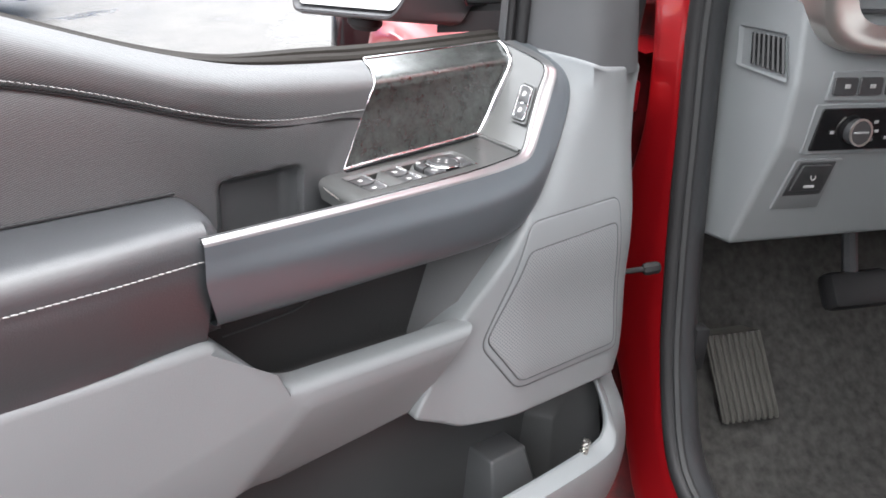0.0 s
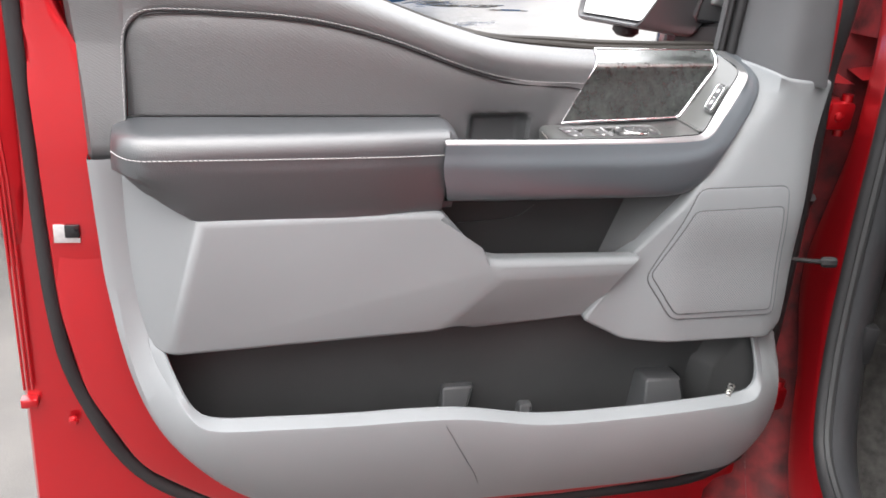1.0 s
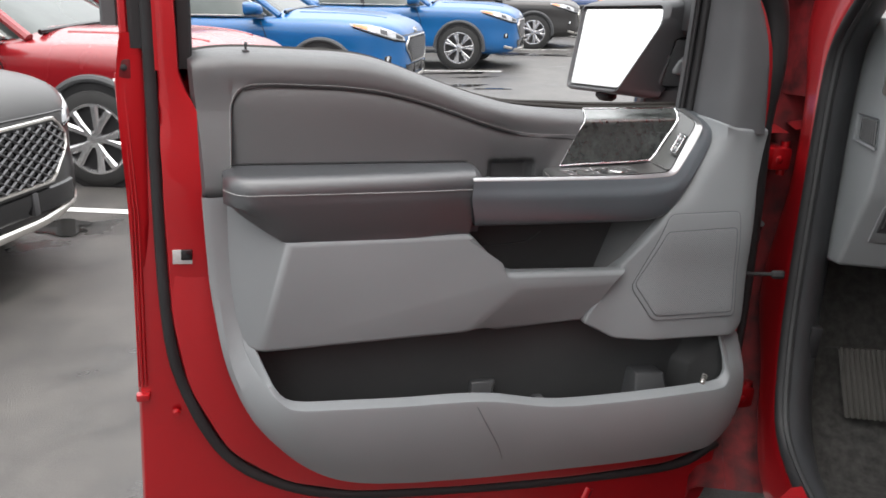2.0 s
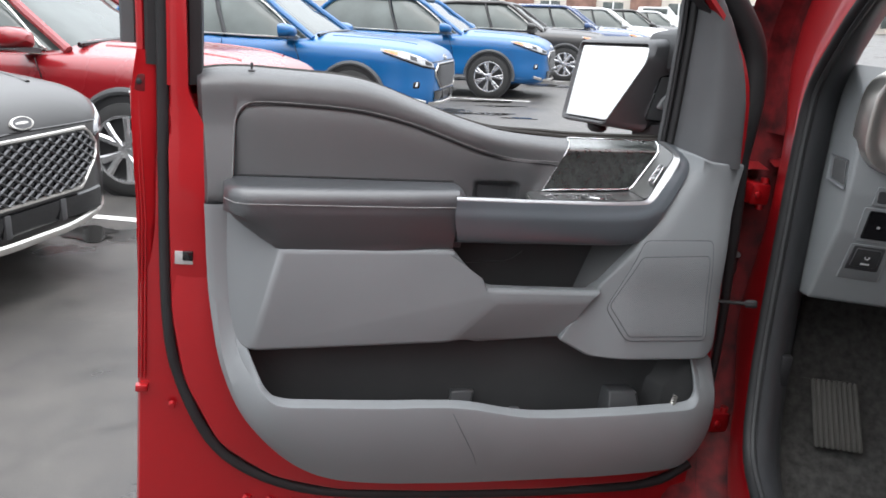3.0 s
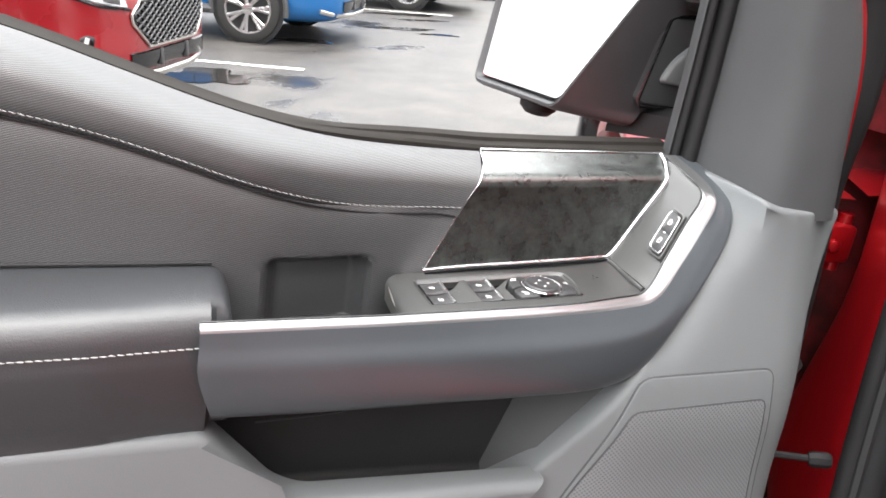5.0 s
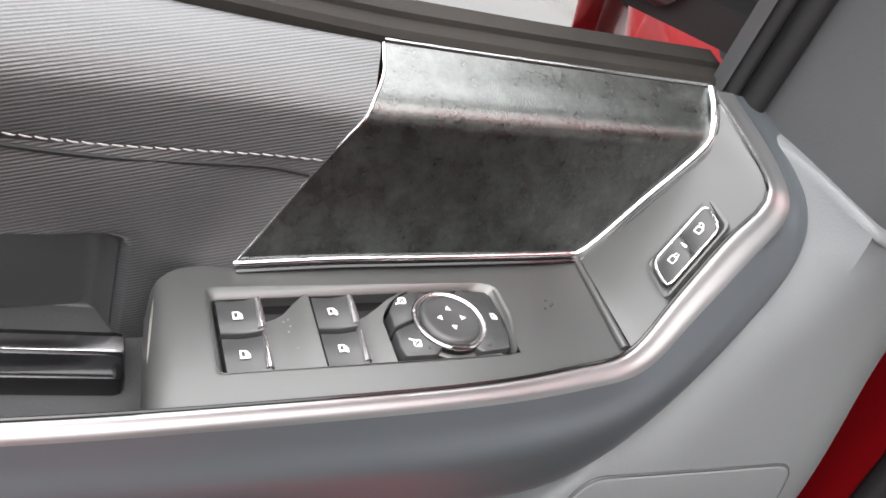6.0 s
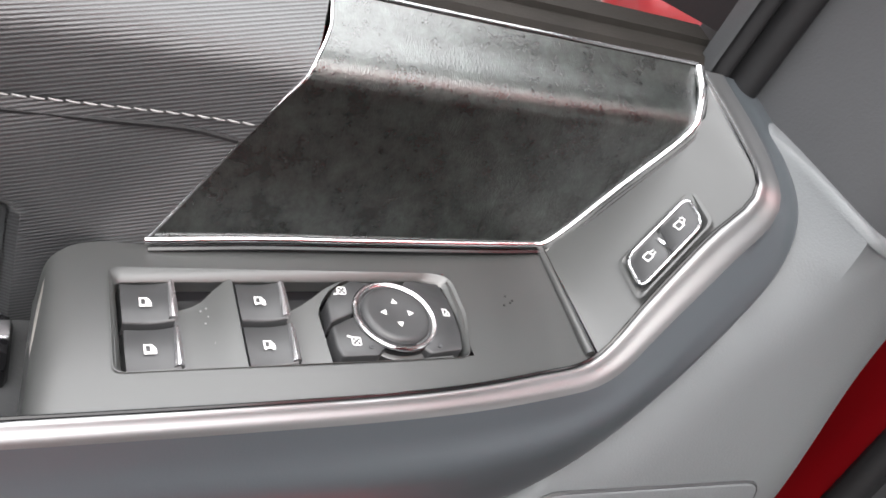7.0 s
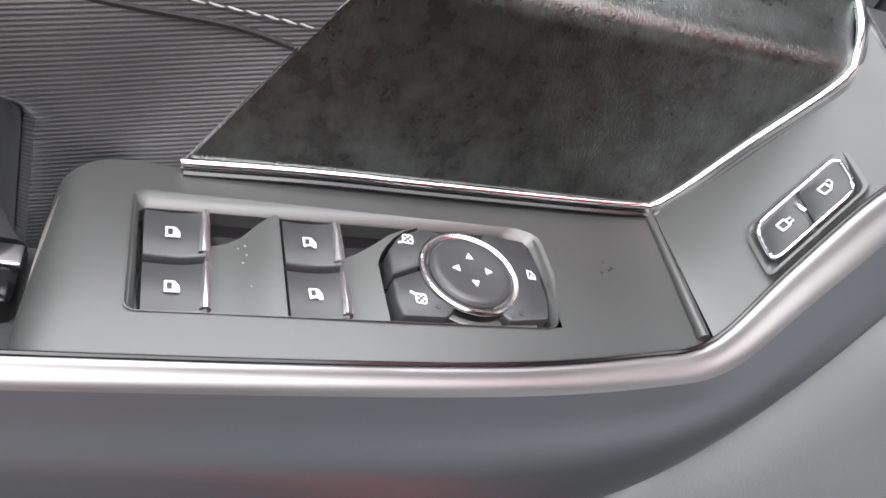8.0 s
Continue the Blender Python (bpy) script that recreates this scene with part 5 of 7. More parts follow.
# check strap from door to pillar
part("hinge_seal", tube(spline([(1.03, 0.06, 0.50), (1.055, 0.06, 0.62), (1.056, 0.058, 0.80), (1.036, 0.054, 1.0), (1.018, 0.05, 1.15), (1.009, 0.052, 1.25), (1.006, 0.058, 1.34), (0.985, 0.06, 1.42), (0.92, 0.06, 1.50)], 50), lambda t: 0.008 + 0.005 * smooth(0.28, 0.60, t) + 0.012 * smooth(0.66, 0.78, t), 12), M["rubber"], door, "black rubber seal on the hinge edge")
strap = part("check_strap", tube([(1.005, 0.032, 0.905), (1.040, 0.014, 0.909), (1.066, 0.000, 0.9125)], 0.0040, 8), M["rubber"], door, "greasy black door check strap")
part("strap_end", tube([(1.059, 0.0035, 0.911), (1.0625, 0.0015, 0.9118), (1.076, -0.0055, 0.9142), (1.079, -0.007, 0.9147)], lambda t: 0.0055 + 0.0035 * math.sin(math.pi * (0.15 + 0.7 * t)), 8), M["rubber"], strap)

# hinge bracket and wiring boot in the gap
part("wiring_boot", tube([V(1.045 + 0.012 * i / 9, 0.06 + 0.05 * i / 9, 1.0 - 0.05 * math.sin(math.pi * i / 9)) for i in range(10)], lambda t: 0.016 + 0.003 * math.sin(40 * t), 10), M["rubber"], door, "black wiring boot")
for x, y, z in ((1.116, 0.126, 1.114), (1.126, 0.102, 0.592)):
    h_ = part("hinge", box(x - 0.024, x + 0.022, y - 0.012, y + 0.075, z - 0.023, z + 0.023, 0.006), M["red"], door, "red painted steel door hinge")
    part("hinge_pin", tube([(x + 0.012, y + 0.004, z - 0.034), (x + 0.012, y + 0.004, z + 0.034)], 0.009, 10), M["red"], h_)
    part("bolt", lathe([(0.008, 0), (0.008, 0.004), (0.005, 0.006), (0.0, 0.006)], 10, pose(x - 0.008, y - 0.0115, z, 90)), M["red"], h_)

# ---- door mirror ----
def on_glass(y, z, d=0.0):
    """A place in the plane of the mirror glass, which leans forward at its top."""
    return V(0.806 + (z - 1.29) * 0.22 + d, y, z)


MG = [(0.456, 1.200), (0.226, 1.222), (0.141, 1.356), (0.154, 1.389), (0.50, 1.366)]
gl = inset(fillet(MG, 0.014, 5), 0.005)
def ring_at(pts, r=0.014):
    """A rounded ring through five corners (place, height, forward)."""
    q = fillet([p[:2] for p in pts], r, 5)
    return [on_glass(p.x, p.y, lerp_table(sorted((a[0], a[2]) for a in pts), p.x)) for p in q]
GROW = lambda k: [(0.30 + (y - 0.30) * (1 + k), 1.29 + (z - 1.29) * (1 + 1.9 * k)) for y, z in MG]
rings = [ring_at([(y, z, d) for y, z in GROW(k)], 0.014 + 0.1 * k) for k, d in ((-0.01, 0.012), (0.0, 0.0005), (0.012, -0.003), (0.035, -0.002), (0.06, 0.008))]
rings += [ring_at(p, 0.02) for p in ([(0.475, 1.187, 0.05), (0.172, 1.214, 0.066), (0.164, 1.35, 0.066), (0.166, 1.41, 0.066), (0.525, 1.385, 0.05)], [(0.45, 1.21, 0.11), (0.20, 1.23, 0.11), (0.19, 1.34, 0.11), (0.20, 1.39, 0.11), (0.48, 1.36, 0.11)], [(0.40, 1.25, 0.14), (0.26, 1.26, 0.14), (0.25, 1.31, 0.14), (0.26, 1.34, 0.14), (0.42, 1.33, 0.14)])]
mirror = part("mirror_head", loft(rings, True, True), M["sail"], door, "black plastic door mirror housing", 50)
bm = bmesh.new()
bm.faces.new([bm.verts.new(on_glass(p.x, p.y, 0.002)) for p in gl])
part("mirror_glass", bm, M["mirror"], mirror, "bright mirror glass")
part("mirror_arm", loft([[V(x, y, z0), V(x + 0.05, y, z0), V(x + 0.05, y, z1), V(x + 0.012, y, z1), V(x, y, z1 - 0.008)] for x, y, z0, z1 in ((0.850, 0.215, 1.200, 1.232), (0.868, 0.17, 1.208, 1.240), (0.880, 0.145, 1.212, 1.244), (0.892, 0.115, 1.216, 1.248))], True, True), M["rubber"], mirror, "black lower mirror arm", 30)
part("mirror_arm", loft([spline([(x, y, z0), (x + w, y, z0), (x + w, y, z1), (x, y, z1)], 16, True) for x, y, w, z0, z1 in ((0.850, 0.20, 0.06, 1.345, 1.41), (0.872, 0.16, 0.05, 1.348, 1.42), (0.892, 0.115, 0.05, 1.35, 1.43))], True, True), M["dark2"], mirror, "black upper mirror arm")
recess = part("arm_recess", pad([(0.850, 1.243), (0.868, 1.330), (0.93, 1.336), (0.93, 1.240)], (0.164, 0, 0), 0.003, 0.03, 0.008), M["dark2"], mirror, "dark recessed arm pocket of the mirror")
part("recess_gap", tube([(0.925, 0.1635, 1.240), (0.852, 0.1635, 1.2415), (0.8495, 0.1635, 1.246), (0.866, 0.1635, 1.328), (0.871, 0.1635, 1.3315), (0.928, 0.1635, 1.337)], 0.002, 6), M["gloss"], recess)
part("arm_cover", pad([(0.866, 1.266), (0.878, 1.290), (0.900, 1.310), (0.93, 1.314), (0.93, 1.262)], (0.158, 0, 0), 0.005, 0.03, 0.010), M["dash"], recess, "grey plastic cover of the mirror arm")
part("mirror_camera", lathe([(0.026, 0.0), (0.026, 0.012), (0.018, 0.022), (0.0, 0.022)], 18, pose(0.822, 0.335, 1.202, 180) @ Matrix.Diagonal((0.8, 1.1, 0.7, 1))), M["rubber"], mirror, "black camera pod under the mirror")
# END-DOOR

# ---- the truck's body beside the door ----
# local axes: a rearward along the body side, b inward, z up
BODY = TILT @ Matrix(((-0.342, 0.94, 0, 1.10), (-0.94, -0.342, 0, 0.10), (0, 0, 1, 0), (0, 0, 0, 1)))
truck = thing("pickup_truck", "red pickup truck cab with grey dashboard and dark footwell", "pickup truck", BODY)
OPEN = spline([(1.2, 0, 1.80), (0.62, 0, 1.74), (0.25, 0, 1.525), (0.125, 0, 1.425), (0.068, 0, 1.365), (0.054, 0, 1.325), (0.053, 0, 1.27), (0.058, 0, 1.20), (0.072, 0, 1.10), (0.085, 0, 1.0), (0.101, 0, 0.9), (0.121, 0, 0.8), (0.150, 0, 0.715), (0.176, 0, 0.662), (0.212, 0, 0.624), (0.28, 0, 0.600), (0.40, 0, 0.588), (0.8, 0, 0.58), (1.6, 0, 0.58)], 110)


def opening(section, close=False, low=-9, high=9):
    """A band swept round the door opening; section: (distance out of the opening, depth inward)."""
    rails = []
    for i, p in enumerate(OPEN):
        if not low <= p.z <= high:
            continue
        d = (OPEN[min(i + 1, 109)] - OPEN[max(i - 1, 0)]).normalized()
        n_ = V(d.z, 0, -d.x)
        rails.append([V(p.x + n_.x * s, b, p.z + n_.z * s) for s, b in (section(p) if callable(section) else section)])
    return loft(rails, close, close)


def jamb_edge(p):
    """How far the jamb's rolled outer edge stands out of the opening: the pillar swells at its waist."""
    if p.x > 0.2 and p.z < 0.63:
        return 0.130 - 0.05 * smooth(0.2, 0.5, p.x)
    return soft([(0.60, 0.130), (0.66, 0.115), (0.70, 0.108), (0.74, 0.115), (0.78, 0.137), (0.82, 0.167), (0.86, 0.177), (0.90, 0.166), (0.95, 0.143), (1.0, 0.118), (1.05, 0.094), (1.10, 0.081), (1.20, 0.076), (1.25, 0.083), (1.29, 0.100), (1.31, 0.122), (1.335, 0.160), (1.38, 0.188), (1.5, 0.21)], p.z, 0.02)


def jamb_section(p):
    e = jamb_edge(p)
    roll_ = [(e + 0.004, 0.085), (e + 0.006, 0.060), (e + 0.0045, 0.046), (e + 0.001, 0.0365), (e - 0.004, 0.0315), (e - 0.011, 0.0295)]
    return roll_ + [(roll_[-1][0] * (1 - u), 0.0295 + 0.0015 * u) for u in (0.25, 0.5, 0.75, 1.0)] + [(-0.003, 0.033), (-0.004, 0.042)]


part("door_jamb", opening(jamb_section), M["red"], truck, "glossy red painted door jamb", 60)
part("rocker_panel", opening(lambda p: [(0.30, -0.085), (0.135, -0.085), (0.100, -0.078), (0.060, -0.052), (0.030, -0.028), (0.006, -0.006), (-0.024, 0.012), (-0.030, 0.030)], False, -9, 0.590), M["red"], truck, "red painted rocker panel", 50)
GAP_SECTION = [(0.385, -0.085), (0.22, -0.085), (0.205, -0.070), (0.2035, -0.015)]
# added black strip: the upper gap's deep shade given as a dark surface
part("hinge_gap_shade", opening(GAP_SECTION, False, 0.94, 1.24), M["rubber"], truck, "black strip that stands for the shade in the hinge gap", 50)
# these gap panels carry the shade between door and pillar in their colour
part("hinge_pocket", opening(GAP_SECTION, False, 0.61, 0.96), M["red_shade"], truck, "red hinge pocket of the pillar, darkened as in shade", 50)
part("hinge_pocket", opening([(0.2035, -0.0145), (0.202, 0.070), (0.185, 0.086), (0.06, 0.090)], False, 0.61, 1.42), M["red_shade"], truck, "red hinge pocket of the pillar, darkened as in shade", 50)
part("pillar_gap_filler", opening([(0.235, -0.06), (0.20, 0.03), (0.12, 0.06)], False, 1.235, 1.42), M["red_shade"], truck, "filler panel beside the windshield pillar, dark red for shade", 50)
for a_, z_ in ((-0.062, 1.20), (-0.060, 1.155), (-0.058, 1.02), (-0.050, 0.74), (-0.046, 0.69)):
    part("pillar_bolt", lathe([(0.010, 0), (0.010, 0.004), (0.006, 0.007), (0.0, 0.008)], 10, pose(a_, 0.078, z_, 90)), M["red"], truck)
part("body_seal", opening([(-0.011 + 0.012 * math.cos(k * math.pi / 4), 0.038 + 0.013 * math.sin(k * math.pi / 4)) for k in range(8)], True), M["rubber"], truck, "black rubber door opening seal", 60)
part("seal_lip", opening([(-0.024 + 0.005 * math.cos(k * math.pi / 3), 0.042 + 0.006 * math.sin(k * math.pi / 3)) for k in range(6)], True), M["dark"], truck)
part("inner_trim", opening([(-0.012, 0.044), (-0.022, 0.050), (-0.022, 0.060), (-0.010, 0.078), (0.008, 0.096), (0.024, 0.105), (0.05, 0.118)]), M["kick"], truck, "dark grey plastic kick and sill trim", 50)
part("trim_clip", box(0.103, 0.128, 0.084, 0.106, 0.755, 0.82, 0.004), M["rubber"], truck)
for k in range(3):
    part("sill_rib", tube([(0.40 + 0.05 * k, 0.10, 0.553), (0.40 + 0.05 * k, 0.19, 0.556)], 0.004, 6), M["dark2"], truck)
# fender with wheel arch
cols = []
for i in range(70):
    a = -0.035 - 1.75 * i / 69
    d = abs(a + 0.80)
    low = 0.50 if d > 0.54 else 0.49 + math.sqrt(0.54 ** 2 - d * d)
    lip = 0.022 * smooth(0.68, 0.54, d) if d > 0.54 else 0.022
    low = max(low, 0.50)
    tip = V(0, 0.34 * smooth(-1.0, -1.95, a), 0)
    cols.append([p + tip for p in [V(a, -0.055, low), V(a, -0.085 - lip, low), V(a, -0.090 - lip, low + 0.03), V(a, -0.094 - 0.6 * lip, low + (1.10 - low) * 0.4), V(a, -0.092 - 0.3 * lip, low + (1.10 - low) * 0.75), V(a, -0.086, 1.09), V(a, -0.070, 1.135), V(a, -0.03, 1.16), V(a, 0.02, 1.165)]])
part("fender", loft([spline(c, 24) for c in cols]), M["red"], truck, "glossy red front fender", 50)
part("hood", facets({"a": (-0.02, 0.024, 1.175), "b": (-0.02, 1.75, 1.175), "c": (-1.75, 1.50, 1.12), "d": (-1.75, 0.27, 1.12), "e": (-0.02, 0.30, 1.235), "f": (-0.02, 1.45, 1.235), "g": (-1.75, 1.3, 1.19), "h": (-1.75, 0.45, 1.19)}, ["a e h d", "e f g h", "f b c g"], 0.03), M["red"], truck, "glossy red hood")
part("wheel_well", facets({"a": (-0.26, 0.20, 0.4), "b": (-1.36, 0.20, 0.4), "c": (-1.36, 0.20, 1.06), "d": (-0.26, 0.20, 1.06), "e": (-0.26, -0.06, 1.06), "f": (-1.36, -0.06, 1.06), "g": (-0.26, -0.06, 0.6), "h": (-0.26, 0.2, 0.6)}, ["a b c d", "d c f e", "d e g h"], 0.0), M["dark"], truck)
wheel_ = part("front_wheel", lathe([(0.22, -0.11), (0.36, -0.13), (0.40, -0.11), (0.41, 0.0), (0.40, 0.11), (0.36, 0.13), (0.22, 0.11)], 40, pose(-0.80, 0.06, 0.43, 90)), M["tyre"], truck, "black front tyre")
part("rim", lathe([(0.0, 0.07), (0.06, 0.08), (0.20, 0.085), (0.235, 0.10), (0.24, -0.08), (0.0, -0.08)], 40, pose(-0.80, 0.06, 0.43, 90)), M["alloy"], wheel_, "grey alloy rim")
part("cowl", facets({"a": (-0.15, 0.03, 1.17), "b": (-0.04, 0.11, 1.19), "c": (-0.04, 1.7, 1.24), "d": (-0.15, 1.7, 1.20), "e": (-0.04, 0.11, 1.1), "f": (-0.04, 1.7, 1.1)}, ["a b c d", "b e f c"], 0.0), M["rubber"], truck)
# body side behind the door opening, along which the camera stands
part("rear_side", loft([[V(a, b, z) for b, z in ((0.06, 0.47), (-0.05, 0.47), (-0.085, 0.60), (-0.095, 0.85), (-0.088, 1.10), (-0.06, 1.24), (top_b, top_z), (top_b + 0.06, top_z + 0.03))] for a, top_b, top_z in ((1.16, 0.06, 1.78), (2.3, 0.06, 1.78), (2.45, 0.0, 1.42), (4.3, 0.0, 1.40))]), M["red"], truck, "glossy red rear door and bed side")
# cabin shell
part("carpet", facets({"a": (1.6, 0.108, 0.512), "b": (0.16, 0.108, 0.516), "c": (-0.05, 0.14, 0.70), "d": (-0.30, 0.14, 1.06), "e": (1.6, 1.75, 0.555), "f": (0.16, 1.75, 0.555), "g": (-0.05, 1.75, 0.70), "h": (-0.30, 1.75, 1.06)}, ["a b f e", "b c g f", "c d h g"], 0.02), M["carpet"], truck, "dark grey carpeted footwell floor")
part("kick_panel", facets({"a": (0.02, 0.13, 0.95), "b": (-0.30, 0.17, 0.98), "c": (-0.30, 0.17, 0.50), "d": (0.0, 0.15, 0.55)}, ["a b c d"], 0.0), M["dark"], truck)
part("roof_panel", box(0.2, 2.2, 0.06, 1.8, 1.82, 1.87, 0.01), M["red"], truck)
M["clear"] = mat("clear_windshield_glass", (0.9, 0.95, 0.93), 0.02, spec=0.5)
M["clear"].node_tree.nodes["Principled BSDF"].inputs["Transmission Weight"].default_value = 1.0
WIDE = 1.88
far = [[V(p.x, WIDE - p.y, p.z) for p in spline(c, 24)] for c in cols]
part("fender", loft(far), M["red"], truck, "glossy red front fender", 50)
part("front_wheel", lathe([(0.0, -0.08), (0.22, -0.09), (0.36, -0.13), (0.40, -0.11), (0.41, 0.0), (0.40, 0.11), (0.36, 0.13), (0.0, 0.1)], 40, pose(-0.80, WIDE - 0.06, 0.43, 90)), M["tyre"], truck, "black front tyre")
for b_ in (0.06, WIDE - 0.06):
    part("rear_wheel", lathe([(0.0, -0.08), (0.22, -0.09), (0.36, -0.13), (0.40, -0.11), (0.41, 0.0), (0.40, 0.11), (0.36, 0.13), (0.0, 0.1)], 40, pose(3.0, b_, 0.43, 90)), M["tyre"], truck, "black rear tyre")
far_body = loft([[V(a, WIDE - b, z) for b, z in ((0.06, 0.47), (-0.05, 0.47), (-0.085, 0.60), (-0.095, 0.85), (-0.088, 1.10), (-0.06, 1.24), (0.0, 1.27), (0.06, 1.24))] for a in (-0.03, 1.1, 2.3, 4.3)])
part("far_side", far_body, M["red"], truck, "glossy red far doors and bed side", 50)
ws = part("windshield", facets({"a": (-0.02, 0.15, 1.22), "b": (-0.02, WIDE - 0.15, 1.22), "c": (0.56, WIDE - 0.26, 1.80), "d": (0.56, 0.26, 1.80)}, ["a b c d"], 0.0), M["clear"], truck, "clear windshield glass")
ws.visible_shadow = False
part("windshield_pillar", tube(spline([(-0.02, WIDE - 0.08, 1.22), (0.25, WIDE - 0.12, 1.53), (0.62, WIDE - 0.16, 1.77), (2.1, WIDE - 0.16, 1.80)], 20), 0.045, 8), M["red"], truck)
for a_ in (1.12, 2.12):
    part("door_pillar", tube([(a_, WIDE - 0.06, 1.24), (a_ + 0.02, WIDE - 0.16, 1.80)], 0.04, 8), M["red"], truck)
part("front_fascia", box(-1.86, -1.70, -0.05, WIDE + 0.05, 0.62, 1.12, 0.05), M["gloss"], truck, "gloss black radiator grille")
part("front_bumper", loft([[V(a + s_, b, z) for a, z in ((-1.70, 0.47), (-1.90, 0.45), (-1.96, 0.50), (-1.96, 0.61), (-1.90, 0.66), (-1.70, 0.66))] for b, s_ in ((0.26, 0.10), (0.30, 0.06), (0.45, 0.02), (WIDE / 2, 0.0), (WIDE - 0.45, 0.02), (WIDE - 0.30, 0.06), (WIDE - 0.26, 0.10))], True, True), M["chrome"], truck, "chrome front bumper")
part("bed_floor", box(2.35, 4.28, 0.02, WIDE - 0.02, 0.76, 0.80, 0.01), M["dark2"], truck, "dark bed floor")
part("tailgate", box(4.24, 4.32, -0.03, WIDE + 0.03, 0.62, 1.40, 0.02), M["red"], truck, "red tailgate")
part("rear_wall", box(2.0, 2.1, 0.1, 1.8, 0.45, 1.85, 0.01), M["dark"], truck)
# dashboard
dash = part("dashboard", facets({"a": (0.066, 0.100, 0.940), "b": (0.135, 0.098, 0.953), "c": (0.180, 0.108, 1.10), "d": (0.184, 0.108, 1.175), "e": (0.165, 0.108, 1.33), "f": (0.06, 0.104, 1.40), "g": (0.010, 0.102, 1.36), "h": (0.034, 0.102, 1.255), "i": (0.050, 0.101, 1.10),
                                  "B": (0.145, 1.7, 0.965), "C": (0.190, 1.7, 1.10), "D": (0.194, 1.7, 1.175), "E": (0.175, 1.7, 1.33), "F": (0.06, 1.7, 1.40), "A": (0.0, 1.7, 0.96), "k": (0.0, 0.12, 0.945)}, ["a b c d e f g h i", "b B C c", "c C D d", "d D E e", "e E F f", "a k A B b"], 0.008, 3), M["dash"], truck, "light grey plastic dashboard end", 45)
part("side_vent", facets({"a": (0.070, 0.0985, 1.230), "b": (0.157, 0.1030, 1.233), "c": (0.173, 0.103, 1.178), "d": (0.079, 0.0985, 1.181), "A": (0.092, 0.108, 1.225), "B": (0.153, 0.112, 1.227), "C": (0.167, 0.112, 1.186), "D": (0.100, 0.108, 1.189)}, ["a b B A", "b c C B", "c d D C", "d a A D", "A B C D"], 0.002), M["dash"], dash, "grey window demister vent")
for k in range(7):
    u = (k + 0.5) / 7
    p0, p1 = V(0.095, 0.101, 1.225).lerp(V(0.153, 0.1045, 1.227), u), V(0.103, 0.101, 1.188).lerp(V(0.166, 0.1045, 1.186), u)
    part("vent_slot", tube([p0, p1], 0.0028, 6), M["gloss"], dash)


def on_dash(b, z, h=0.0):
    """A place on the dashboard's face at depth b and height z, h metres proud."""
    t = (b - 0.112) / (1.7 - 0.112)
    a = lerp_table([(0.95, 0.135), (1.10, 0.180), (1.175, 0.184), (1.33, 0.165)], z) + 0.01 * t
    return V(a + h, b, z)


def dash_plate(name, b0, b1, z0, z1, mat_, label, h=0.003, slant=0.0):
    q = fillet([(b0 + slant, z0), (b1, z0), (b1, z1), (b0 + slant * 2.2, z1)], 0.004)
    bm_ = loft([[on_dash(p.x, p.y, hh) for p in (q if not k else inset(q, k))] for k, hh in ((0, -0.004), (0, h - 0.001), (0.001, h))], True)
    f_ = bm_.faces.new(list(bm_.verts)[-len(q):])
    bmesh.ops.triangulate(bm_, faces=[f_])
    return part(name, bm_, mat_, dash, label)


dash_plate("button_bezel", 0.150, 0.36, 1.158, 1.194, M["dash"], "grey switch bezel", 0.003, 0.004)
for b_ in (0.161, 0.199, 0.240, 0.280, 0.320):
    dash_plate("dash_switch", b_, b_ + 0.035, 1.165, 1.187, M["button"], "black dash switch", 0.005)
    part("switch_mark", box(-0.0006, 0.0006, -0.004, 0.004, -0.0025, 0.0025, 0.0003, Matrix.Translation(on_dash(b_ + 0.018, 1.177, 0.006))), M["thread"], dash)
dash_plate("lamp_bezel", 0.138, 0.37, 1.089, 1.154, M["dash"], "grey headlamp switch bezel", 0.0025, 0.003)
dash_plate("lamp_panel", 0.146, 0.36, 1.094, 1.149, M["gloss"], "gloss black headlamp switch panel", 0.004, 0.004)
KNOB = Matrix.Translation(on_dash(0.211, 1.119, 0.002)) @ pose(0, 0, 0, 0, 84, 0)
part("lamp_knob", lathe([(0.0165, 0.0), (0.0165, 0.010), (0.0145, 0.013), (0.0, 0.013)], 28, KNOB), M["button"], dash, "black headlamp knob")
part("knob_ring", lathe([(0.0150, 0.0115), (0.0172, 0.0115), (0.0172, 0.0138), (0.0150, 0.0138), (0.0150, 0.0115)], 28, KNOB, cap=False), M["satin"], dash, "bright satin knob ring")
part("knob_pointer", box(-0.0012, 0.0012, -0.0115, 0.0115, 0.0128, 0.0142, 0.0004, KNOB), M["thread"], dash)
for k in range(6):
    part("lamp_mark", box(-0.0005, 0.0005, -0.003, 0.003, -0.002, 0.002, 0.0002, Matrix.Translation(on_dash((0.176, 0.238, 0.244, 0.240, 0.262, 0.262)[k], (1.119, 1.108, 1.119, 1.131, 1.110, 1.128)[k], 0.005))), M["thread"], dash)
dash_plate("brake_bezel", 0.132, 0.212, 1.008, 1.082, M["dash"], "grey parking brake bezel", 0.0025, 0.004)
dash_plate("brake_well", 0.140, 0.204, 1.028, 1.079, M["dark2"], "dark well of the brake switch", 0.0032, 0.003)
dash_plate("brake_switch", 0.146, 0.198, 1.036, 1.074, M["button"], "black parking brake switch", 0.006, 0.003)
part("brake_mark", box(-0.0005, 0.0005, -0.008, 0.008, -0.0018, 0.0018, 0.0003, Matrix.Translation(on_dash(0.175, 1.043, 0.007))), M["thread"], dash)
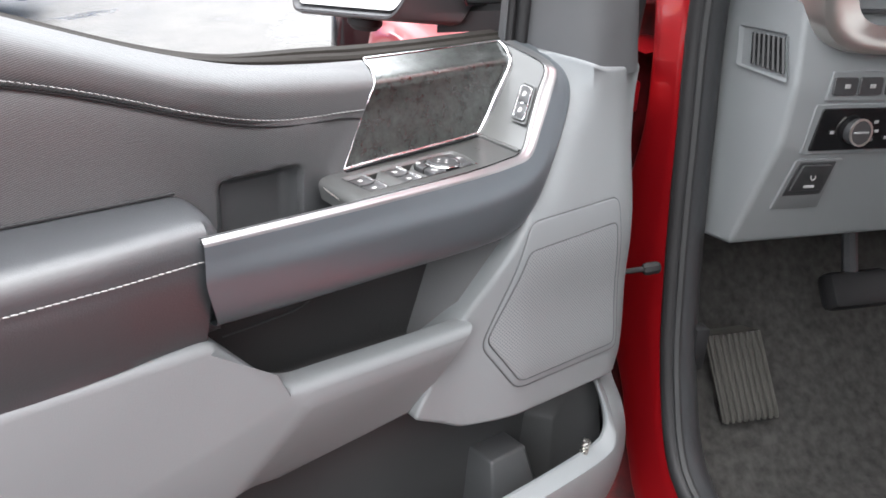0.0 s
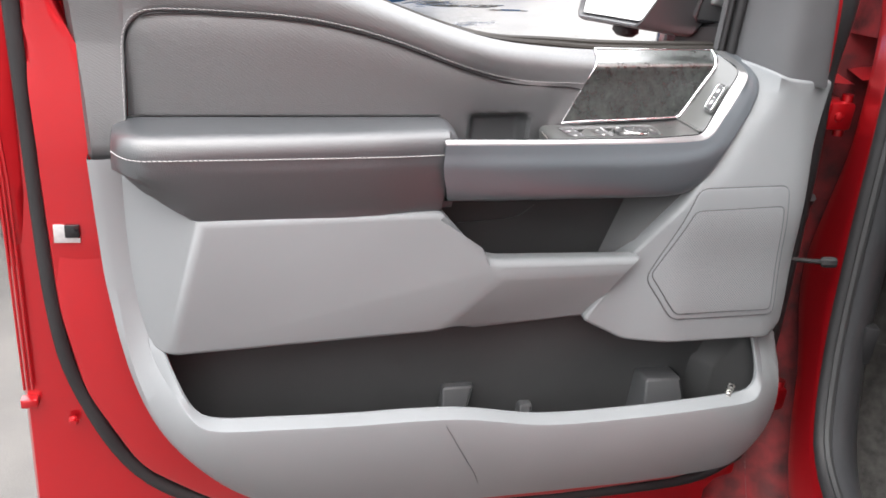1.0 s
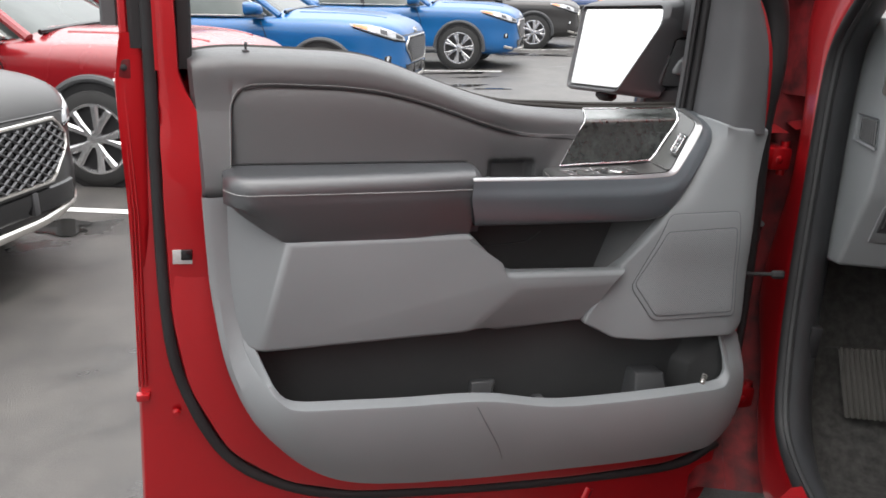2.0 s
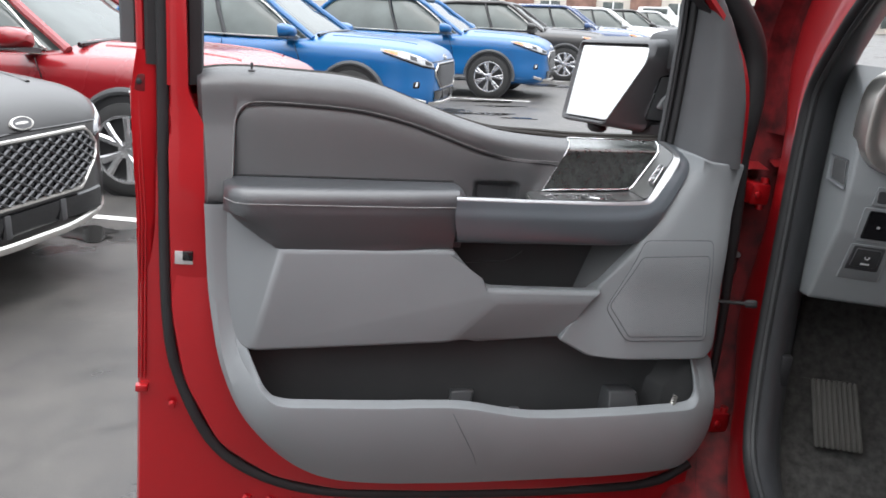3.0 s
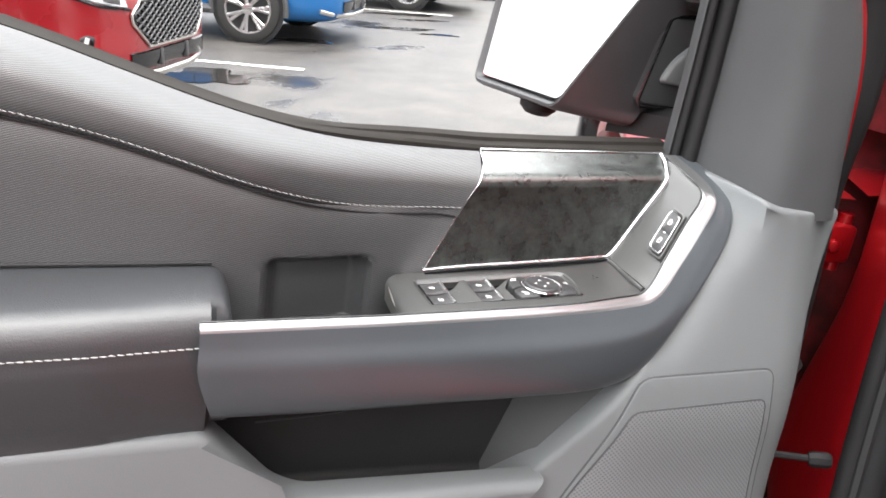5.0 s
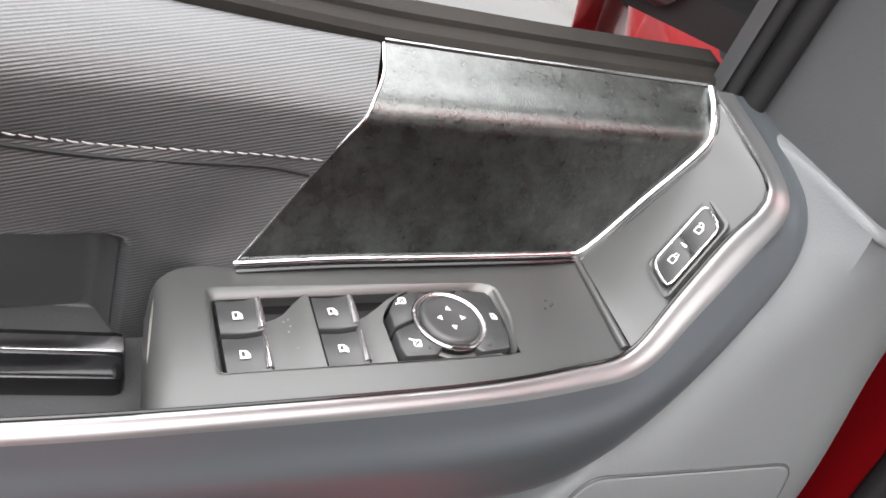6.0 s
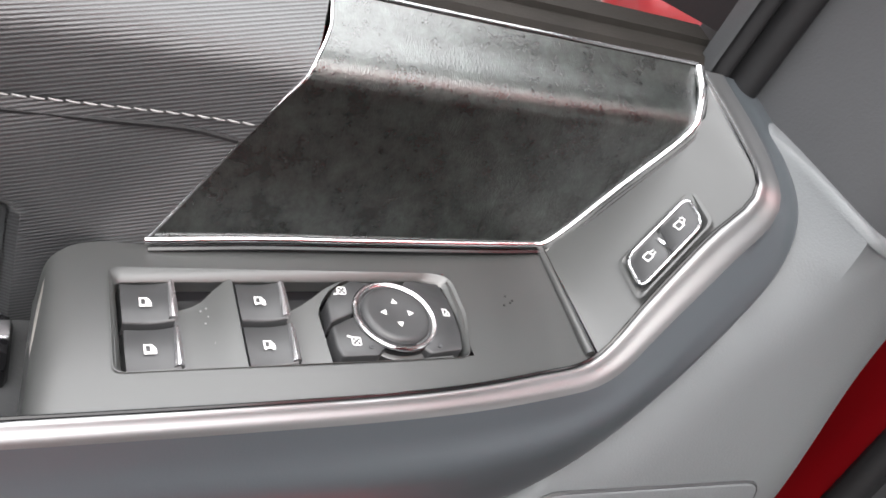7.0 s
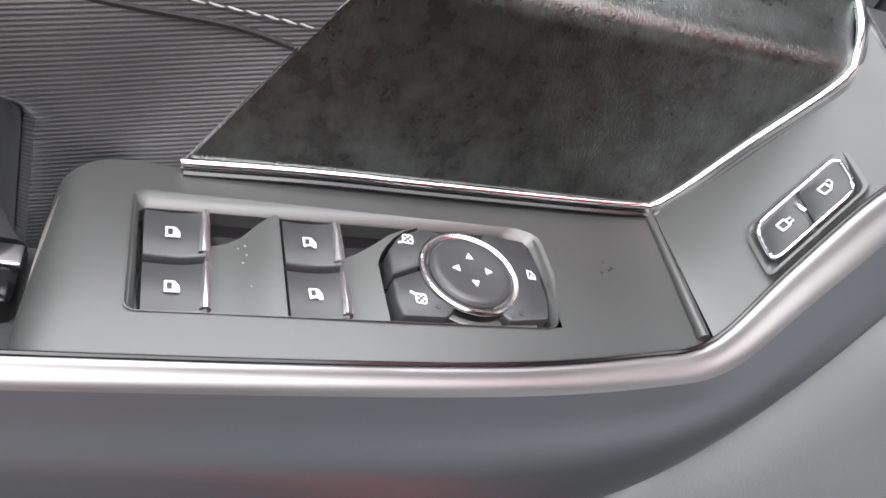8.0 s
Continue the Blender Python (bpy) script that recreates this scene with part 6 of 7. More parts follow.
part("brake_mark", lathe([(0.0030, 0.0), (0.0046, 0.0), (0.0046, 0.0006), (0.0030, 0.0006), (0.0030, 0.0)], 16, Matrix.Translation(on_dash(0.175, 1.057, 0.0064)) @ pose(0, 0, 0, 0, 80, 0), cap=False), M["thread"], dash)
# big satin ring of the air outlet
ro, ri = [], []
for k in range(36):
    t = 2 * math.pi * k / 36
    sx, sz = math.copysign(abs(math.cos(t)) ** 0.6, math.cos(t)), math.copysign(abs(math.sin(t)) ** 0.6, math.sin(t))
    ro.append((0.245 + 0.140 * sx, 1.312 + 0.100 * sz))
    ri.append((0.250 + 0.085 * sx, 1.312 + 0.066 * sz))
AO = V(0.245, 1.312)
scaled = lambda f_: [V(AO.x + (b_ - AO.x) * f_, AO.y + (z_ - AO.y) * f_) for b_, z_ in ro]
bm = loft([[V(0.14, p.x, p.y) for p in scaled(1.0)], [V(0.176, p.x, p.y) for p in scaled(1.0)], [V(0.196, p.x, p.y) for p in scaled(0.965)], [V(0.199, p.x, p.y) for p in scaled(0.90)], [V(0.193, p.x, p.y) for p in scaled(0.76)], [V(0.186, b_, z_) for b_, z_ in ri], [V(0.155, b_, z_) for b_, z_ in ri]], True, True)
part("air_outlet", bm, M["satin"], dash, "satin silver air outlet surround", 50)
part("outlet_well", box(0.156, 0.160, 0.172, 0.330, 1.250, 1.374, 0.001), M["gloss"], dash)
for k in range(5):
    part("louver", box(0.164, 0.182, 0.170, 0.331, 1.262 + 0.023 * k, 1.266 + 0.023 * k, 0.001, None), M["dark2"], dash)
part("outlet_tab", box(0.183, 0.194, 0.142, 0.178, 1.302, 1.320, 0.002), M["chrome"], dash, "bright chrome vent tab")
# pedals
ped = {"a": (0.0145, 0.188, 0.738), "b": (0.072, 0.205, 0.623), "c": (0.085, 0.300, 0.632), "d": (0.030, 0.278, 0.747), "e": (0.075, 0.207, 0.612), "f": (0.088, 0.302, 0.620), "A": (-0.03, 0.18, 0.72), "D": (-0.02, 0.28, 0.73)}
rest_ = part("foot_rest", facets(ped, ["a b c d", "b e f c", "a d D A"], 0.006), M["rest"], truck, "ribbed dark rubber foot rest")
for k in range(9):
    u = (k + 0.5) / 9
    p0, p1, p2 = V(*ped["a"]).lerp(V(*ped["d"]), u), V(*ped["b"]).lerp(V(*ped["c"]), u), V(*ped["e"]).lerp(V(*ped["f"]), u)
    part("rib", tube([p0 + V(0.003, 0, 0.002), p1 + V(0.003, 0, 0.001), p2 + V(0.003, 0, 0)], 0.0034, 6), M["rest"], rest_)
bp_ = part("brake_pedal", box(-0.02, 0.02, -0.06, 0.06, -0.03, 0.03, 0.012, pose(0.05, 0.43, 0.815, 0, -35, 0)), M["rubber"], truck, "black rubber brake pedal")
part("pedal_arm", tube([(0.05, 0.42, 0.81), (0.0, 0.42, 0.95), (-0.02, 0.42, 1.1)], 0.012, 8), M["dark2"], bp_)

# ---- the lot ----
bm = bmesh.new()
bmesh.ops.create_grid(bm, x_segments=8, y_segments=8, size=400)
tagged(obj("ground", bm, M["asphalt"]), "wet grey asphalt of a car dealer's lot with puddles", "ground", kind="structure")
HEAD = radians(-25)
HV, NV = V(math.cos(HEAD), math.sin(HEAD), 0), V(-math.sin(HEAD), math.cos(HEAD), 0)


def stripe(c, length, width=0.1, turn=0.0):
    bm_ = bmesh.new()
    n_ = max(2, int(length / 0.25))
    d, w = Matrix.Rotation(turn, 3, "Z") @ HV, Matrix.Rotation(turn, 3, "Z") @ NV
    loft([[V(*c) + d * (length * (i / n_ - 0.5)) + w * (s * width * (0.5 + 0.05 * math.sin(7 * i)) ) + V(0, 0, 0.004) for s in (-1, 1)] for i in range(n_ + 1)], bm=bm_)
    return tagged(obj("parking_line", bm_, M["line"]), "worn white painted parking line on asphalt", "road marking", kind="structure")


for c in ((-2.42, 5.27, 0), (-0.56, 8.40, 0), (2.46, 13.35, 0), (5.3, 17.3, 0), (8.1, 21.3, 0), (10.9, 25.2, 0)):
    stripe(c, 4.8)


def puddle(x, y, length, width, turn):
    """A shallow sheet of rain water with a ragged rim."""
    bm_ = bmesh.new()
    ph = random.uniform(0, 6)
    pts = []
    for k in range(48):
        t = 2 * math.pi * k / 48
        r = 1 + 0.22 * math.sin(3 * t + ph) + 0.13 * math.sin(7 * t + 2 * ph) + random.uniform(-0.06, 0.06)
        pts.append(Matrix.Rotation(radians(turn), 3, "Z") @ V(length / 2 * r * math.cos(t), width / 2 * r * math.sin(t), 0) + V(x, y, 0.006))
    bm_.faces.new([bm_.verts.new(p) for p in pts])
    return tagged(obj("puddle", bm_, M["water"]), "shallow rain puddle on dark wet asphalt", "puddle", kind="structure")


random.seed(4)
for args in ((0.72, 7.0, 0.75, 0.7, -40), (1.85, 9.3, 0.8, 0.25, -20), (3.85, 12.3, 1.0, 0.3, -10), (3.35, 10.6, 0.9, 0.25, -15), (3.75, 10.05, 0.5, 0.14, -20), (3.9, 11.6, 0.7, 0.15, -10), (-0.98, 4.15, 0.5, 0.3, -40), (6.2, 15.4, 1.6, 0.6, -45)):
    puddle(*args)


# ---- parked cars ----
STATIONS = [(2.315, 0.40, 0.42, 0.735, 0.785), (2.29, 0.56, 0.33, 0.815, 0.868), (2.225, 0.695, 0.28, 0.885, 0.935), (2.10, 0.80, 0.25, 0.935, 0.992), (1.92, 0.868, 0.24, 0.968, 1.036), (1.65, 0.912, 0.24, 0.995, 1.068), (1.35, 0.935, 0.26, 1.01, 1.09), (0.95, 0.94, 0.26, 1.02, 1.115), (0.75, 0.94, 0.26, 1.025, 1.12), (0.0, 0.94, 0.26, 1.03, 1.06), (-1.0, 0.94, 0.26, 1.06, 1.08), (-1.9, 0.92, 0.28, 1.08, 1.10), (-2.2, 0.86, 0.32, 1.06, 1.08), (-2.32, 0.7, 0.5, 0.95, 1.0)]


def car_wheel(parent, x, y, spokes, r=0.355):
    side = -1 if y < 0 else 1
    base = pose(x, y, r, 90 * side * -1)
    t_ = part("wheel", lathe([(0.20, -0.10), (r - 0.05, -0.11), (r - 0.012, -0.095), (r, -0.05), (r, 0.05), (r - 0.012, 0.095), (r - 0.05, 0.11), (0.245, 0.105), (0.24, 0.02), (0.0, 0.0)], 36, base), M["tyre"], parent, "black tyre on alloy wheel")
    part("rim", lathe([(0.252, 0.10), (0.262, 0.104), (0.252, 0.108), (0.236, 0.104), (0.23, 0.04), (0.24, 0.03)], 36, base, cap=False), M["alloy"], t_, "machined alloy rim")
    bm_ = bmesh.new()
    for k in range(spokes):
        for o in ((-0.25, 0.25) if spokes == 5 else (-0.12, 0.12)):
            a0 = 2 * math.pi * k / spokes
            tube([base @ V(0.04 * math.cos(a0), 0.04 * math.sin(a0), 0.097), base @ V(0.14 * math.cos(a0 + o * 0.7), 0.14 * math.sin(a0 + o * 0.7), 0.100), base @ V(0.238 * math.cos(a0 + o), 0.238 * math.sin(a0 + o), 0.098)], lambda u: (0.029 if spokes == 5 else 0.019) * (0.8 + 0.3 * u), 6, bm_, flat=0.6)
    lathe([(0.065, 0.05), (0.065, 0.102), (0.03, 0.108), (0.0, 0.108)], 16, base, bm_)
    part("spokes", bm_, M["alloy"], t_, "split alloy spokes")


def suv(paint, label, place, spokes=5):
    car = thing("parked_suv", label, "car", Matrix.Translation((place[0], place[1], 0)) @ pose(0, 0, 0, 0, 0, math.degrees(HEAD)), group="cars parked in the dealer's row")
    rails = []
    for x, w, z0, z1, zt in STATIONS:
        half = [(0, z0), (w * 0.82, z0), (w * 0.97, z0 + 0.08), (w, z0 + 0.22), (w * 0.985, (z0 + z1) * 0.52), (w * 1.0, z1 - 0.16), (w * 0.965, z1 - 0.03), (w * 0.86, z1 + 0.01), (w * 0.5, zt - 0.006), (0, zt)]
        ring_ = [V(x, -y, z) for y, z in half] + [V(x, y, z) for y, z in half[-2:0:-1]]
        rails.append(ring_)
    rows_ = [spline([r[j] for r in rails], 48) for j in range(len(rails[0]))]
    sec = [[rows_[j][i] for j in range(len(rows_))] for i in range(48)]
    body_ = loft([spline(r, 56, True) for r in sec], True, True)
    body_.normal_update()
    hull = BVHTree.FromBMesh(body_)
    part("car_body", body_, paint, car, "", 50)

    def on_body(th, z, lift=0.0):
        """A place on the car's skin, met from angle th round its nose at height z."""
        d = V(math.cos(radians(th)), math.sin(radians(th)), 0)
        p, n_, _, _ = hull.ray_cast(V(1.55, 0, z) + d * 3, -d)
        return p + n_ * (lift if n_.dot(d) > 0 else -lift)

    def on_nose(y, z, lift=0.0):
        p, _, _, _ = hull.ray_cast(V(4, y, z), V(-1, 0, 0))
        return p + V(lift, 0, 0)

    def skin_patch(low, up, lift=0.006, cols_=14, rows_n=6):
        """A lens or panel laid on the skin between a lower and an upper curve of (angle, height)."""
        g = []
        for i in range(cols_ + 1):
            u = i / cols_
            a0, a1 = (spline([V(t, z, 0) for t, z in c], cols_ + 1)[i] for c in (low, up))
            g.append([on_body(a0.x + (a1.x - a0.x) * j / rows_n, a0.y + (a1.y - a0.y) * j / rows_n, -0.006 if i in (0, cols_) or j in (0, rows_n) else lift) for j in range(rows_n + 1)])
        return loft(g)

    # glass house
    base_, mid_, roof_ = [], [], []
    for k in range(40):
        t = 2 * math.pi * k / 40
        cx, cy = math.copysign(abs(math.cos(t)) ** 0.35, math.cos(t)), math.copysign(abs(math.sin(t)) ** 0.35, math.sin(t))
        base_.append(V((-0.62 + 1.50 * cx), 0.865 * cy, 1.045 + 0.02 * (cx < 0)))
        mid_.append(V((-0.74 + 1.12 * cx), 0.77 * cy, 1.36))
        roof_.append(V((-0.84 + 0.86 * cx), 0.64 * cy, 1.60))
    part("glass_house", loft([base_, [a.lerp(b, 0.5) + V(0, 0.01 * (1 if a.y > 0 else -1), 0.01) for a, b in zip(base_, mid_)], mid_, [a.lerp(b, 0.55) + V(0.02, 0, 0.012) for a, b in zip(mid_, roof_)], roof_], True, True), M["glass"], car, "dark tinted car windows")
    part("roof", loft([[V(-0.84 + (p.x + 0.84) * s * 1.05, p.y * s * 1.04, z) for p in roof_] for s, z in ((1.0, 1.585), (1.02, 1.605), (0.95, 1.64), (0.75, 1.668), (0.3, 1.68))], True, True), paint, car)
    for y in (-1, 1):
        part("windshield_pillar", tube(spline([(0.82, 0.80 * y, 1.05), (0.42, 0.735 * y, 1.33), (0.0, 0.64 * y, 1.60), (-0.5, 0.665 * y, 1.625), (-1.4, 0.65 * y, 1.60), (-1.75, 0.68 * y, 1.40), (-2.05, 0.78 * y, 1.1)], 30), 0.038, 8), paint, car)
        part("door_pillar", tube([(-0.30, 0.875 * y, 1.05), (-0.42, 0.785 * y, 1.36), (-0.50, 0.675 * y, 1.60)], 0.03, 6), M["gloss"], car)
        part("window_trim", tube(spline([(0.0, 0.690 * y, 1.565), (0.34, 0.775 * y, 1.33), (0.60, 0.845 * y, 1.10), (0.68, 0.872 * y, 1.055), (0.60, 0.880 * y, 1.052), (0.0, 0.888 * y, 1.065), (-1.0, 0.888 * y, 1.09), (-1.7, 0.865 * y, 1.12)], 50), 0.009, 6), M["satin"], car, "chrome window trim")
        m_ = part("side_mirror", loft([spline([(0.52 + dx, (0.955 + dy) * y, 1.055 + dz), (0.52 + dx, (1.17 - dy) * y, 1.075 + dz), (0.52 + dx, (1.20 - dy) * y, 1.175 - dz), (0.52 + dx, (1.16 - dy) * y, 1.215 - dz), (0.52 + dx, (0.96 + dy) * y, 1.20 - dz)], 24, True) for dx, dy, dz in ((0.0, 0.012, 0.008), (0.01, 0.0, 0.0), (0.08, 0.002, 0.002), (0.15, 0.03, 0.025), (0.18, 0.07, 0.05))], True, True), paint, car, "painted door mirror")
        part("mirror_foot", loft([spline([(0.50 + dx, (0.88 + dy) * y, 1.030), (0.50 + dx, 1.165 * y, 1.055), (0.50 + dx, 1.165 * y, 1.074), (0.50 + dx, (0.88 + dy) * y, 1.066)], 14, True) for dx, dy in ((0.0, 0.02), (0.02, 0.0), (0.14, 0.0), (0.16, 0.03))], True, True), M["dark2"], m_, "dark mirror foot")
        part("door_gap", tube(spline([(0.72, 0.947 * y, 0.40), (0.70, 0.948 * y, 0.75), (0.62, 0.93 * y, 1.0)], 10), 0.005, 5), M["gloss"], car)
        part("door_gap", tube(spline([(-0.36, 0.948 * y, 0.40), (-0.36, 0.948 * y, 0.75), (-0.32, 0.93 * y, 1.02)], 10), 0.005, 5), M["gloss"], car)
        part("door_handle", tube([(-0.22, 0.965 * y, 0.93), (-0.08, 0.965 * y, 0.93)], 0.014, 6), paint, car)
        part("sill_cladding", tube([(0.95, 0.93 * y, 0.33), (-0.95, 0.93 * y, 0.33)], 0.05, 8), M["dark2"], car, "dark plastic sill cladding")
        hl = part("headlamp", skin_patch([(36 * y, 0.735), (48 * y, 0.760), (62 * y, 0.835), (81 * y, 0.935)], [(37 * y, 0.785), (48 * y, 0.868), (62 * y, 0.938), (81 * y, 0.968)], 0.012, 20), M["lamp"], car, "clear headlamp")
        part("lamp_corner", skin_patch([(66 * y, 0.862), (73 * y, 0.896), (79 * y, 0.926)], [(66 * y, 0.935), (73 * y, 0.955), (79 * y, 0.960)], 0.017, 8, 4), M["amber"], hl, "amber corner lens")
        part("lamp_core", skin_patch([(40 * y, 0.752), (44 * y, 0.762), (48 * y, 0.776)], [(40 * y, 0.795), (44 * y, 0.825), (48 * y, 0.850)], 0.016, 8, 4), M["gun"], hl, "dark lamp reflector")
        part("lamp_core", skin_patch([(53 * y, 0.800), (56 * y, 0.815), (59 * y, 0.832)], [(53 * y, 0.880), (56 * y, 0.895), (59 * y, 0.910)], 0.016, 8, 4), M["gun"], hl, "dark lamp reflector")
        part("lamp_brow", tube([on_body(t * y, lerp_table([(36, 0.731), (48, 0.756), (62, 0.831), (81, 0.931)], t), 0.006) for t in range(36, 81, 3)], 0.008, 6), M["gloss"], hl)
        fog_ = part("fog_recess", skin_patch([(51 * y, 0.50), (54 * y, 0.49), (57 * y, 0.50)], [(50 * y, 0.58), (53 * y, 0.60), (56 * y, 0.58)], 0.004, 8, 5), M["gloss"], car, "black fog lamp recess")
        part("fog_lamp", tube([on_body(53 * y, 0.575, 0.01), on_body(54 * y, 0.525, 0.01)], 0.014, 8), M["lamp"], fog_, "bright fog lamp strip")
        for x in (1.35, -1.36):
            arch = bmesh.new()
            lathe([(0.0, 0.0), (0.40, 0.0), (0.40, 0.012), (0.0, 0.012)], 40, pose(x, 0.932 * y - 0.006 * (y < 0), 0.37, -90 * y), arch)
            part("wheel_arch", arch, M["rubber"], car, "dark wheel arch")
            part("arch_trim", tube([(x + 0.415 * math.cos(t), 0.945 * y, 0.37 + 0.415 * math.sin(t)) for t in [math.pi * (k / 24 * 1.12 - 0.06) for k in range(25)]], 0.030, 8), M["dark2"], car, "dark plastic arch trim")
            car_wheel(car, x, 0.868 * y, spokes)
    # nose: grille with diamond mesh, intake, skid strip
    half_w = lambda z: lerp_table([(0.49, 0.36), (0.64, 0.53), (0.70, 0.54), (0.785, 0.44)], z)
    zs = [0.49 + 0.295 * k / 10 for k in range(11)]
    grille_ = part("radiator_grille", loft([[on_nose(half_w(z) * (k / 12 - 1), z, 0.006) for k in range(25)] for z in zs]), M["gloss"], car, "black radiator grille with dark mesh")
    rim_ = [on_nose(-half_w(z), z, 0.010) for z in zs] + [on_nose(half_w(0.785) * (k / 8 - 1), 0.787, 0.010) for k in range(1, 16)] + [on_nose(half_w(z), z, 0.010) for z in reversed(zs)] + [on_nose(half_w(0.49) * (1 - k / 8), 0.488, 0.010) for k in range(1, 16)]
    part("grille_rim", tube(rim_, 0.010, 6, closed=True), M["satin"], grille_, "chrome grille surround")
    mesh_ = bmesh.new()
    for sgn in (-1, 1):
        for c_ in range(-12, 13):
            run_ = [V(0.090 * c_ + sgn * (z - 0.64) * 1.9, z) for z in [0.496 + 0.0135 * k for k in range(21)]]
            run_ = [on_nose(p.x, p.y, 0.014) for p in run_ if abs(p.x) < half_w(p.y) - 0.008]
            if len(run_) > 2:
                tube(run_, 0.0072, 4, mesh_)
    part("grille_mesh", mesh_, M["gun"], grille_, "dark grey diamond mesh")
    part("hood_shut", tube([on_nose(0.70 * (k / 10 - 1), 0.818 - 0.012 * abs(k / 10 - 1), 0.002) for k in range(21)], 0.006, 5), M["gloss"], car)
    face = Matrix.Translation(on_nose(0, 0.855, 0.004)) @ pose(0, 0, 0, 0, 62, 0) @ Matrix.Diagonal((0.45, 1.05, 1, 1))
    bdg = part("badge", lathe([(0.0, 0.006), (0.062, 0.005), (0.062, -0.005)], 24, face), M["gun"], car, "plain dark oval nose badge")
    part("badge_rim", lathe([(0.060, 0.0), (0.064, 0.008), (0.074, 0.006), (0.076, -0.004)], 24, face, cap=False), M["satin"], bdg)
    part("badge_bar", lathe([(0.0, 0.009), (0.030, 0.008), (0.034, 0.005)], 20, face @ Matrix.Diagonal((0.5, 1.3, 1, 1))), M["satin"], bdg)
    part("lower_intake", loft([[on_nose(y, z, 0.014 if 0.345 < z < 0.465 else -0.01) for z in (0.335, 0.35, 0.405, 0.455, 0.47)] for y in [-0.56 + 0.07 * k for k in range(17)]]), M["gloss"], car, "black lower bumper intake")
    for y in (-0.20, 0.20):
        part("intake_fin", box(-0.03, 0.03, -0.02, 0.02, -0.055, 0.055, 0.004, Matrix.Translation(on_nose(y, 0.405, -0.008))), M["gun"], car)
    part("skid_strip", tube(spline([(2.10, 0.82, 0.37), (2.23, 0.64, 0.325), (2.31, 0.3, 0.305), (2.325, 0.0, 0.305), (2.31, -0.3, 0.305), (2.23, -0.64, 0.325), (2.10, -0.82, 0.37)], 30), 0.024, 8, flat=0.7), M["satin"], car, "satin silver lower bumper strip")
    part("wiper_cowl", tube(spline([(0.86, 0.72, 1.09), (0.93, 0.0, 1.125), (0.86, -0.72, 1.09)], 16), 0.022, 6), M["gloss"], car)
    for y in (-0.34, 0.34):
        crest = [hull.ray_cast(V(x, y * k, 2.0), V(0, 0, -1))[0] for x, k in ((1.0, 1.72), (1.3, 1.62), (1.6, 1.48), (1.85, 1.34), (2.03, 1.2))]
        part("hood_crease", tube(spline([p - V(0, 0, 0.006) for p in crest], 16), 0.016, 8), paint, car)
    return car


suv(M["greyp"], "dark grey wet parked SUV with diamond mesh grille", (-3.04, 3.84))
suv(M["red2"], "bright red wet parked SUV with silver wheels", (-1.64, 6.67))
suv(M["blue"], "bright blue parked SUV with machined wheels", (0.45, 10.47), 7)
suv(M["blue"], "bright blue parked SUV beside a puddle", (3.25, 14.37), 7)
suv(M["greyp"], "dark grey parked SUV in the dealer's row", (6.05, 18.3))
suv(M["navy"], "navy blue parked SUV in the dealer's row", (8.9, 22.2))
suv(M["whitep"], "white parked SUV in the dealer's row", (11.7, 26.1))
suv(M["greyp"], "dark parked SUV far down the dealer's row", (14.5, 30.0))
suv(M["whitep"], "white parked SUV at the end of the dealer's row", (17.3, 33.9))


# ---- across the road ----
def sedan(paint, label, x, y, turn, length=4.7, height=1.45, cat="car", van=False):
    c = thing("far_van" if van else "far_car", label, cat, Matrix.Translation((x, y, 0)) @ pose(0, 0, 0, 0, 0, turn))
    L, H = length / 2, height
    prof = [(-L, 0.35), (-L, 0.9), (-L * 0.92, H * (0.98 if van else 0.72)), (-L * 0.62, H), (L * 0.12 + (0.45 if van else 0), H), (L * 0.45 + (0.3 if van else 0), H * 0.66), (L * 0.94, H * 0.56), (L, 0.55), (L * 0.98, 0.32)]
    body_ = bmesh.new()
    loft([[V(px, w * (0.80 if pz > H * 0.75 else 1.0), pz) for px, pz in prof] for w in (-0.92, -0.85, 0.85, 0.92)], bm=body_, closed=True, cap=True)
    bmesh.ops.bevel(body_, geom=body_.edges[:], offset=0.06, segments=2, profile=0.5, affect="EDGES", clamp_overlap=True)
    part("car_body", body_, paint, c)
    for sgn in (-1, 1):
        part("window_band", box(-L * 0.75, L * 0.22, 0, 0.03, H * 0.70, H * 0.93, 0.01, pose(0, 0.90 * sgn - 0.015, 0)), M["glass"], c, "dark side windows")
        for wx in (-L * 0.6, L * 0.62):
            w_ = part("wheel", lathe([(0.22, -0.1), (0.33, -0.1), (0.34, 0.0), (0.33, 0.1), (0.22, 0.1), (0.0, 0.09)], 24, pose(wx, 0.86 * sgn, 0.34, 90)), M["tyre"], c)
            part("hub", lathe([(0.0, -0.115), (0.21, -0.112), (0.21, 0.112), (0.0, 0.115)], 20, pose(wx, 0.86 * sgn, 0.34, 90)), M["alloy"], w_)
    return c


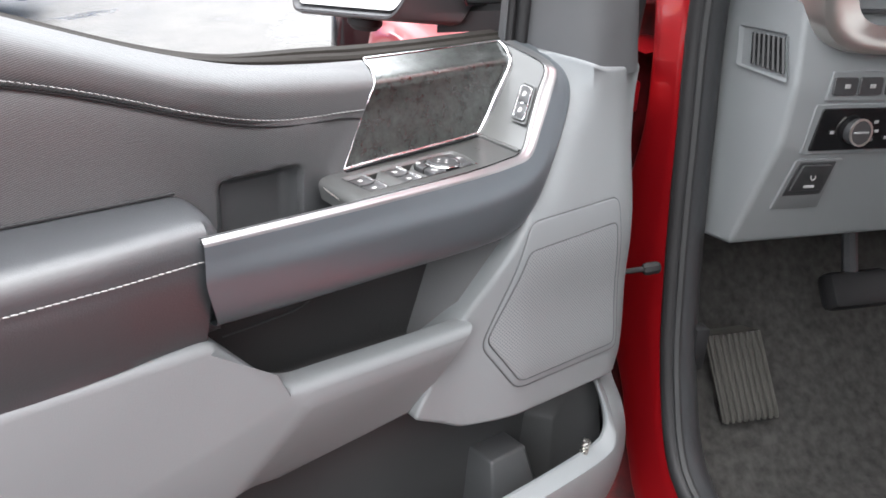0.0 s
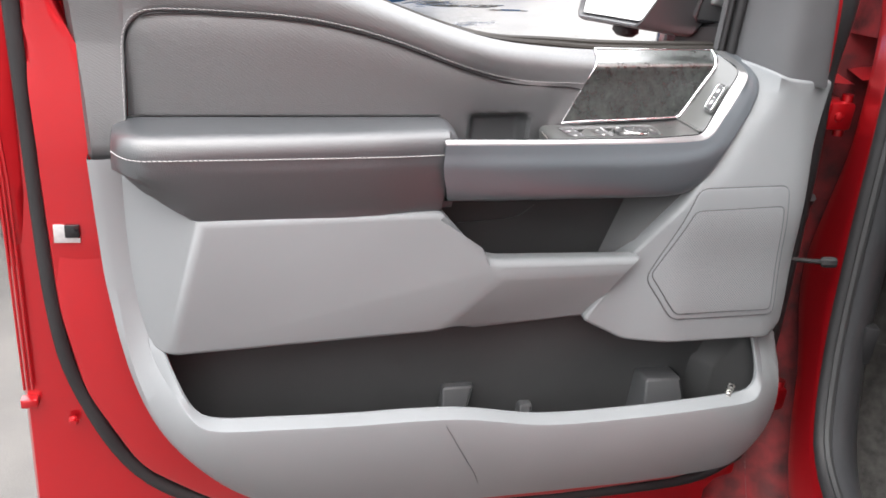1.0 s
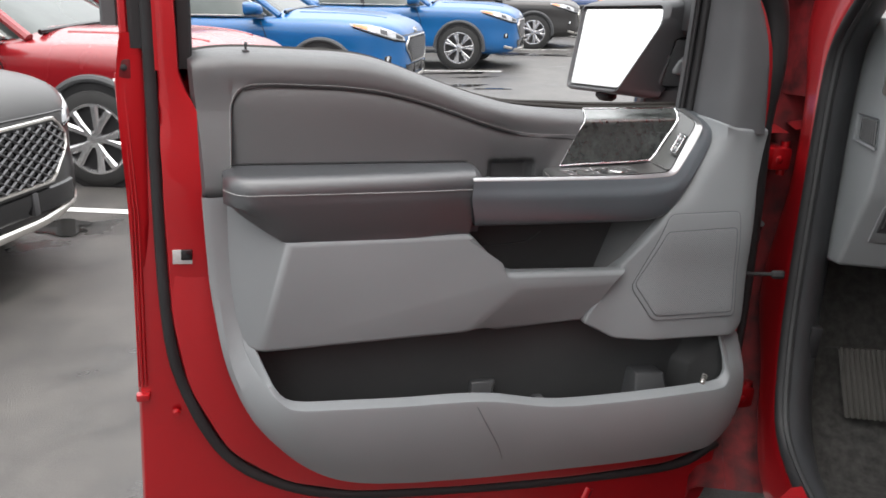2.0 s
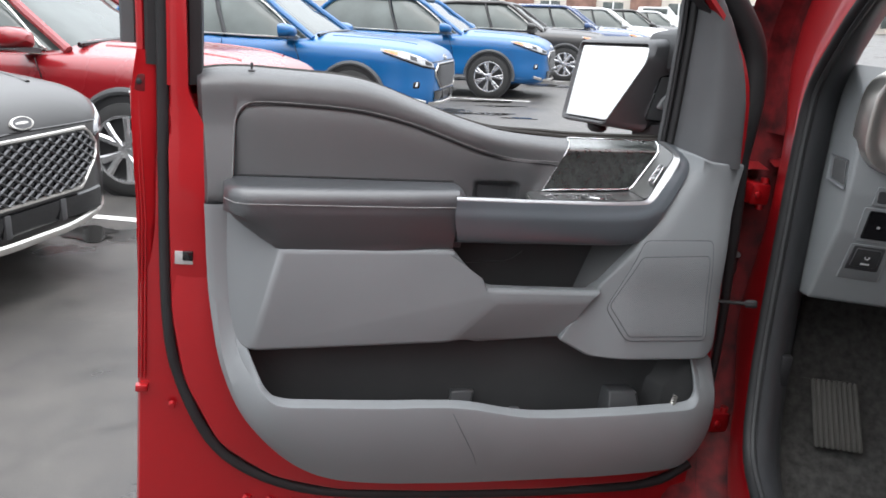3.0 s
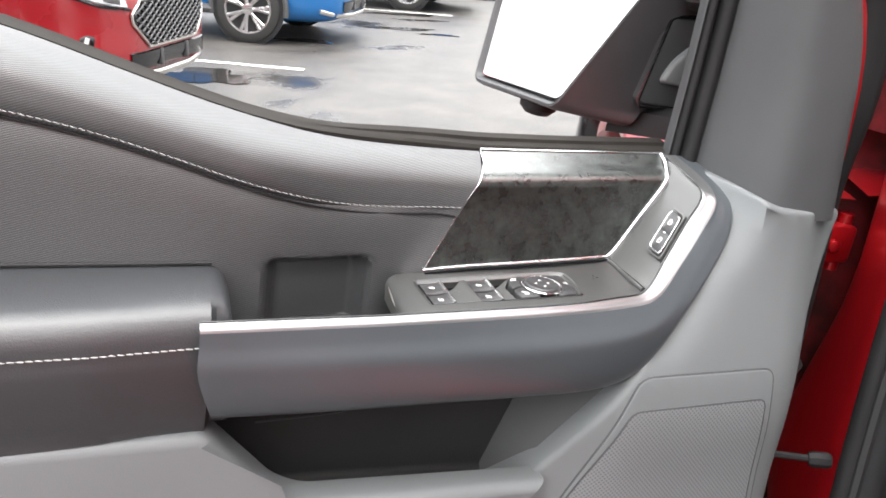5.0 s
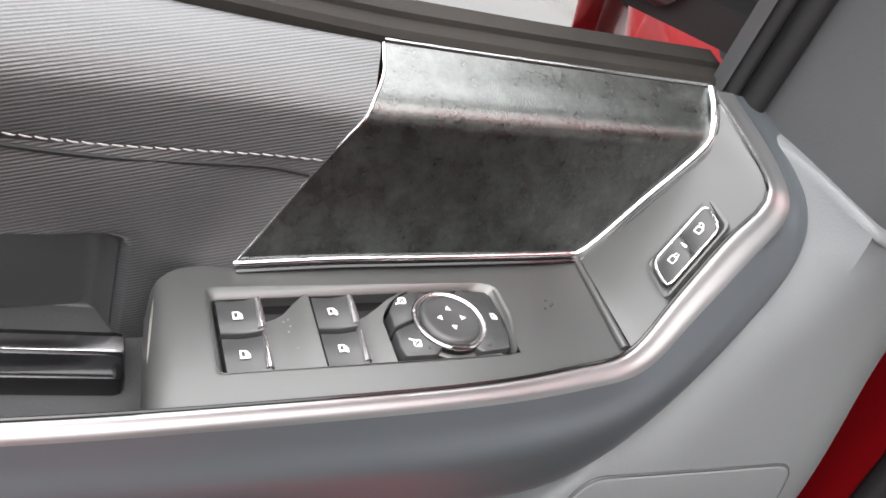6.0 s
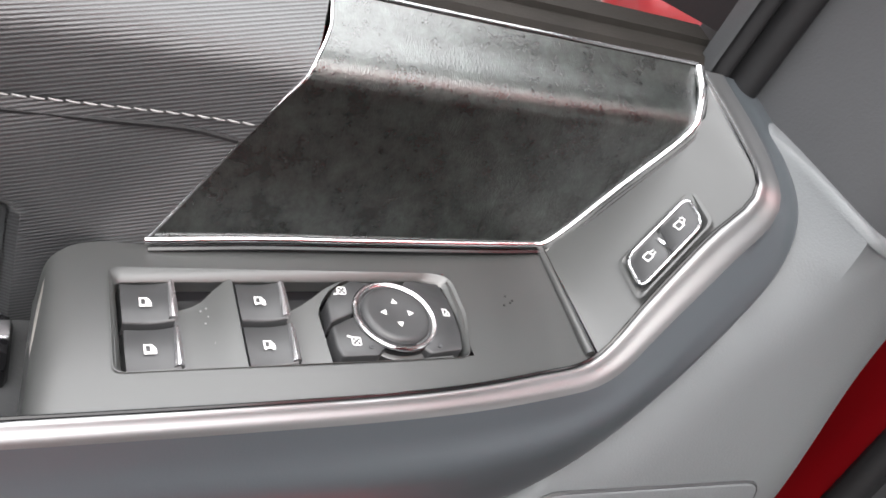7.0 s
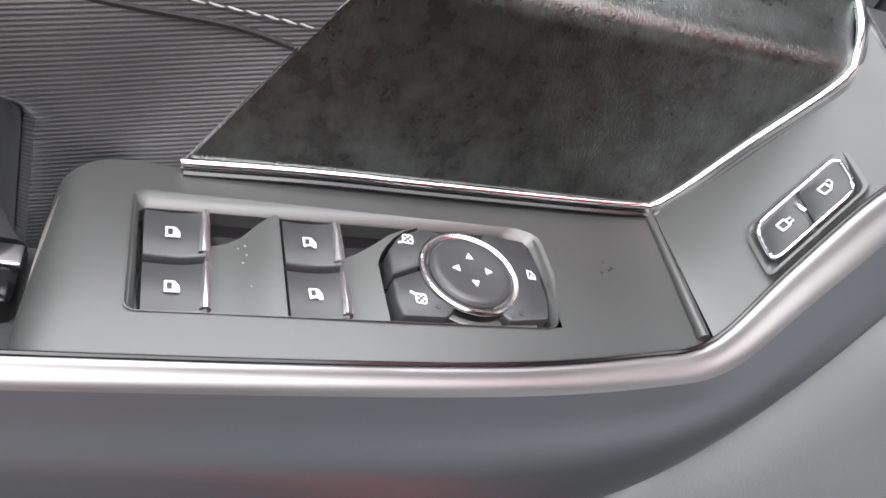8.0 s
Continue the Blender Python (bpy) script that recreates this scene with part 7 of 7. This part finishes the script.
sedan(M["red2"], "bright red sedan parked across the lot", 26.0, 54.0, -32)
sedan(M["whitep"], "white passenger van parked across the road", 46.0, 92.0, -25, 5.6, 2.55, "van", True)
sedan(M["greyp"], "dark grey SUV parked across the road", 45.0, 66.0, -35, 5.2, 1.9)
M["stucco"] = mat("pale_stucco", (0.52, 0.48, 0.43), 0.8, var=0.12, vscale=0.6, bump=0.3, bscale=8)
M["brick"] = mat("brown_brick_wall", (0.19, 0.11, 0.085), 0.85, var=0.3, vscale=1.2, bump=0.3, bscale=10)
store = thing("store_building", "low pale store building with brown brick bays", "building", Matrix.Translation((62, 118, 0)) @ pose(0, 0, 0, 0, 0, -30))
part("wall", box(-60, 60, 0, 12, 0, 6.0, 0.05), M["stucco"], store)
part("roof", box(-60.5, 60.5, -0.6, 12.6, 6.0, 6.5, 0.05), M["dark2"], store)
for k in range(12):
    part("brick_bay", box(-55 + 9.5 * k, -50.5 + 9.5 * k, -0.25, 0.0, 0, 4.0, 0.02), M["brick"], store, "brown brick bay")
    win_ = part("window", box(-49.5 + 9.5 * k, -46.5 + 9.5 * k, -0.08, 0.05, 0.8, 3.4, 0.02), M["glass"], store, "dark shop window")
    part("frame", box(-48.1 + 9.5 * k, -47.9 + 9.5 * k, -0.12, 0.0, 0.8, 3.4, 0.01), M["whitep"], win_)
M["bark"] = mat("grey_brown_bark", (0.09, 0.07, 0.055), 0.9, var=0.3, vscale=3, bump=0.8, bscale=12)


def bare_tree(x, y, h):
    t = thing("bare_tree", "leafless grey-brown street tree", "tree", Matrix.Translation((x, y, 0)), group="street trees")
    part("trunk", tube([(0, 0, 0), (0.03, 0.02, h * 0.2), (0, 0.05, h * 0.4)], lambda u: 0.16 - 0.05 * u, 8), M["bark"], t)
    crown = bmesh.new()

    def grow(p, d, ln, r, depth):
        q = p + d * ln
        tube([p, (p + q) / 2 + V(random.uniform(-1, 1), random.uniform(-1, 1), 0) * ln * 0.06, q], lambda u: r * (1 - 0.4 * u), 5, crown)
        if depth:
            for _ in range(3):
                grow(q, (d + V(random.uniform(-1, 1), random.uniform(-1, 1), random.uniform(-0.2, 0.8)) * 0.75).normalized(), ln * random.uniform(0.6, 0.8), r * 0.55, depth - 1)

    for _ in range(4):
        grow(V(0, 0.05, h * 0.38), V(random.uniform(-0.7, 0.7), random.uniform(-0.7, 0.7), 1).normalized(), h * 0.2, 0.08, 4)
    part("crown", crown, M["bark"], t, "bare twiggy crown")


bare_tree(52, 82, 7)
bare_tree(66, 90, 7.5)
# END-LOT
